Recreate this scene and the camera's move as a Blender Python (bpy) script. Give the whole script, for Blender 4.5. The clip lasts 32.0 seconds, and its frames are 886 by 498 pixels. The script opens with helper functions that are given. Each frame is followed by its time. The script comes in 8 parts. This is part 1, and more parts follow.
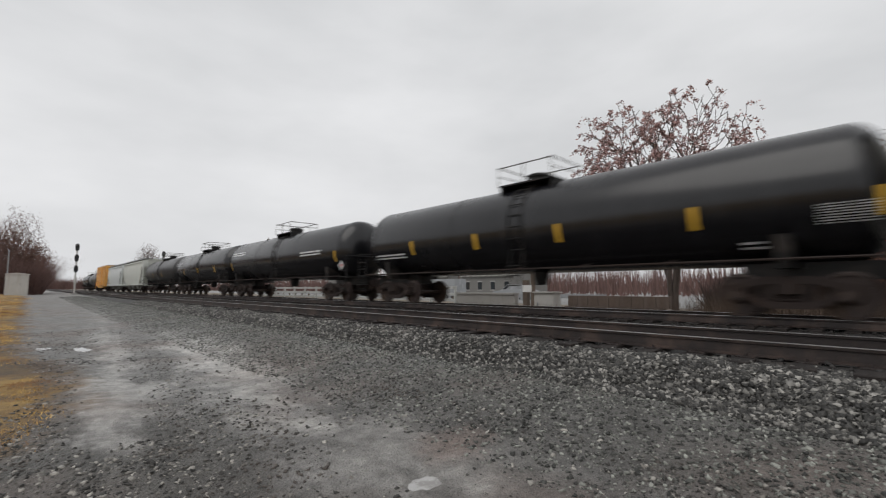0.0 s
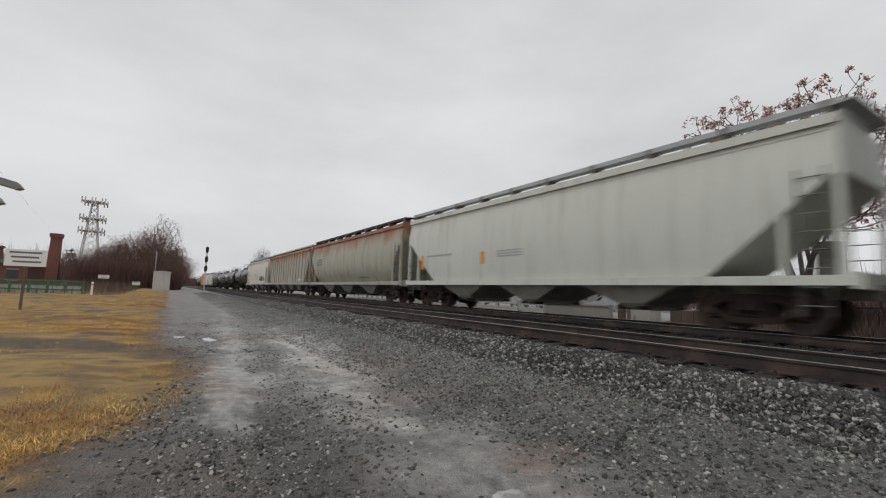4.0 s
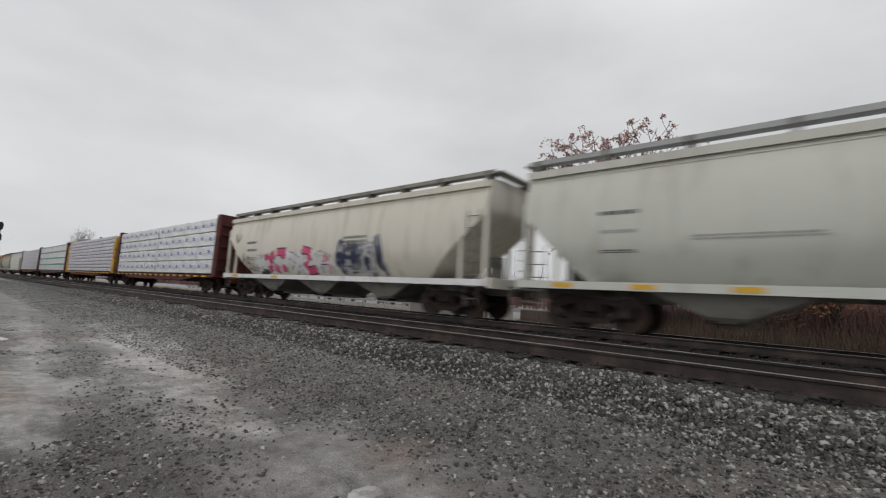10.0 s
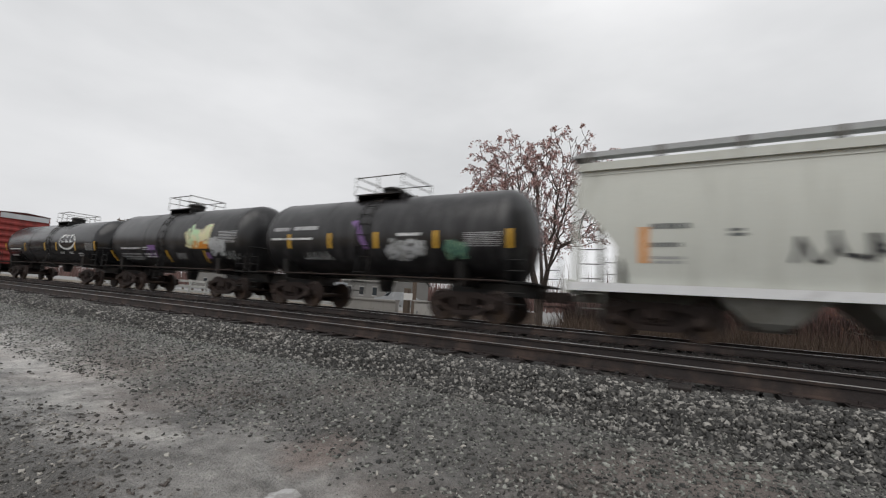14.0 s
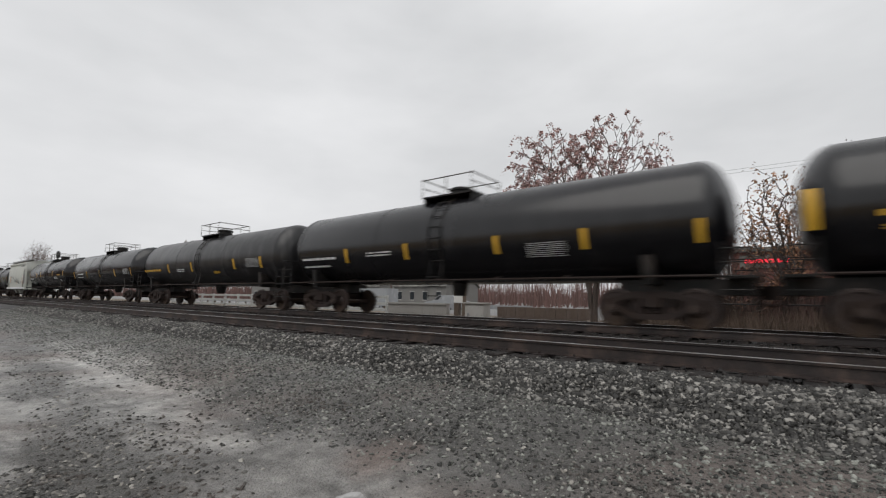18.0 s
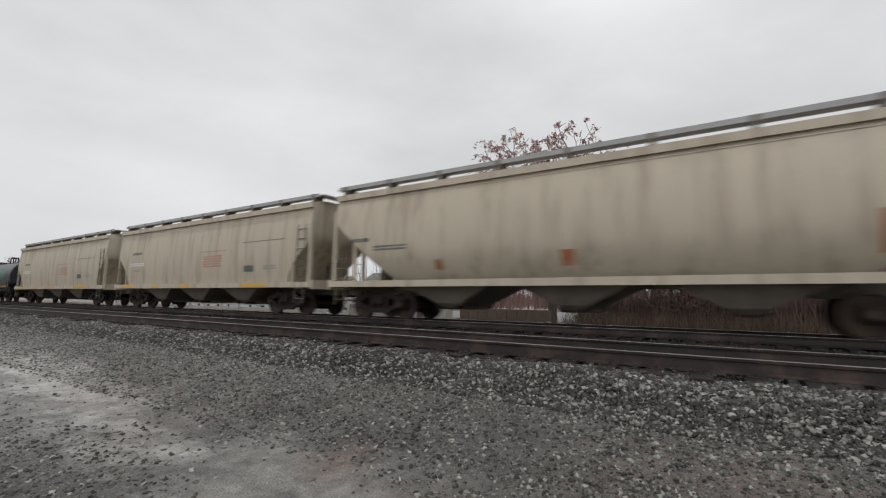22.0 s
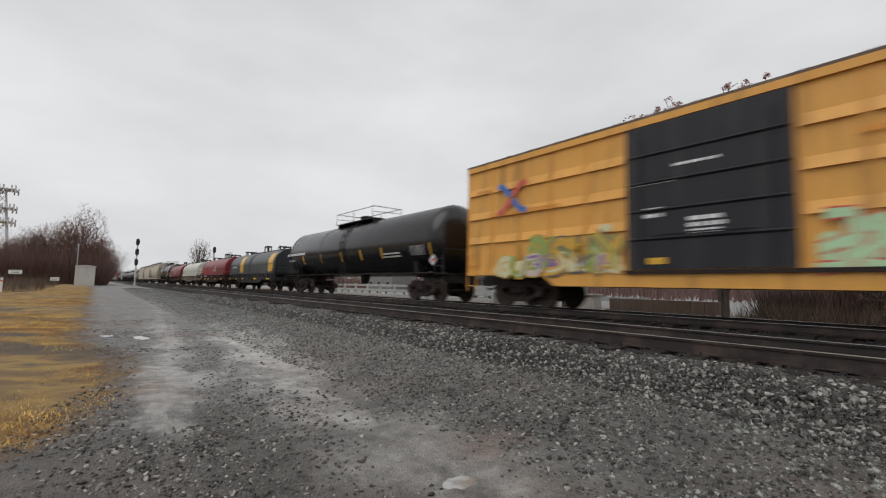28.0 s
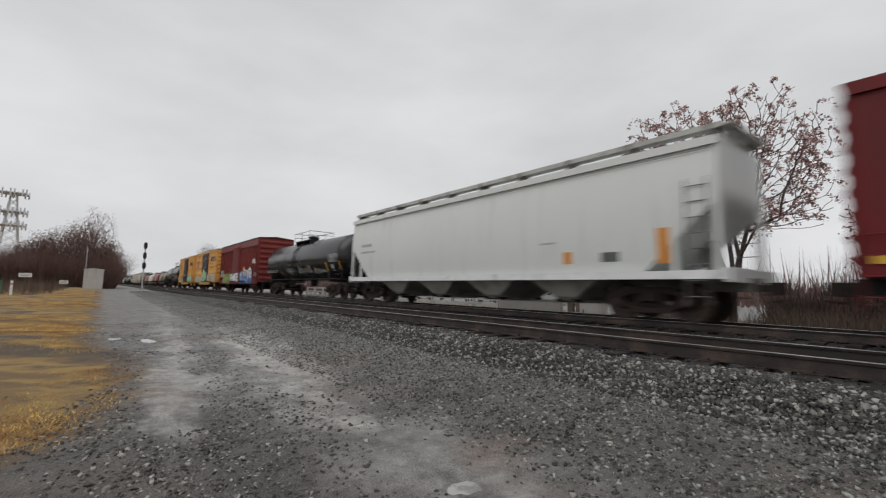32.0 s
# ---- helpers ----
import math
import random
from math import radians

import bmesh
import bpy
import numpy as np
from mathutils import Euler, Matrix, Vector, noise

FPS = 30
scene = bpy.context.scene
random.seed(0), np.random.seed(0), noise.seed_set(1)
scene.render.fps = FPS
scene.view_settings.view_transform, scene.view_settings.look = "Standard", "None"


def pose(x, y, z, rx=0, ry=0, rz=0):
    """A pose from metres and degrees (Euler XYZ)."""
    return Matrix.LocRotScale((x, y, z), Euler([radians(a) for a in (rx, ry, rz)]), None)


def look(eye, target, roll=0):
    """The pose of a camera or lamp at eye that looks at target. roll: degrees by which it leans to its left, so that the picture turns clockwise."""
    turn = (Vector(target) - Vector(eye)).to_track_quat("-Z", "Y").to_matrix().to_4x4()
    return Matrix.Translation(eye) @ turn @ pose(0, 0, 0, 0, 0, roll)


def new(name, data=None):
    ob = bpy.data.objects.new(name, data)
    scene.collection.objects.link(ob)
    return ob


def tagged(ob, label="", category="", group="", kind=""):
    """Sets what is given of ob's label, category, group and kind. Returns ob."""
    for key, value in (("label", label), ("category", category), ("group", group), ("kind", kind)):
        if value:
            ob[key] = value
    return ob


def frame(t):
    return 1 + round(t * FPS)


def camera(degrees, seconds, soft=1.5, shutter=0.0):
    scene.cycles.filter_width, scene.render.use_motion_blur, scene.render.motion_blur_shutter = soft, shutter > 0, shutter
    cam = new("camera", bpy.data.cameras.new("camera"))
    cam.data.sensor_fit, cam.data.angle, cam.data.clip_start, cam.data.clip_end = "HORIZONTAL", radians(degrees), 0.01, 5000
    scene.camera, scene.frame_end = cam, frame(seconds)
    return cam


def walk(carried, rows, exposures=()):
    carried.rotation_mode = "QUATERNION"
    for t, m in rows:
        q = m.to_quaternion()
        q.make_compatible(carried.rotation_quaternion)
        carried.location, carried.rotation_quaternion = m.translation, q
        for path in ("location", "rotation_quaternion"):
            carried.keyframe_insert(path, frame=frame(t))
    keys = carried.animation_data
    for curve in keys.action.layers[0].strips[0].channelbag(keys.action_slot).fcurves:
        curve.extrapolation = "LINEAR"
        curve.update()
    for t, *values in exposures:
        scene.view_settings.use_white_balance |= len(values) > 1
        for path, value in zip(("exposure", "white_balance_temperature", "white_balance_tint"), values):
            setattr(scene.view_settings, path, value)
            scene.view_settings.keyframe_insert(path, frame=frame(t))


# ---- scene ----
cam = camera(91.2, 32.0, 1.15, 0.4)
EYE = (0.0, 0.0, 1.35)
walk(cam, [
    (0.0, pose(*EYE, 95.16, 0.02, -43.68)),
    (0.5, pose(*EYE, 95.30, -0.14, -46.31)),
    (1.0, pose(*EYE, 95.15, -0.47, -45.90)),
    (1.5, pose(*EYE, 95.36, -0.55, -43.83)),
    (2.0, pose(*EYE, 95.58, -0.52, -41.04)),
    (2.5, pose(*EYE, 95.67, -0.55, -38.14)),
    (3.0, pose(*EYE, 95.67, -0.93, -35.49)),
    (3.5, pose(*EYE, 95.59, -1.49, -33.37)),
    (5.5, pose(*EYE, 96.40, -2.49, -31.17)),
    (6.0, pose(*EYE, 96.41, -2.23, -32.45)),
    (6.5, pose(*EYE, 96.52, -2.30, -34.61)),
    (7.0, pose(*EYE, 96.64, -2.60, -37.39)),
    (7.5, pose(*EYE, 96.91, -3.17, -40.14)),
    (8.0, pose(*EYE, 97.22, -3.51, -42.35)),
    (8.5, pose(*EYE, 97.43, -3.64, -43.99)),
    (9.0, pose(*EYE, 97.38, -3.58, -45.43)),
    (9.5, pose(*EYE, 96.98, -3.35, -47.23)),
    (10.0, pose(*EYE, 96.39, -3.44, -49.56)),
    (10.5, pose(*EYE, 95.95, -3.64, -52.36)),
    (11.0, pose(*EYE, 95.79, -3.79, -54.83)),
    (11.5, pose(*EYE, 95.89, -3.92, -56.80)),
    (12.0, pose(*EYE, 96.01, -3.94, -57.90)),
    (12.5, pose(*EYE, 96.11, -3.98, -58.46)),
    (13.0, pose(*EYE, 96.19, -3.97, -58.74)),
    (13.5, pose(*EYE, 96.33, -3.91, -58.95)),
    (14.0, pose(*EYE, 96.52, -3.84, -59.17)),
    (14.5, pose(*EYE, 96.78, -3.63, -59.24)),
    (15.0, pose(*EYE, 97.08, -3.30, -59.09)),
    (15.5, pose(*EYE, 97.24, -2.95, -58.73)),
    (17.5, pose(*EYE, 97.01, -1.44, -55.46)),
    (18.0, pose(*EYE, 96.52, -0.86, -52.59)),
    (18.5, pose(*EYE, 96.17, -0.38, -50.30)),
    (19.0, pose(*EYE, 95.88, -0.40, -49.91)),
    (19.5, pose(*EYE, 95.80, -0.74, -51.67)),
    (20.0, pose(*EYE, 95.84, -1.17, -54.76)),
    (20.5, pose(*EYE, 96.06, -1.26, -57.52)),
    (21.0, pose(*EYE, 96.47, -1.30, -59.24)),
    (21.5, pose(*EYE, 96.74, -1.17, -59.37)),
    (22.0, pose(*EYE, 96.81, -0.82, -57.46)),
    (22.5, pose(*EYE, 96.50, -0.28, -53.37)),
    (23.0, pose(*EYE, 95.38, 0.91, -44.80)),
    (23.5, pose(*EYE, 94.28, 0.85, -37.56)),
    (24.0, pose(*EYE, 93.70, 0.52, -34.99)),
    (24.5, pose(*EYE, 93.68, 0.07, -35.28)),
    (25.0, pose(*EYE, 93.67, -0.30, -35.89)),
    (25.5, pose(*EYE, 93.70, -0.56, -36.55)),
    (27.5, pose(*EYE, 94.77, -1.35, -37.86)),
    (28.0, pose(*EYE, 95.01, -1.24, -38.78)),
    (28.5, pose(*EYE, 95.29, -0.97, -39.47)),
    (29.0, pose(*EYE, 95.21, -0.30, -38.99)),
    (29.5, pose(*EYE, 95.12, 0.14, -37.27)),
    (30.0, pose(*EYE, 94.85, 0.69, -34.97)),
    (30.5, pose(*EYE, 94.70, 0.57, -33.38)),
    (31.0, pose(*EYE, 94.81, -0.11, -33.52)),
    (31.5, pose(*EYE, 95.10, -1.15, -35.13)),
    (32.0, pose(*EYE, 95.55, -1.41, -38.10)),
], exposures=[(0.0, 0.04), (1.0, -0.04), (3.0, -0.04), (5.5, -0.10), (9.0, -0.08), (10.0, -0.08), (11.0, 0.0), (12.0, 0.06), (15.5, 0.08), (18.0, 0.06), (20.0, 0.02), (22.0, 0.03), (25.0, 0.0), (28.0, 0.02), (30.0, 0.03), (31.0, 0.03), (32.0, -0.08)])
# the track runs along +Y; all heights are over the gravel lot at the camera's feet
RAIL_Z = 0.73           # top of rail
NEAR_X, TRAIN_X = 7.0, 12.2   # centres of the two tracks
SPEED = 19.45           # the train's metres a second

# ---- world and light: a low, bright overcast ----
world = bpy.data.worlds.new("overcast_sky")
scene.world = world
world.use_nodes = True
wn, wl = world.node_tree.nodes, world.node_tree.links
wn.clear()
w_out = wn.new("ShaderNodeOutputWorld")
w_bg = wn.new("ShaderNodeBackground")
w_sky = wn.new("ShaderNodeTexSky")
w_sky.sky_type, w_sky.sun_disc = "NISHITA", False
w_sky.sun_elevation, w_sky.sun_rotation = radians(42), radians(80)
w_sky.dust_density, w_sky.air_density, w_sky.ozone_density = 6.0, 1.0, 0.5
w_hs = wn.new("ShaderNodeHueSaturation")
w_hs.inputs["Saturation"].default_value = 0.12
w_hs.inputs["Value"].default_value = 0.10
w_tc = wn.new("ShaderNodeTexCoord")
w_map = wn.new("ShaderNodeMapping")
w_map.inputs["Scale"].default_value = (1.0, 1.0, 2.6)
w_noise = wn.new("ShaderNodeTexNoise")
w_noise.inputs["Scale"].default_value = 1.7
w_noise.inputs["Detail"].default_value = 5.0
w_noise.inputs["Roughness"].default_value = 0.5
w_ramp = wn.new("ShaderNodeValToRGB")
w_ramp.color_ramp.elements[0].position, w_ramp.color_ramp.elements[0].color = 0.30, (0.585, 0.595, 0.61, 1)
w_ramp.color_ramp.elements[1].position, w_ramp.color_ramp.elements[1].color = 0.72, (0.79, 0.795, 0.81, 1)
w_mix = wn.new("ShaderNodeMix")
w_mix.data_type = "RGBA"
w_mix.inputs["Factor"].default_value = 0.98
wl.new(w_tc.outputs["Generated"], w_map.inputs["Vector"])
wl.new(w_map.outputs["Vector"], w_noise.inputs["Vector"])
wl.new(w_noise.outputs["Fac"], w_ramp.inputs["Fac"])
wl.new(w_sky.outputs["Color"], w_hs.inputs["Color"])
wl.new(w_hs.outputs["Color"], w_mix.inputs["A"])
wl.new(w_ramp.outputs["Color"], w_mix.inputs["B"])
wl.new(w_mix.outputs["Result"], w_bg.inputs["Color"])
w_bg.inputs["Strength"].default_value = 1.0
wl.new(w_bg.outputs["Background"], w_out.inputs["Surface"])

sun = new("sun", bpy.data.lights.new("sun", "SUN"))
sun.data.energy, sun.data.angle, sun.data.color = 1.3, radians(60), (1.0, 0.97, 0.93)
sun.matrix_world = look((-24, -8, 40), (0, 0, 0))


# ---- materials ----
def mat(name, base, rough=0.6, metal=0.0, var=0.18, scale=1.2, grain=28.0, bump=0.15, stain=None, amount=0.45,
        stain_scale=(0.8, 0.8, 0.8), stain_soft=0.22, gloss=0.5, island=0.0, obj_random=0.0, bright=0.0, top=None):
    """A painted, rusted or mineral surface: two scales of change, a stain with a shape of its own, and fine relief."""
    m = bpy.data.materials.new(name)
    m.use_nodes = True
    nt = m.node_tree
    n, k = nt.nodes, nt.links
    bs = n["Principled BSDF"]
    tc = n.new("ShaderNodeTexCoord")
    big = n.new("ShaderNodeTexNoise")
    big.inputs["Scale"].default_value, big.inputs["Detail"].default_value = scale, 4.0
    k.new(tc.outputs["Object"], big.inputs["Vector"])
    fine = n.new("ShaderNodeTexNoise")
    fine.inputs["Scale"].default_value, fine.inputs["Detail"].default_value = grain, 3.0
    k.new(tc.outputs["Object"], fine.inputs["Vector"])
    add = n.new("ShaderNodeMath")
    add.operation = "ADD"
    k.new(big.outputs["Fac"], add.inputs[0])
    k.new(fine.outputs["Fac"], add.inputs[1])
    rng = n.new("ShaderNodeMapRange")
    rng.inputs["From Min"].default_value, rng.inputs["From Max"].default_value = 0.6, 1.4
    rng.inputs["To Min"].default_value, rng.inputs["To Max"].default_value = 1 - var, 1 + var
    k.new(add.outputs[0], rng.inputs["Value"])
    last = rng.outputs["Result"]
    if island or obj_random:
        src = n.new("ShaderNodeNewGeometry") if island else n.new("ShaderNodeObjectInfo")
        r2 = n.new("ShaderNodeMapRange")
        r2.inputs["To Min"].default_value, r2.inputs["To Max"].default_value = 1 - (island or obj_random), 1 + (island or obj_random)
        k.new(src.outputs["Random Per Island" if island else "Random"], r2.inputs["Value"])
        pick = r2.outputs["Result"]
        if bright:   # a few pale pieces among many dark ones
            pw = n.new("ShaderNodeMath")
            pw.operation = "POWER"
            pw.inputs[1].default_value = bright
            k.new(src.outputs["Random Per Island"], pw.inputs[0])
            k.new(pw.outputs[0], r2.inputs["Value"])
            r2.inputs["To Min"].default_value, r2.inputs["To Max"].default_value = 0.26, 4.3
        mu = n.new("ShaderNodeMath")
        mu.operation = "MULTIPLY"
        k.new(last, mu.inputs[0])
        k.new(pick, mu.inputs[1])
        last = mu.outputs[0]
    sc = n.new("ShaderNodeVectorMath")
    sc.operation = "SCALE"
    sc.inputs[0].default_value = base
    k.new(last, sc.inputs["Scale"])
    col = sc.outputs["Vector"]
    if stain:
        mp = n.new("ShaderNodeMapping")
        mp.inputs["Scale"].default_value = stain_scale
        k.new(tc.outputs["Object"], mp.inputs["Vector"])
        sn = n.new("ShaderNodeTexNoise")
        sn.inputs["Scale"].default_value, sn.inputs["Detail"].default_value = 2.0, 6.0
        sn.inputs["Roughness"].default_value = 0.62
        k.new(mp.outputs["Vector"], sn.inputs["Vector"])
        rp = n.new("ShaderNodeMapRange")
        rp.interpolation_type = "SMOOTHSTEP"
        rp.inputs["From Min"].default_value, rp.inputs["From Max"].default_value = 1 - amount - stain_soft / 2, 1 - amount + stain_soft / 2
        k.new(sn.outputs["Fac"], rp.inputs["Value"])
        mx = n.new("ShaderNodeMix")
        mx.data_type = "RGBA"
        k.new(rp.outputs["Result"], mx.inputs["Factor"])
        k.new(col, mx.inputs["A"])
        mx.inputs["B"].default_value = (*stain, 1)
        col = mx.outputs["Result"]
    if top:   # rust that has crept down from a seam: its colour, where it thins out, where it is whole
        sp = n.new("ShaderNodeSeparateXYZ")
        k.new(tc.outputs["Object"], sp.inputs[0])
        mp2 = n.new("ShaderNodeMapping")
        mp2.inputs["Scale"].default_value = (0.9, 0.9, 0.22)
        k.new(tc.outputs["Object"], mp2.inputs["Vector"])
        n2 = n.new("ShaderNodeTexNoise")
        n2.inputs["Scale"].default_value, n2.inputs["Detail"].default_value, n2.inputs["Roughness"].default_value = 1.4, 7.0, 0.68
        k.new(mp2.outputs["Vector"], n2.inputs["Vector"])
        ma = n.new("ShaderNodeMath")
        ma.operation = "MULTIPLY_ADD"
        ma.inputs[1].default_value = 2.6
        k.new(n2.outputs["Fac"], ma.inputs[0])
        k.new(sp.outputs["Z"], ma.inputs[2])
        r3 = n.new("ShaderNodeMapRange")
        r3.interpolation_type = "SMOOTHSTEP"
        r3.inputs["From Min"].default_value, r3.inputs["From Max"].default_value = top[1] + 1.3, top[2] + 1.3
        k.new(ma.outputs[0], r3.inputs["Value"])
        mx2 = n.new("ShaderNodeMix")
        mx2.data_type = "RGBA"
        k.new(r3.outputs["Result"], mx2.inputs["Factor"])
        k.new(col, mx2.inputs["A"])
        mx2.inputs["B"].default_value = (*top[0], 1)
        col = mx2.outputs["Result"]
    k.new(col, bs.inputs["Base Color"])
    rr = n.new("ShaderNodeMapRange")
    rr.inputs["To Min"].default_value, rr.inputs["To Max"].default_value = max(0.05, rough - 0.12), min(1, rough + 0.12)
    k.new(big.outputs["Fac"], rr.inputs["Value"])
    k.new(rr.outputs["Result"], bs.inputs["Roughness"])
    bs.inputs["Metallic"].default_value = metal
    bs.inputs["Specular IOR Level"].default_value = gloss
    if bump:
        bp = n.new("ShaderNodeBump")
        bp.inputs["Strength"].default_value, bp.inputs["Distance"].default_value = bump, 0.02
        k.new(fine.outputs["Fac"], bp.inputs["Height"])
        k.new(bp.outputs["Normal"], bs.inputs["Normal"])
    return m


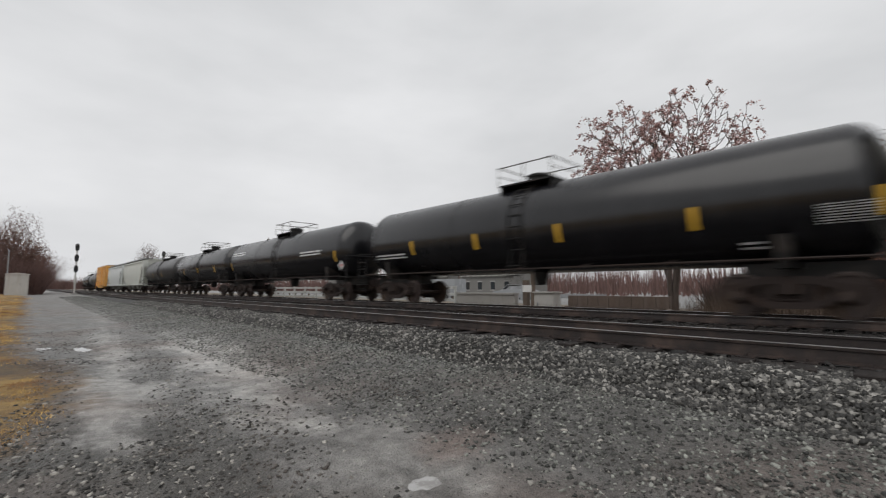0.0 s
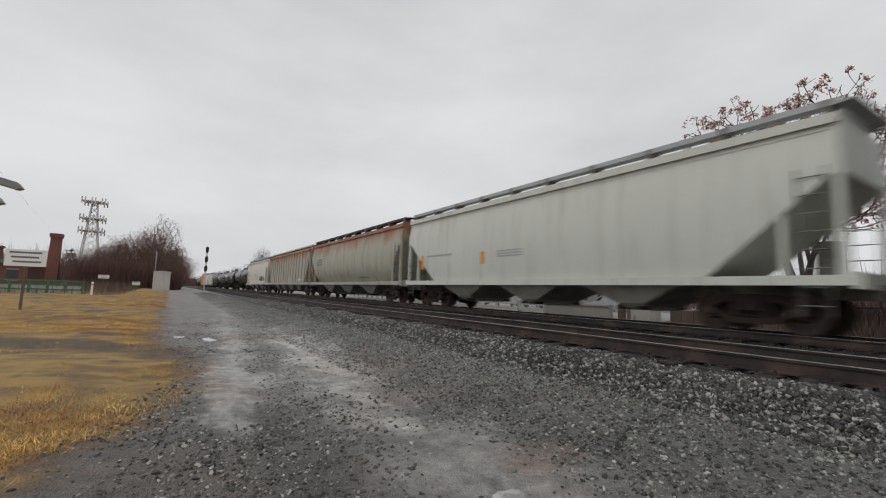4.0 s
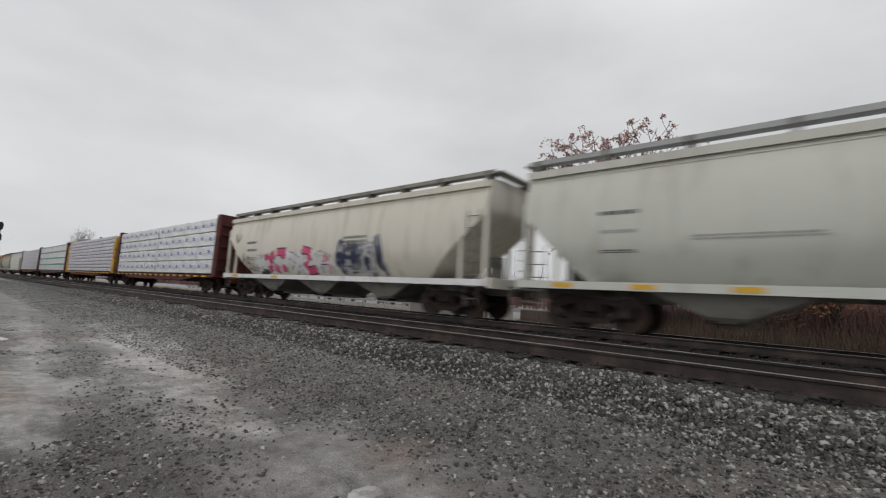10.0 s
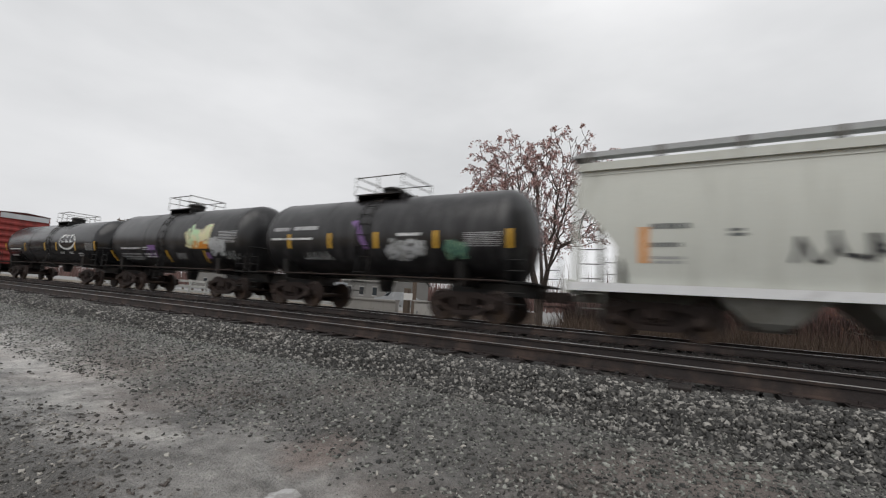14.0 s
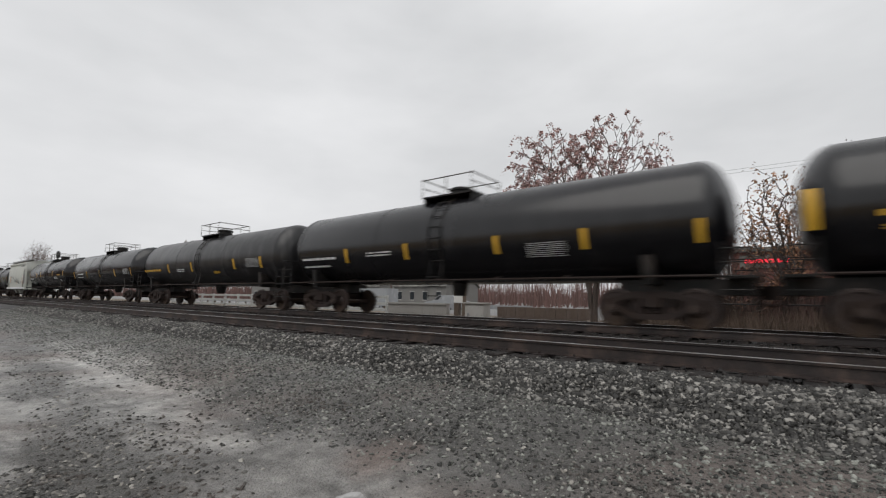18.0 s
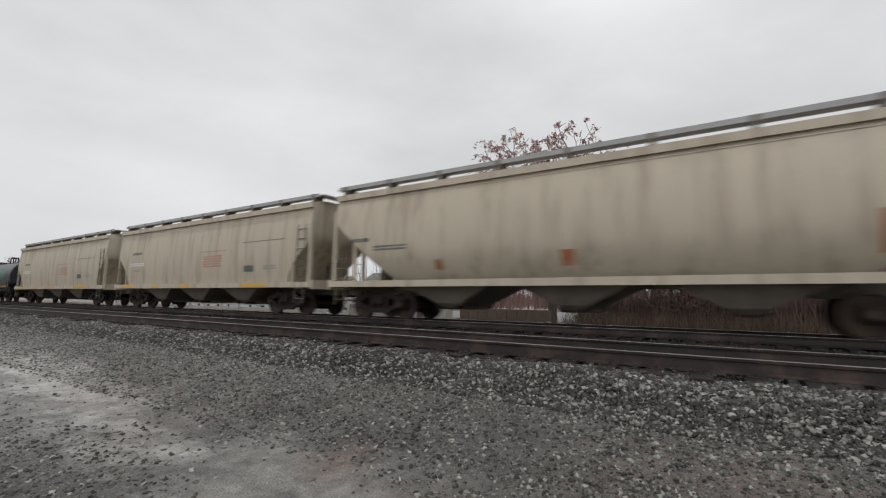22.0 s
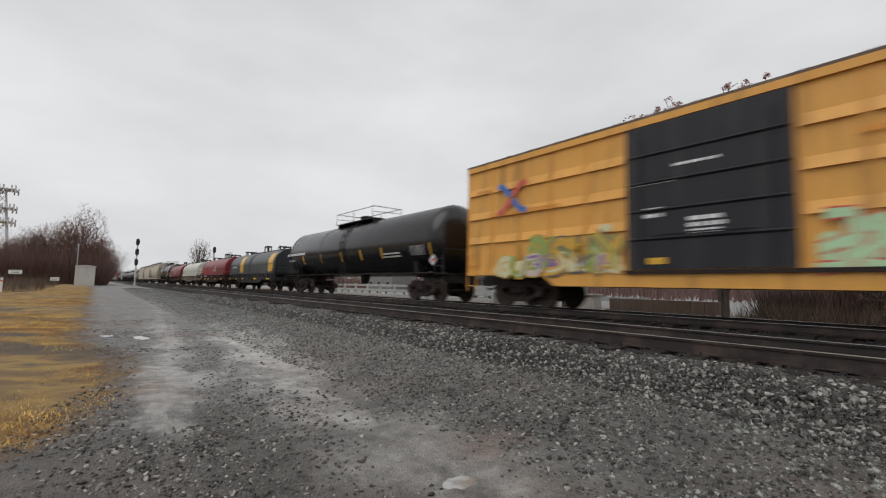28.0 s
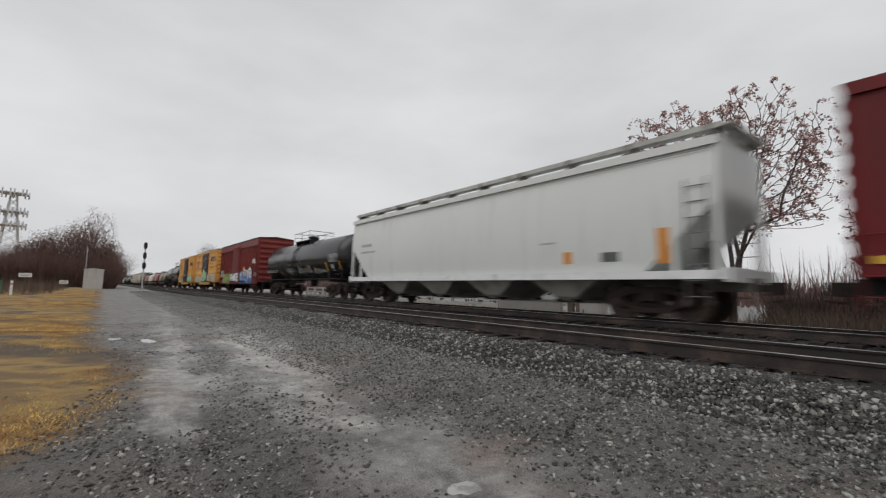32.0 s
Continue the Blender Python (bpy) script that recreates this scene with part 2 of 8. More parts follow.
STREAK = (1.6, 1.6, 0.16)   # rain streaks run down
M = {
    "rail": mat("weathered_rail_steel", (0.026, 0.020, 0.019), 0.5, 0.1, 0.25, 0.7, 30, 0.2, (0.070, 0.048, 0.040), 0.45, gloss=0.4),
    "rail_head": mat("polished_rail_head", (0.50, 0.49, 0.49), 0.34, 0.8, 0.12, 0.8, 60, 0.05),
    "tie": mat("wet_creosoted_oak", (0.013, 0.0105, 0.010), 0.66, 0, 0.35, 2.0, 40, 0.5, (0.026, 0.021, 0.019), 0.45, obj_random=0.3, gloss=0.25),
    "tank": mat("black_tank_paint", (0.0058, 0.0058, 0.0072), 0.25, 0, 0.3, 0.5, 30, 0.02, (0.014, 0.014, 0.016), 0.42, STREAK, gloss=0.55),
    "tank_dusty": mat("dusty_black_tank_paint", (0.012, 0.0118, 0.013), 0.34, 0, 0.3, 0.6, 30, 0.04, (0.040, 0.039, 0.041), 0.44, STREAK, gloss=0.5),
    "black": mat("black_frame_paint", (0.008, 0.0076, 0.0075), 0.5, 0, 0.3, 1.0, 30, 0.15, (0.035, 0.028, 0.025), 0.42, gloss=0.3),
    "truck": mat("grimy_cast_steel", (0.032, 0.024, 0.022), 0.7, 0.0, 0.35, 1.6, 30, 0.4, (0.032, 0.022, 0.018), 0.45, gloss=0.15),
    "wheel": mat("rusty_wheel_steel", (0.050, 0.037, 0.034), 0.5, 0.2, 0.3, 2.0, 40, 0.2, (0.07, 0.045, 0.03), 0.45, gloss=0.3),
    "cream": mat("pale_grey_hopper_paint", (0.62, 0.60, 0.535), 0.5, 0, 0.06, 0.4, 20, 0.05, (0.46, 0.44, 0.385), 0.40, STREAK),
    "greywhite": mat("light_grey_hopper_paint", (0.62, 0.645, 0.635), 0.48, 0, 0.05, 0.4, 20, 0.05, (0.52, 0.535, 0.52), 0.36, STREAK),
    "greygreen": mat("grey_green_hopper_paint", (0.53, 0.545, 0.505), 0.5, 0, 0.07, 0.4, 20, 0.05, (0.43, 0.44, 0.40), 0.40, STREAK),
    "rust_h2": mat("rusty_grey_ribbed_paint", (0.36, 0.35, 0.30), 0.6, 0, 0.1, 0.5, 20, 0.08, (0.32, 0.28, 0.21), 0.43, STREAK, top=((0.31, 0.14, 0.065), 3.35, 4.5)),
    "rust_h3": mat("rusty_green_grey_paint", (0.34, 0.345, 0.285), 0.6, 0, 0.1, 0.5, 20, 0.08, (0.27, 0.22, 0.16), 0.42, STREAK, top=((0.26, 0.098, 0.055), 3.3, 4.6)),
    # dirty grey, darkened for the shade on the bays; also a roof walk
    "bay_grey": mat("dirty_grey_with_bay_shade", (0.24, 0.24, 0.22), 0.6, 0, 0.15, 0.8, 24, 0.1, (0.16, 0.15, 0.13), 0.44),
    "rust": mat("orange_rust_bloom", (0.34, 0.13, 0.055), 0.8, 0, 0.3, 1.5, 30, 0.25, (0.42, 0.36, 0.29), 0.42),
    "rust_red": mat("red_brown_rust_wash", (0.30, 0.135, 0.085), 0.75, 0, 0.25, 0.8, 30, 0.2, (0.38, 0.33, 0.28), 0.45, (0.5, 0.3, 1.2)),
    "tan": mat("sand_hopper_paint", (0.465, 0.418, 0.336), 0.5, 0, 0.07, 0.4, 20, 0.05, (0.34, 0.295, 0.23), 0.44, STREAK),
    # the sand paint with underside shade put into its colour
    "tan_dark": mat("shaded_dirty_sand_paint", (0.12, 0.105, 0.084), 0.6, 0, 0.2, 0.8, 24, 0.1, (0.15, 0.13, 0.11), 0.45),
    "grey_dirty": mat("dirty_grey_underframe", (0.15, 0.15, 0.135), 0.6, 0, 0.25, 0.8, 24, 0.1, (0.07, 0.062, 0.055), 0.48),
    "oxide": mat("red_oxide_boxcar_paint", (0.19, 0.033, 0.028), 0.5, 0, 0.14, 0.5, 20, 0.06, (0.115, 0.028, 0.025), 0.42, STREAK, gloss=0.25),
    "brick_red": mat("brick_red_boxcar_paint", (0.255, 0.045, 0.040), 0.5, 0, 0.16, 0.5, 20, 0.06, (0.15, 0.034, 0.030), 0.42, STREAK, gloss=0.25),
    "deep_red": mat("deep_red_boxcar_paint", (0.135, 0.012, 0.014), 0.5, 0, 0.14, 0.6, 20, 0.06, (0.085, 0.016, 0.015), 0.42, STREAK, gloss=0.25),
    "maroon": mat("dark_maroon_paint", (0.048, 0.009, 0.009), 0.6, 0, 0.2, 0.6, 20, 0.08, (0.050, 0.016, 0.013), 0.45, gloss=0.2),
    "brown": mat("brown_red_bulkhead_paint", (0.095, 0.024, 0.020), 0.55, 0, 0.25, 0.6, 20, 0.1, (0.05, 0.02, 0.018), 0.45, gloss=0.25),
    "coil_red": mat("faded_red_hood_paint", (0.185, 0.019, 0.022), 0.40, 0, 0.16, 0.5, 20, 0.05, (0.125, 0.018, 0.02), 0.44, STREAK, gloss=0.4),
    "coil_fresh": mat("fresh_red_patch_paint", (0.36, 0.036, 0.032), 0.45, 0, 0.1, 0.7, 20, 0.04),
    "coil_grey": mat("grey_green_hood_paint", (0.50, 0.505, 0.44), 0.48, 0, 0.1, 0.5, 20, 0.05, (0.39, 0.39, 0.34), 0.42, (0.8, 0.8, 0.4)),
    "frame_dark": mat("grimy_maroon_frame", (0.034, 0.010, 0.0095), 0.65, 0, 0.25, 0.8, 24, 0.1, (0.028, 0.019, 0.017), 0.45, gloss=0.25),
    "frame_tan": mat("grimy_tan_frame", (0.17, 0.155, 0.13), 0.65, 0, 0.2, 0.8, 24, 0.1, (0.075, 0.055, 0.045), 0.47, gloss=0.25),
    "coil_dark": mat("dark_green_hood_paint", (0.024, 0.029, 0.034), 0.38, 0, 0.25, 0.5, 20, 0.05, (0.05, 0.053, 0.056), 0.42, STREAK),
    "yellowbox": mat("amber_boxcar_paint", (0.68, 0.34, 0.070), 0.5, 0, 0.09, 0.45, 20, 0.05, (0.42, 0.215, 0.05), 0.40, STREAK),
    "door_black": mat("black_door_paint", (0.017, 0.018, 0.023), 0.5, 0, 0.2, 0.8, 20, 0.08, (0.038, 0.038, 0.041), 0.40, STREAK, gloss=0.35),
    "roof_grey": mat("weathered_galvanised_roof", (0.42, 0.42, 0.40), 0.5, 0.2, 0.2, 0.6, 20, 0.08, (0.24, 0.22, 0.20), 0.42),
    "roof_brown": mat("rust_stained_roof", (0.105, 0.070, 0.048), 0.6, 0.1, 0.25, 0.8, 20, 0.1, (0.22, 0.19, 0.16), 0.38),
    "roofwalk": mat("galvanised_grating", (0.33, 0.34, 0.35), 0.5, 0.1, 0.2, 1.0, 30, 0.3),
    "ochre": mat("dirty_ochre_paint", (0.30, 0.17, 0.045), 0.6, 0, 0.25, 1.2, 30, 0.05, (0.10, 0.06, 0.035), 0.46, (0.4, 0.4, 2.0)),
    "stripe": mat("yellow_reflective_tape", (0.62, 0.36, 0.035), 0.35, 0, 0.12, 2.0, 30, 0.03),
    "orange": mat("orange_marking_paint", (0.62, 0.24, 0.03), 0.45, 0, 0.12, 1.2, 30, 0.03),
    "white": mat("white_marking_paint", (0.70, 0.71, 0.72), 0.5, 0, 0.10, 1.5, 30, 0.03, (0.45, 0.45, 0.46), 0.40),
    "worn_white": mat("worn_white_marking", (0.42, 0.43, 0.44), 0.55, 0, 0.15, 1.5, 30, 0.03, (0.24, 0.24, 0.25), 0.42),
    "grey_mark": mat("faded_grey_marking_and_shade_line", (0.30, 0.31, 0.31), 0.55, 0, 0.12, 1.5, 30, 0.03),
    "dark_mark": mat("dark_grey_marking", (0.10, 0.11, 0.11), 0.55, 0, 0.2, 1.5, 30, 0.03),
    "wrap": mat("white_plastic_wrap", (0.72, 0.74, 0.76), 0.32, 0, 0.10, 1.5, 10, 0.5, (0.52, 0.54, 0.57), 0.44, (0.5, 0.6, 2.5), obj_random=0.05),
    "wrap_lilac": mat("pale_lilac_plastic_wrap", (0.63, 0.63, 0.67), 0.34, 0, 0.07, 1.5, 10, 0.35, (0.52, 0.52, 0.59), 0.42, (0.5, 0.6, 2.5), obj_random=0.05),
    "lumber_gap": mat("bare_lumber_end_shade", (0.20, 0.15, 0.11), 0.8, 0, 0.3, 3.0, 30, 0.2),
    "green_print": mat("green_printed_band", (0.045, 0.33, 0.20), 0.4, 0, 0.15, 1.5, 20, 0.05),
    "blue_print": mat("blue_printed_mark", (0.10, 0.14, 0.48), 0.4, 0, 0.15, 1.5, 20, 0.05),
    "lilac_print": mat("faint_violet_print", (0.46, 0.46, 0.56), 0.4, 0, 0.12, 1.5, 20, 0.05),
    "grey_print": mat("small_grey_print", (0.40, 0.42, 0.44), 0.4, 0, 0.12, 1.5, 20, 0.05),
    "yellow_end": mat("yellow_bulkhead_paint", (0.58, 0.34, 0.045), 0.5, 0, 0.14, 0.7, 20, 0.06, (0.33, 0.19, 0.05), 0.42),
    "pink": mat("pink_spray_paint", (0.62, 0.07, 0.20), 0.5, 0, 0.15, 1.5, 20, 0.02),
    "purple": mat("purple_spray_paint", (0.22, 0.12, 0.32), 0.5, 0, 0.2, 1.5, 20, 0.02),
    "navy": mat("dark_blue_spray_paint", (0.030, 0.035, 0.085), 0.5, 0, 0.2, 1.5, 20, 0.02),
    "black_spray": mat("black_spray_paint", (0.02, 0.022, 0.025), 0.5, 0, 0.2, 1.5, 20, 0.02),
    "sky_blue": mat("light_blue_spray_paint", (0.26, 0.52, 0.62), 0.5, 0, 0.15, 1.5, 20, 0.02),
    "blue": mat("strong_blue_spray_paint", (0.045, 0.15, 0.46), 0.5, 0, 0.15, 1.5, 20, 0.02),
    "mint": mat("mint_green_spray_paint", (0.42, 0.62, 0.38), 0.5, 0, 0.15, 1.5, 20, 0.02),
    "lime": mat("olive_green_spray_paint", (0.26, 0.34, 0.09), 0.5, 0, 0.2, 1.5, 20, 0.02),
    "teal": mat("dull_green_spray_paint", (0.07, 0.17, 0.13), 0.5, 0, 0.2, 1.5, 20, 0.02),
    "cream_spray": mat("cream_spray_paint", (0.62, 0.58, 0.36), 0.5, 0, 0.15, 1.5, 20, 0.02),
    "pale_spray": mat("pale_faded_spray_paint", (0.52, 0.46, 0.42), 0.5, 0, 0.25, 1.2, 14, 0.03),
    "silver": mat("silver_spray_paint", (0.50, 0.52, 0.54), 0.4, 0.2, 0.15, 1.5, 20, 0.02),
    "faded_red": mat("faded_red_marking", (0.43, 0.24, 0.18), 0.5, 0, 0.15, 1.5, 20, 0.02),
    "red_mark": mat("red_marking_paint", (0.55, 0.10, 0.07), 0.5, 0, 0.15, 1.5, 20, 0.02),
}


# ---- mesh tools ----
class Shape:
    """Collects the faces of one part."""

    def __init__(self):
        self.v, self.f = [], []

    def box(self, x0, x1, y0, y1, z0, z1):
        o = len(self.v)
        self.v += [(x, y, z) for z in (z0, z1) for y in (y0, y1) for x in (x0, x1)]
        self.f += [tuple(o + i for i in q) for q in ((0, 2, 3, 1), (4, 5, 7, 6), (0, 1, 5, 4), (2, 6, 7, 3), (0, 4, 6, 2), (1, 3, 7, 5))]
        return self

    def extrude(self, ring, a, b, axis="y"):
        """ring: (u, w) points; extruded along axis from a to b. u, w are x, z for y; y, z for x; x, y for z."""
        o, n = len(self.v), len(ring)
        for s in (a, b):
            for u, w in ring:
                self.v.append((u, s, w) if axis == "y" else (s, u, w) if axis == "x" else (u, w, s))
        self.f += [(o + i, o + (i + 1) % n, o + n + (i + 1) % n, o + n + i) for i in range(n)]
        self.f += [tuple(o + i for i in range(n))[::-1], tuple(o + n + i for i in range(n))]
        return self

    def tube(self, pts, r, n=6, r2=None):
        pts = [Vector(p) for p in pts]
        o = len(self.v)
        for i, p in enumerate(pts):
            d = (pts[min(i + 1, len(pts) - 1)] - pts[max(i - 1, 0)]).normalized()
            a = d.orthogonal().normalized() if abs(d.z) > 0.9 else d.cross(Vector((0, 0, 1))).normalized()
            b = d.cross(a)
            rr = r if r2 is None else r + (r2 - r) * i / (len(pts) - 1)
            for j in range(n):
                w = 2 * math.pi * j / n
                self.v.append(tuple(p + a * (rr * math.cos(w)) + b * (rr * math.sin(w))))
        for i in range(len(pts) - 1):
            for j in range(n):
                k = (j + 1) % n
                self.f.append((o + i * n + j, o + i * n + k, o + (i + 1) * n + k, o + (i + 1) * n + j))
        e = o + (len(pts) - 1) * n
        self.f += [tuple(o + j for j in range(n))[::-1], tuple(e + j for j in range(n))]
        return self

    def lathe(self, prof, n=32, axis="y", c=(0, 0, 0)):
        """prof: (s along the axis, radius)."""
        o = len(self.v)
        for s, r in prof:
            for j in range(n):
                w = 2 * math.pi * j / n
                u, q = r * math.cos(w), r * math.sin(w)
                p = {"x": (s, u, q), "y": (q, s, u), "z": (u, q, s)}[axis]
                self.v.append((p[0] + c[0], p[1] + c[1], p[2] + c[2]))
        for i in range(len(prof) - 1):
            for j in range(n):
                k = (j + 1) % n
                self.f.append((o + i * n + j, o + i * n + k, o + (i + 1) * n + k, o + (i + 1) * n + j))
        e = o + (len(prof) - 1) * n
        self.f += [tuple(o + j for j in range(n))[::-1], tuple(e + j for j in range(n))]
        return self

    def stack(self, levels, cy=0.0):
        """Rectangles one over another: (z, half width, half length)."""
        o = len(self.v)
        for z, hx, hy in levels:
            self.v += [(-hx, cy - hy, z), (hx, cy - hy, z), (hx, cy + hy, z), (-hx, cy + hy, z)]
        for i in range(len(levels) - 1):
            for j in range(4):
                k = (j + 1) % 4
                self.f.append((o + 4 * i + j, o + 4 * i + k, o + 4 * i + 4 + k, o + 4 * i + 4 + j))
        e = o + 4 * (len(levels) - 1)
        self.f += [(o + 3, o + 2, o + 1, o), (e, e + 1, e + 2, e + 3)]
        return self

    def patch(self, sx, y0, y1, z0, z1, lift=0.006, side=-1):
        """A thin sheet laid on a car's side, whose half width at height z is sx(z)."""
        nz = max(1, int(abs(z1 - z0) / 0.15))
        o = len(self.v)
        for i in range(nz + 1):
            z = z0 + (z1 - z0) * i / nz
            x = side * (sx(z) + lift)
            self.v += [(x, y0, z), (x, y1, z)]
        for i in range(nz):
            self.f.append((o + 2 * i, o + 2 * i + 1, o + 2 * i + 3, o + 2 * i + 2))
        return self

    def blob(self, sx, cy, cz, ry, rz, rnd, lift=0.006, wob=0.18, n=14, lean=0.0, side=-1):
        """An uneven sprayed spot laid on a car's side."""
        o = len(self.v)
        ph = [rnd.uniform(0, 6.28) for _ in range(3)]
        self.v.append((side * (sx(cz) + lift), cy, cz))
        for ring in (0.55, 1.0):
            for j in range(n):
                w = 2 * math.pi * j / n
                k = 1 + wob * (math.sin(2 * w + ph[0]) + 0.7 * math.sin(3 * w + ph[1]) + 0.5 * math.sin(5 * w + ph[2]))
                # squarish spots read as letters
                q = 1.0 / max(abs(math.cos(w)), abs(math.sin(w))) ** 0.6
                z = cz + rz * ring * k * q * math.sin(w)
                y = cy + ry * ring * k * q * math.cos(w) + lean * (z - cz)
                self.v.append((side * (sx(z) + lift), y, z))
        for j in range(n):
            k = (j + 1) % n
            self.f += [(o, o + 1 + j, o + 1 + k), (o + 1 + j, o + 1 + n + j, o + 1 + n + k, o + 1 + k)]
        return self

    def stroke(self, sx, pts, w, lift=0.01, side=-1, taper=0.0):
        """A brushed line along (y, z) points laid on a car's side."""
        o = len(self.v)
        for i, (y, z) in enumerate(pts):
            a, b = pts[max(i - 1, 0)], pts[min(i + 1, len(pts) - 1)]
            dy, dz = b[0] - a[0], b[1] - a[1]
            d = math.hypot(dy, dz) or 1
            e = min(i, len(pts) - 1 - i) / max(1, (len(pts) - 1) / 2)
            k = 1 - taper + taper * min(1, 2.2 * e)
            for s in (-0.5, 0.5):
                yy, zz = y - dz / d * w * s * k, z + dy / d * w * s * k
                self.v.append((side * (sx(zz) + lift), yy, zz))
        for i in range(len(pts) - 1):
            self.f.append((o + 2 * i, o + 2 * i + 1, o + 2 * i + 3, o + 2 * i + 2))
        return self

    def mesh(self, name, material, smooth=False):
        me = bpy.data.meshes.new(name)
        me.from_pydata([tuple(p) for p in self.v], [], self.f)
        me.materials.append(material)
        if smooth:
            me.polygons.foreach_set("use_smooth", [True] * len(me.polygons))
            me.set_sharp_from_angle(angle=radians(38))
        me.update()
        return me


def part(name, shape, material, parent, label="", smooth=False, loc=None):
    me = shape if isinstance(shape, bpy.types.Mesh) else shape.mesh(name, material, smooth)
    ob = new(name, me)
    ob.parent = parent
    if loc is not None:
        ob.location = loc
    if label:
        ob["label"] = label
    return ob


def lettering(body, text, size, material, parent, sx, y, z, label="", name="lettering"):
    """Words in the built-in font on a car's flat side; y is their left end as read."""
    cu = bpy.data.curves.new(name, "FONT")
    cu.body, cu.size, cu.extrude, cu.resolution_u = text, size, 0.002, 2
    tmp = new("lettering_tmp", cu)
    me = bpy.data.meshes.new_from_object(tmp.evaluated_get(bpy.context.evaluated_depsgraph_get()))
    bpy.data.objects.remove(tmp)
    me.materials.clear()
    me.materials.append(material)
    ob = part(name, me, material, parent, label)
    ob.matrix_local = Matrix(((0, 0, -1, -(sx(z) + 0.008)), (-1, 0, 0, y), (0, 1, 0, z), (0, 0, 0, 1)))
    return ob


# ---- the train: shared running gear ----
WHEEL_R = 0.46


def truck_meshes():
    """The cast truck under each end of a car, in its own space: rail top at z = 0."""
    d = {}
    s = Shape().box(-1.12, 1.12, -0.2, 0.2, 0.5, 0.78)
    s.lathe([(0.76, 0.30), (0.92, 0.30)], 16, "z")
    d["truck"] = s.mesh("truck", M["truck"])
    s = Shape()
    for sg in (-1, 1):
        s.extrude([(0.0, 0.70), (sg * 0.42, 0.70), (sg * 0.78, 0.60), (sg * 1.08, 0.60), (sg * 1.12, 0.66), (sg * 0.80, 0.74), (sg * 0.45, 0.86), (0.0, 0.86)], -0.08, 0.08, "x")
        s.extrude([(0.0, 0.20), (sg * 0.40, 0.20), (sg * 0.86, 0.44), (sg * 0.80, 0.55), (sg * 0.36, 0.33), (0.0, 0.33)], -0.08, 0.08, "x")
        s.extrude([(sg * 0.26, 0.3), (sg * 0.38, 0.3), (sg * 0.38, 0.74), (sg * 0.26, 0.74)], -0.07, 0.07, "x")
        s.box(-0.11, 0.11, sg * 0.89 - 0.15, sg * 0.89 + 0.15, 0.42, 0.64)
    d["side_frame"] = s.mesh("side_frame", M["truck"])
    s = Shape()
    for y in (-0.15, 0.0, 0.15):
        s.lathe([(0.33 + 0.04 * i, 0.062 if i % 2 else 0.05) for i in range(10)], 8, "z", (0, y, 0))
    d["spring_nest"] = s.mesh("spring_nest", M["truck"])
    s = Shape()
    for sg in (-1, 1):
        s.lathe([(sg * 0.69, 0.08), (sg * 0.69, WHEEL_R + 0.025), (sg * 0.715, WHEEL_R + 0.02), (sg * 0.725, WHEEL_R), (sg * 0.82, WHEEL_R - 0.006),
                 (sg * 0.82, WHEEL_R - 0.055), (sg * 0.775, WHEEL_R - 0.07), (sg * 0.765, 0.2), (sg * 0.84, 0.15), (sg * 0.84, 0.08)], 36, "x")
        s.lathe([(sg * 0.84, 0.1), (sg * 1.13, 0.1), (sg * 1.13, 0.07), (sg * 1.15, 0.07)], 14, "x")
        for q in range(3):
            w = 2 * math.pi * q / 3
            s.box(sg * 1.15 - 0.012, sg * 1.15 + 0.012, 0.045 * math.cos(w) - 0.014, 0.045 * math.cos(w) + 0.014, 0.045 * math.sin(w) - 0.014, 0.045 * math.sin(w) + 0.014)
    s.tube([(-0.84, 0, 0), (0.84, 0, 0)], 0.08, 10)
    d["wheelset"] = s.mesh("wheelset", M["wheel"], True)
    s = Shape()
    s.box(-0.11, 0.11, -0.55, 0.0, 0.78, 0.94)
    s.extrude([(-0.16, 0.70), (0.16, 0.70), (0.16, 1.0), (-0.16, 1.0)], 0.0, 0.22, "y")
    s.extrude([(-0.16, 0.22), (0.10, 0.22), (0.16, 0.34), (0.05, 0.40), (-0.02, 0.34), (-0.16, 0.36)], 0.72, 1.0, "z")
    s.tube([(0.25, -0.1, 0.75), (0.26, 0.15, 0.55), (0.18, 0.38, 0.62)], 0.025, 6)
    d["coupler"] = s.mesh("coupler", M["truck"])
    return d


TM = truck_meshes()
WHEELSETS = []


def add_truck(car, y):
    t = part("truck", TM["truck"], None, car, "", loc=(0, y, 0))
    for sg in (-1, 1):
        part("side_frame", TM["side_frame"], None, t, "", loc=(sg * 1.0, 0, 0))
        part("spring_nest", TM["spring_nest"], None, t, "", loc=(sg * 1.0, 0, 0))
        w = part("wheelset", TM["wheelset"], None, t)
        w.matrix_parent_inverse = pose(0, sg * 0.89, WHEEL_R)
        WHEELSETS.append(w)


CARS = []


def rail_car(name, front, length, label, category, trucks=1.9):
    """An Empty at rail height under the car's middle; front: where its leading end stands at the start."""
    car = new(name)
    car.empty_display_size = 0.5
    tagged(car, label, category, "cars of the passing freight train")
    y = front - length / 2
    CARS.append((car, y))
    half = length / 2 - trucks
    add_truck(car, half)
    add_truck(car, -half)
    for sg in (-1, 1):
        c = part("coupler", TM["coupler"], None, car)
        c.matrix_local = pose(0, sg * (length / 2 + 0.30), 0, 0, 0, 0 if sg > 0 else 180)
    return car


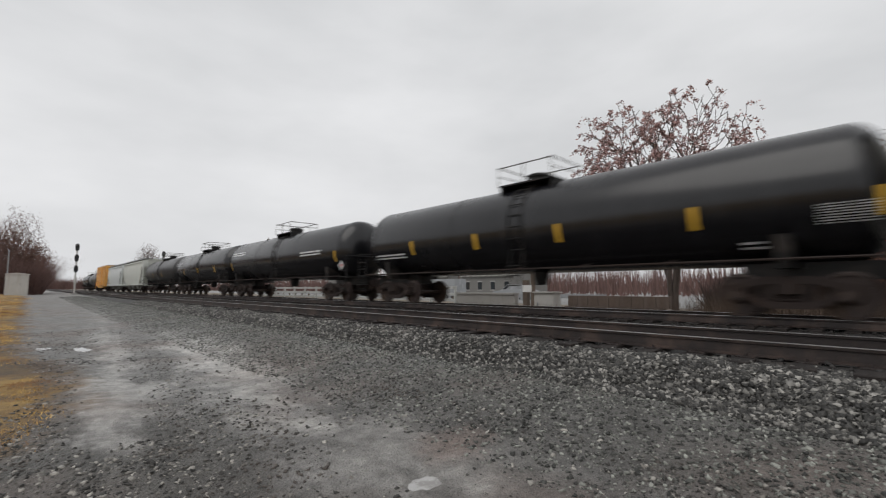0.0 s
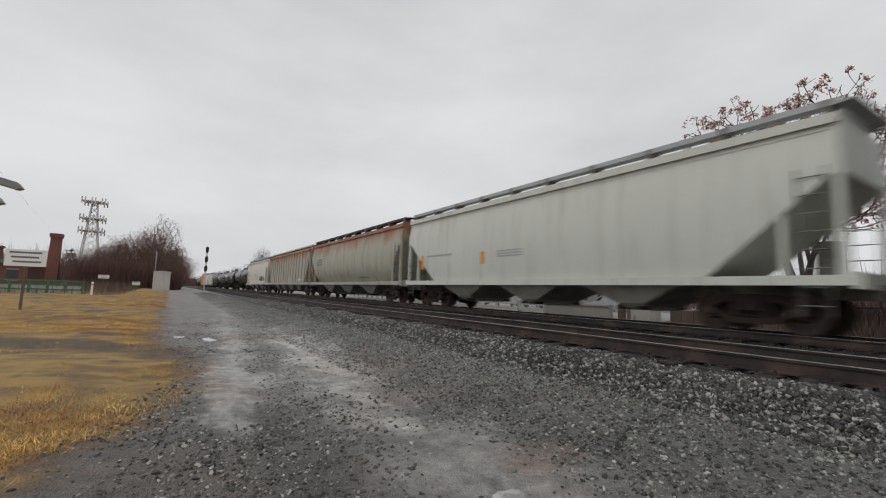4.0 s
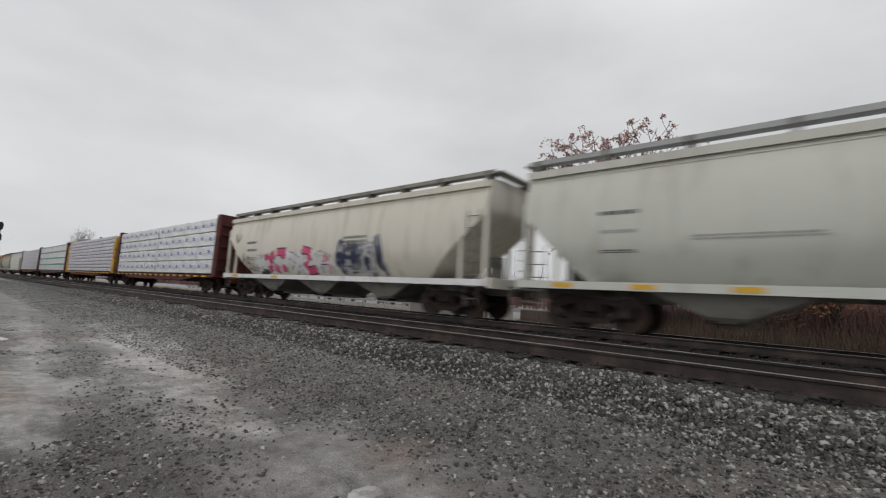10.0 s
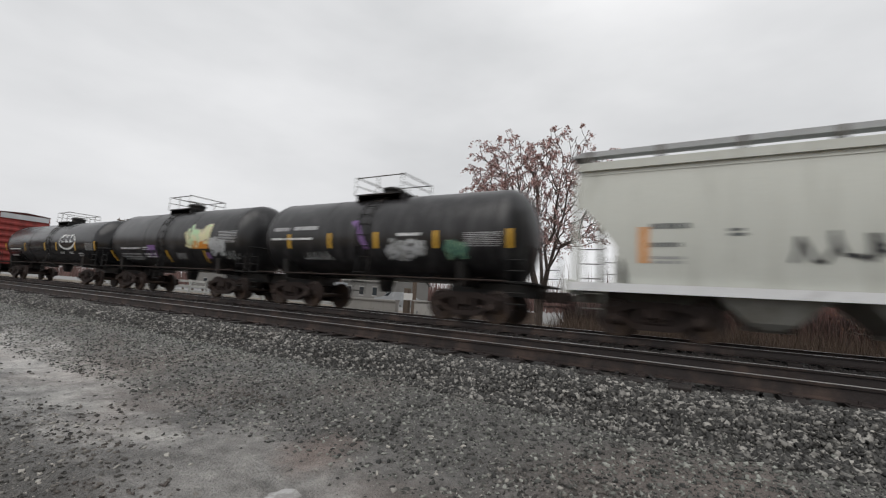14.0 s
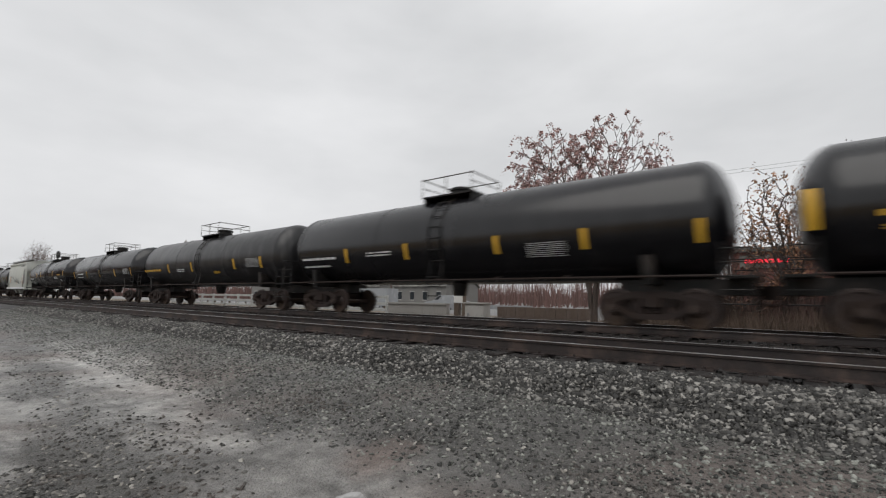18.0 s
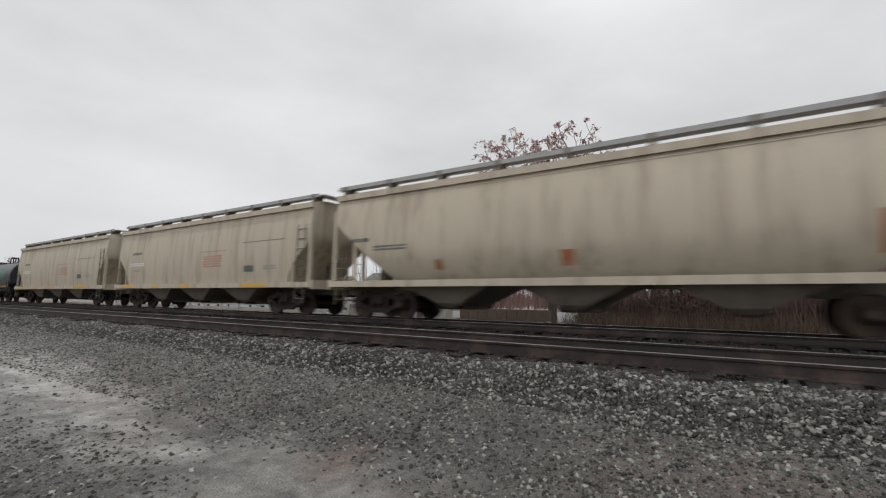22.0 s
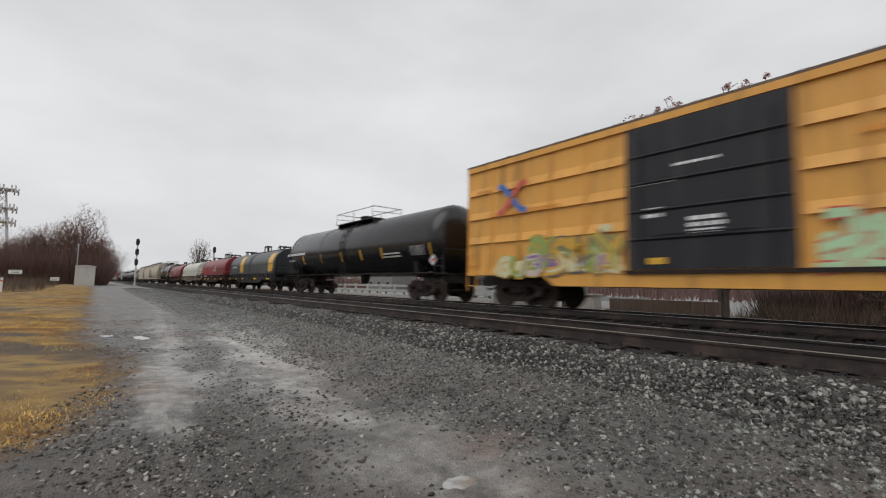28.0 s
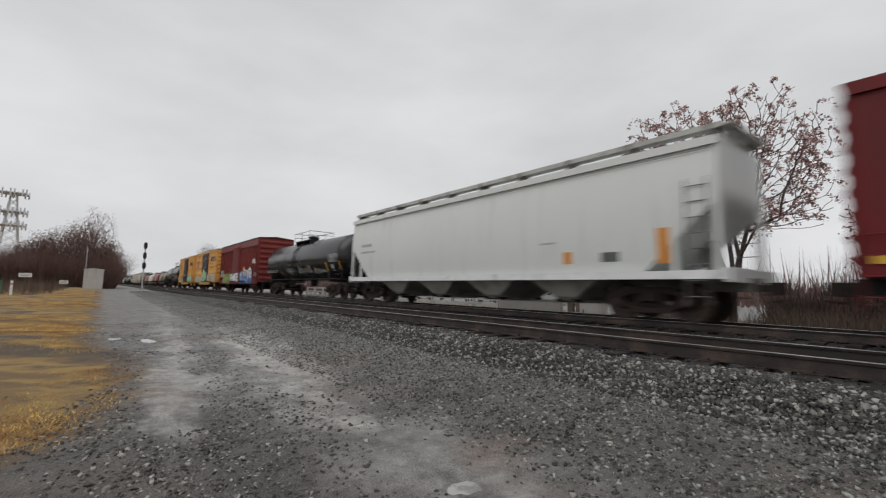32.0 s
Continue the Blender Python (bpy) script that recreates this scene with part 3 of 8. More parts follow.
def ladder(shape, x, y0, y1, z0, z1, n, r=0.018):
    for y in (y0, y1):
        shape.tube([(x, y, z0), (x, y, z1)], r, 5)
    for i in range(n):
        z = z0 + (z1 - z0) * (i + 0.5) / n
        shape.tube([(x, y0, z), (x, y1, z)], r * 0.8, 5)


def bars(shape, sx, y0, y1, z0, z1, rows, rnd, fill=0.8, side=-1):
    """Lines of marking too small to read."""
    h = (z1 - z0) / rows
    for i in range(rows):
        z = z0 + h * i
        y = y1
        while y > y0 + 0.05:
            w = rnd.uniform(0.10, 0.32)
            shape.patch(sx, max(y0, y - w), y, z + h * 0.18, z + h * fill, 0.006, side)
            y -= w + 0.05
    return shape


# letter-like stroke skeletons in a unit box
GLYPHS = {
    "A": [[(0, 0), (0.5, 1), (1, 0)], [(0.22, 0.36), (0.8, 0.36)]],
    "E": [[(1, 0.95), (0, 1), (0, 0), (1, 0.04)], [(0, 0.5), (0.8, 0.52)]],
    "K": [[(0, 0), (0, 1)], [(1, 1), (0.08, 0.48), (1, 0)]],
    "N": [[(0, 0), (0, 1), (1, 0), (1, 1)]],
    "S": [[(1, 0.9), (0.4, 1), (0, 0.76), (0.5, 0.5), (1, 0.26), (0.6, 0), (0, 0.08)]],
    "U": [[(0, 1), (0, 0.22), (0.5, 0), (1, 0.22), (1, 1)]],
    "R": [[(0, 0), (0, 1), (0.8, 0.95), (1, 0.72), (0.1, 0.46), (1, 0)]],
    "O": [[(0.5, 1), (0, 0.7), (0.05, 0.2), (0.5, 0), (1, 0.3), (0.95, 0.8), (0.5, 1)]],
    "T": [[(0, 0.96), (1, 1)], [(0.5, 1), (0.45, 0)]],
    "M": [[(0, 0), (0.1, 1), (0.5, 0.3), (0.9, 1), (1, 0)]],
    "Z": [[(0, 1), (1, 0.95), (0, 0.05), (1, 0)]],
    "B": [[(0, 0), (0, 1), (0.9, 0.85), (0.3, 0.52), (1, 0.28), (0, 0)]],
}


def rounded(pts):
    """One corner-cutting pass over a line of points."""
    out = [pts[0]]
    for p, q in zip(pts, pts[1:]):
        out += [(p[0] * 0.75 + q[0] * 0.25, p[1] * 0.75 + q[1] * 0.25), (p[0] * 0.25 + q[0] * 0.75, p[1] * 0.25 + q[1] * 0.75)]
    return out + [pts[-1]]


def graffiti(car, sx, y0, y1, z0, z1, colours, seed, letters=5):
    """Sprayed pieces: crowded fat letter forms with an outline, a second colour in the fill and thin shine strokes, over a ragged cloud."""
    rnd = random.Random(seed * 7 + 3)
    word = letters if isinstance(letters, str) else "".join(rnd.choice("AEKNSUROTMZB") for _ in range(letters))
    n, h = len(word), z1 - z0
    step = (y1 - y0) / n
    fills = colours[1:-1] or colours[:1]
    cloud = Shape()
    for i in range(n):
        cloud.blob(sx, y1 - step * (i + rnd.uniform(0.3, 0.7)), z0 + h * rnd.uniform(0.35, 0.65), step * rnd.uniform(0.5, 0.7), h * rnd.uniform(0.26, 0.40), rnd, 0.003, 0.2, 18, rnd.uniform(-0.3, 0.3))
    piece = part("graffiti_cloud", cloud, M[fills[seed % len(fills)]], car, "ragged sprayed cloud behind the letters")
    for i, ch in enumerate(word):
        lean, kz, base = rnd.uniform(-0.22, 0.22), rnd.uniform(0.86, 1.06), z0 + h * rnd.uniform(-0.02, 0.06)
        w = min(step * 0.34, h * 0.24)
        ya, wide = y1 - step * (i + 0.10), step * rnd.uniform(0.78, 0.92)
        lines = []
        known = isinstance(letters, str)
        wild, mirror, upset = 0.05 if known else 0.17, not known and rnd.random() < 0.6, not known and rnd.random() < 0.5
        for line in GLYPHS[ch]:
            line = [(1 - u if mirror else u, 1 - v if upset else v) for u, v in line]
            pts = [(ya - (u + rnd.uniform(-wild, wild)) * wide, base + w * 0.4 + (v + rnd.uniform(-wild, wild) * 0.8) * (h * kz - w * 0.8)) for u, v in line]
            pts = [(y + lean * (z - base - h / 2), z) for y, z in pts]
            lines.append(rounded(pts))
        lift = 0.0015 * (i % 3)
        c1, c2 = fills[rnd.randrange(len(fills))], fills[(i + seed) % len(fills)]
        ink = colours[-1] if colours[-1] not in (c1, c2) else "dark_mark"
        form, fill, shade = Shape(), Shape(), Shape()
        for line in lines:
            form.stroke(sx, line, w * 1.42, 0.006 + lift)
            fill.stroke(sx, line, w, 0.0115 + lift)
            m_ = max(2, len(line) // 2)
            shade.stroke(sx, line[:m_ + 1], w * 0.42, 0.017 + lift, taper=0.7)
        letter = part("graffiti_letter", form, M[ink], piece, "outlined sprayed letter form")
        part("graffiti_fill", fill, M[c1], piece)
        if c2 != c1:
            part("graffiti_fade", shade, M[c2], piece)


def scrawl(car, sx, y0, y1, z0, z1, paint, seed):
    """One quick line of unreadable loops."""
    rnd = random.Random(seed)
    n = max(10, int((y1 - y0) / 0.06))
    a, b, c = rnd.uniform(0, 6), rnd.uniform(1.6, 2.4), rnd.uniform(0, 6)
    turns = (y1 - y0) / ((z1 - z0) * 0.75) * 6.28
    pts = [(y1 - (y1 - y0) * (i / n) + 0.16 * (z1 - z0) * math.sin(turns * i / n + a), (z0 + z1) / 2 + (z1 - z0) * (0.36 * math.sin(turns * i / n * 0.97 + a + 1.2) + 0.13 * math.sin(turns * i / n * b + c))) for i in range(n + 1)]
    return part("graffiti_scrawl", Shape().stroke(sx, pts, (z1 - z0) * 0.13, 0.011), M[paint], car, "thin sprayed scrawl")


# ---- tank cars ----
def tank_car(front, length, label, seed, r=1.44, paint="tank", strips=(), blocks=(), yellow=(), tags=(), placard=False, logo=False, strip_z=-0.45, scrawls=(), plates=(), deck=1.05, dome=0.5, cap=0.0):
    """Strips: places of reflective strips along the car from its leading end, 0 to 1; blocks: lines of marking (from, to, low, high, rows)."""
    car = rail_car("tank_car", front, length, label, "tank car", 1.75)
    rnd = random.Random(seed)
    zc, zm, h = 1.12 + r, 2.63, length / 2   # axis and the datum of the markings
    s = Shape()
    prof = [(-h, 0.02)] + [(-h + 0.72 * (1 - math.cos(a * math.pi / 18)), r * math.sin(a * math.pi / 18)) for a in range(1, 10)]
    prof = prof + [(0, r)] + [(-y, q) for y, q in prof[::-1]]
    s.lathe(prof, 48, "y", (0, 0, zc))
    part("tank", s, M[paint], car, "", True)
    for y in (-h + 0.75, -h * 0.34, h * 0.34, h - 0.75):
        seam = Shape().lathe([(y - 0.03, r + 0.001), (y - 0.03, r + 0.008), (y + 0.03, r + 0.008), (y + 0.03, r + 0.001)], 48, "y", (0, 0, zc))
        part("weld_band", seam, M[paint], car, "", True)
    sx = lambda z: math.sqrt(max(0.0, r * r - (z - zc) ** 2))
    # stub sills, saddles and end platforms
    for sg in (-1, 1):
        q = Shape()
        q.box(-0.35, 0.35, sg * (h - 1.75) - 2.0 if sg < 0 else h - 2.6, sg * (h - 1.75) + 0.9 if sg < 0 else h + 0.3, 0.80, 1.16)
        part("stub_sill", q, M["black"], car)
        q = Shape()
        q.extrude([(-1.35, 1.02), (1.35, 1.02), (1.42, 1.7), (1.1, 1.55), (0.6, 1.32), (-0.6, 1.32), (-1.1, 1.55), (-1.42, 1.7)], sg * (h - 1.75) - 0.12, sg * (h - 1.75) + 0.12)
        part("saddle", q, M["black"], car)
        q = Shape().box(-1.5, 1.5, sg * (h + 0.02) - 0.32, sg * (h + 0.02) + 0.32, 1.14, 1.19)
        part("end_platform", q, M["black"], car)
        q = Shape()
        for x in (-1.5, 1.5):
            ladder(q, x, sg * (h - 0.28), sg * (h + 0.22), 0.45, 1.9, 5)
        q.tube([(-1.5, sg * (h + 0.3), 1.2), (-1.5, sg * (h + 0.3), 2.15), (1.5, sg * (h + 0.3), 2.15), (1.5, sg * (h + 0.3), 1.2)], 0.02, 5)
        part("end_rail", q, M["black"], car)
    for x in (-1.5, 1.5):
        q = Shape().tube([(x, -h + 0.3, 1.19), (x, h - 0.3, 1.19)], 0.028, 6)
        for i in range(7):
            y = (-1 + 2 * (i + 0.5) / 7) * (h - 0.6)
            q.tube([(x, y, 1.19), (x * 0.62, y, 1.3)], 0.02, 5)
        part("side_rail", q, M["truck"], car)
    # bottom outlet and centre ladder
    part("outlet_valve", Shape().lathe([(0.72, 0.1), (0.72, 0.2), (0.95, 0.26), (1.2, 0.3)], 14, "z"), M["black"], car)
    q = Shape()
    arc = [(-(r + 0.05) * math.sin(a), zc + (r + 0.05) * math.cos(a)) for a in [radians(8 + 14 * i) for i in range(9)]]
    yl = h - dome * length
    for y in (yl - 0.24, yl + 0.24):
        q.tube([(x, y, z) for x, z in arc] + [(-1.52, y, 0.6)], 0.022, 5)
    for x, z in arc:
        q.tube([(x, yl - 0.24, z), (x, yl + 0.24, z)], 0.018, 5)
    for z in (0.7, 1.0, 1.3):
        q.tube([(-1.52, yl - 0.24, z), (-1.52, yl + 0.24, z)], 0.018, 5)
    part("ladder", q, M["black"], car)
    # top: walkway, valve housing and hand rails
    top, yd = zc + r, h - dome * length
    part("walkway", Shape().box(-0.85, 0.85, yd - deck, yd + deck, top + 0.0, top + 0.05).box(-0.8, 0.8, yd - deck + 0.03, yd - deck + 0.10, top - 0.3, top + 0.02).box(-0.8, 0.8, yd + deck - 0.10, yd + deck - 0.03, top - 0.3, top + 0.02), M["black"], car)
    part("valve_housing", Shape().lathe([(top - 0.05, 0.36), (top + 0.30, 0.36), (top + 0.30, 0.42), (top + 0.36, 0.42), (top + 0.42, 0.3)], 16, "z", (0, yd - cap, 0)), M["black"], car, "", True)
    q = Shape()
    for sg in (-1, 1):
        q.tube([(-0.9, yd + sg * (deck - 0.03), top + 0.05), (-0.9, yd + sg * (deck - 0.03), top + 0.66), (0.9, yd + sg * (deck - 0.03), top + 0.66), (0.9, yd + sg * (deck - 0.03), top + 0.05)], 0.024, 5)
        q.tube([(-0.9, yd + sg * (deck - 0.03), top + 0.36), (0.9, yd + sg * (deck - 0.03), top + 0.42)], 0.018, 5)
        q.tube([(sg * 0.82, yd - deck + 0.03, top + 0.66), (sg * 0.82, yd + deck - 0.03, top + 0.66)], 0.022, 5)
        q.tube([(sg * 0.9, yd, top + 0.05), (sg * 0.9, yd, top + 0.66)], 0.018, 5)
    part("hand_rail", q, M["grey_dirty"], car)
    at = lambda u: h - u * length
    for u in strips:
        part("reflective_strip", Shape().patch(sx, at(u) - 0.075, at(u) + 0.075, zm + strip_z - 0.26, zm + strip_z + 0.26), M["stripe"], car, "yellow reflective strip")
    for u0, u1, z0, z1, rows in blocks:
        part("marking", bars(Shape(), sx, at(u1), at(u0), zm + z0, zm + z1, rows * 2 if rows > 3 else rows, rnd, 0.66), M["worn_white" if rows > 2 else "white"], car, "rows of white marking")
    for u0, u1, z0, z1, rows in yellow:
        part("marking", bars(Shape(), sx, at(u1), at(u0), zm + z0, zm + z1, rows, rnd), M["stripe"], car, "rows of yellow marking")
    for u0, u1, z0, z1, cols, k in tags:
        graffiti(car, sx, at(u1), at(u0), zm + z0, zm + z1, cols, seed + k, 4)
    for u0, u1, z0, z1, m in scrawls:
        scrawl(car, sx, at(u1), at(u0), zm + z0, zm + z1, m, seed + int(100 * u0))
    for u0, u1, z0, z1, m in plates:
        part("plate", Shape().patch(sx, at(u1), at(u0), zm + z0, zm + z1, 0.008), M[m], car, "small painted plate")
    if placard:
        y = at(0.965)
        part("placard", Shape().extrude([(y - 0.24, zm - 0.90), (y, zm - 1.14), (y + 0.24, zm - 0.90), (y, zm - 0.66)], -sx(zm - 0.75) - 0.02, -sx(zm - 0.75) - 0.012, "x"), M["white"], car, "red and white hazard placard")
        part("placard_face", Shape().extrude([(y - 0.13, zm - 0.90), (y - 0.06, zm - 0.97), (y + 0.06, zm - 0.97), (y + 0.13, zm - 0.90), (y + 0.06, zm - 0.83), (y - 0.06, zm - 0.83)], -sx(zm - 0.75) - 0.028, -sx(zm - 0.75) - 0.021, "x"), M["red_mark"], car)
    if logo:
        y, z = at(0.725), zm + 0.05
        ring = [(y + 1.15 * math.cos(a), z - 0.12 + 0.46 * math.sin(a)) for a in [radians(140 + 14.5 * i) for i in range(21)]]
        q = Shape().stroke(sx, ring, 0.11)
        for i in range(3):
            yy = y + 0.62 - 0.62 * i
            q.stroke(sx, [(yy + 0.2, z + 0.26), (yy - 0.16, z + 0.26)], 0.09)
            q.stroke(sx, [(yy + 0.16, z + 0.26), (yy + 0.16, z - 0.12)], 0.11)
            q.stroke(sx, [(yy + 0.2, z - 0.14), (yy - 0.16, z - 0.14)], 0.09)
        part("logo", q, M["white"], car, "white oval emblem")
    return car


# ---- covered hoppers ----
def hopper_car(front, length, label, seed, paint="cream", bays=3, height=4.62, ribs=False, bulge=0.10, walk_mat="roofwalk", under="grey_dirty",
               marks=(), yellow=(), tags=(), round_cut=False, seams=1, patches=(), sill="", knee=3.3, cut=2.55, scrawls=()):
    car = rail_car("hopper_car", front, length, label, "hopper car", 1.95)
    rnd = random.Random(seed)
    h, w, eave = length / 2, 1.50, height - 0.46
    z0, zk = 1.22, knee

    def half_len(z):
        if z >= zk:
            return h - 0.18
        u = (zk - z) / (zk - z0)
        return h - 0.18 - cut * (math.sin(u * math.pi / 2) if round_cut else u)

    def sx(z):
        u = min(1.0, max(0.0, (z - z0) / (eave - z0)))
        tuck = 0.30 * max(0.0, 1 - u / 0.36) ** 2 if bulge > 0.12 else 0.0
        return w - bulge + bulge * math.sin(math.pi * min(1, u * 1.05)) ** 0.8 - tuck

    s = Shape()
    zs = [z0 + (eave - z0) * i / 12 for i in range(13)]
    s.stack([(z, sx(z), half_len(z)) for z in zs] + [(eave + 0.10, sx(eave) - 0.03, h - 0.20), (eave + 0.22, 1.05, h - 0.22), (height - 0.18, 0.55, h - 0.24)])
    part("body", s, M[paint], car, "", not ribs)
    side = lambda z: sx(z)
    # top chord and side sill
    for sg in (-1, 1):
        part("top_chord", Shape().box(sg * (sx(eave) + 0.04) - 0.05, sg * (sx(eave) + 0.04) + 0.05, -h + 0.16, h - 0.16, eave - 0.10, eave + 0.10), M[paint], car)
        q = Shape().box(sg * 1.50 - 0.05, sg * 1.50 + 0.05, -h + 0.05, h - 0.05, 1.04, 1.24)
        part("side_sill", q, M[sill or paint], car)
    if seams:
        for i in range(1, seams + 1):
            z = eave - 0.10 - 0.10 * i
            part("side_seam", Shape().patch(side, -h + 0.32, h - 0.32, z - 0.012, z + 0.012, 0.02), M[paint], car)
    if ribs:
        n = 16
        for i in range(n + 1):
            y = (-1 + 2 * i / n) * (h - 0.42)
            zb = z0 if abs(y) < h - 0.35 - cut else z0 + (zk - z0) * (abs(y) - (h - 0.3 - cut)) / cut
            for sg in (-1, 1):
                q = Shape().box(sg * w - 0.02 if sg > 0 else -w - 0.075, sg * w + 0.075 if sg > 0 else -w + 0.02, y - 0.06, y + 0.06, min(zb, eave - 0.4), eave - 0.06)
                part("side_post", q, M[paint], car)
    # end framing: posts, platform, ladder, slope braces
    for sg in (-1, 1):
        for x in (-1.42, 1.42):
            part("end_post", Shape().box(x - 0.06, x + 0.06, sg * (h - 0.20) - 0.06, sg * (h - 0.20) + 0.06, 1.2, zk + 0.4), M[paint], car)
            part("end_post", Shape().box(x - 0.05, x + 0.05, sg * (h - 1.15) - 0.05, sg * (h - 1.15) + 0.05, 1.2, 2.55), M[paint], car)
        part("end_platform", Shape().box(-1.5, 1.5, min(sg * (h - 2.2), sg * h), max(sg * (h - 2.2), sg * h), 1.10, 1.18).box(-1.5, 1.5, sg * h - 0.06, sg * h + 0.06, 0.98, 1.30), M[paint], car)
        for x in (-1.53, 1.53):
            q = Shape()
            ladder(q, x, sg * (h - 0.85), sg * (h - 0.38), 0.45, 3.4 if sg < 0 else 2.2, 8 if sg < 0 else 5)
            part("ladder", q, M[under], car)
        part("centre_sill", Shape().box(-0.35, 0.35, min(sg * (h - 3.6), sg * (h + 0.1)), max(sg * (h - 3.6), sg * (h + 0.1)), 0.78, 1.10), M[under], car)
        q = Shape()
        q.lathe([(1.25, 0.12), (1.25, 0.24), (2.1, 0.24), (2.1, 0.12)], 12, "z", (0.45, sg * (h - 1.0), 0))
        part("brake_reservoir", q, M[under], car)
    # discharge bays: body paint darkened to carry the shade under the car
    span = 2 * (h - 2.9)
    for i in range(bays):
        y = -h + 2.9 + span * (i + 0.5) / bays
        q = Shape().stack([(0.42, 1.02, 0.30), (0.55, 1.15, 0.42), (1.24, 1.45, span / bays / 2 - 0.06)], y)
        q.box(-0.75, 0.75, y - 0.38, y + 0.38, 0.36, 0.46)
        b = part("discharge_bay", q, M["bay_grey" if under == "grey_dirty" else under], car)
        part("gate_frame", Shape().box(-1.2, 1.2, y - 0.34, y - 0.26, 0.38, 0.48).box(-1.2, 1.2, y + 0.26, y + 0.34, 0.38, 0.48), M["truck"], b)
    # roof: hatch trough and the grating walks beside it
    part("hatch_cover", Shape().extrude([(-0.30, height - 0.24), (0.30, height - 0.24), (0.28, height - 0.12), (0.15, height - 0.06), (-0.15, height - 0.06), (-0.28, height - 0.12)], -h + 0.8, h - 0.8), M[paint], car)
    for sg in (-1, 1):
        q = Shape().box(sg * 1.02 - 0.22, sg * 1.02 + 0.22, -h + 0.1, h - 0.1, height - 0.075, height - 0.035)
        q.box(sg * 1.24 - 0.02, sg * 1.24 + 0.02, -h + 0.1, h - 0.1, height - 0.13, height + 0.0)
        n = max(6, int(length / 1.9))
        part("roof_walk", q, M[walk_mat], car)
        for i in range(n + 1):
            y = (-1 + 2 * i / n) * (h - 0.4)
            part("walk_bracket", Shape().extrude([(sg * 0.82, height - 0.30), (sg * 1.255, height - 0.36), (sg * 1.265, height + 0.005), (sg * 0.82, height - 0.08)], y - 0.07, y + 0.07), M[under], car)
    for sg in (-1, 1):
        part("end_walk", Shape().box(-1.15, 1.15, sg * (h - 0.12) - 0.22, sg * (h - 0.12) + 0.22, height - 0.07, height - 0.03), M[walk_mat], car)
    at = lambda u: h - u * length
    for u0, u1, za, zb, rows, m in marks:
        part("marking", bars(Shape(), side, at(u1), at(u0), za, zb, rows, rnd), M[m], car, "rows of small stencilled marking")
    for u0, u1 in yellow:
        part("reflective_strip", Shape().box(-1.558, -1.551, at(u1), at(u0), 1.08, 1.20), M["stripe"], car, "yellow reflective strip")
    for u0, u1, za, zb, m in patches:
        part("paint_patch", Shape().patch(side, at(u1), at(u0), za, zb, 0.007), M[m], car, "patch of different paint, or a line of painted shade")
    for u0, u1, za, zb, cols, k in tags:
        graffiti(car, side, at(u1), at(u0), za, zb, cols, seed + k, 6)
    for u0, u1, za, zb, m in scrawls:
        scrawl(car, side, at(u1), at(u0), za, zb, m, seed + int(100 * u0))
    return car


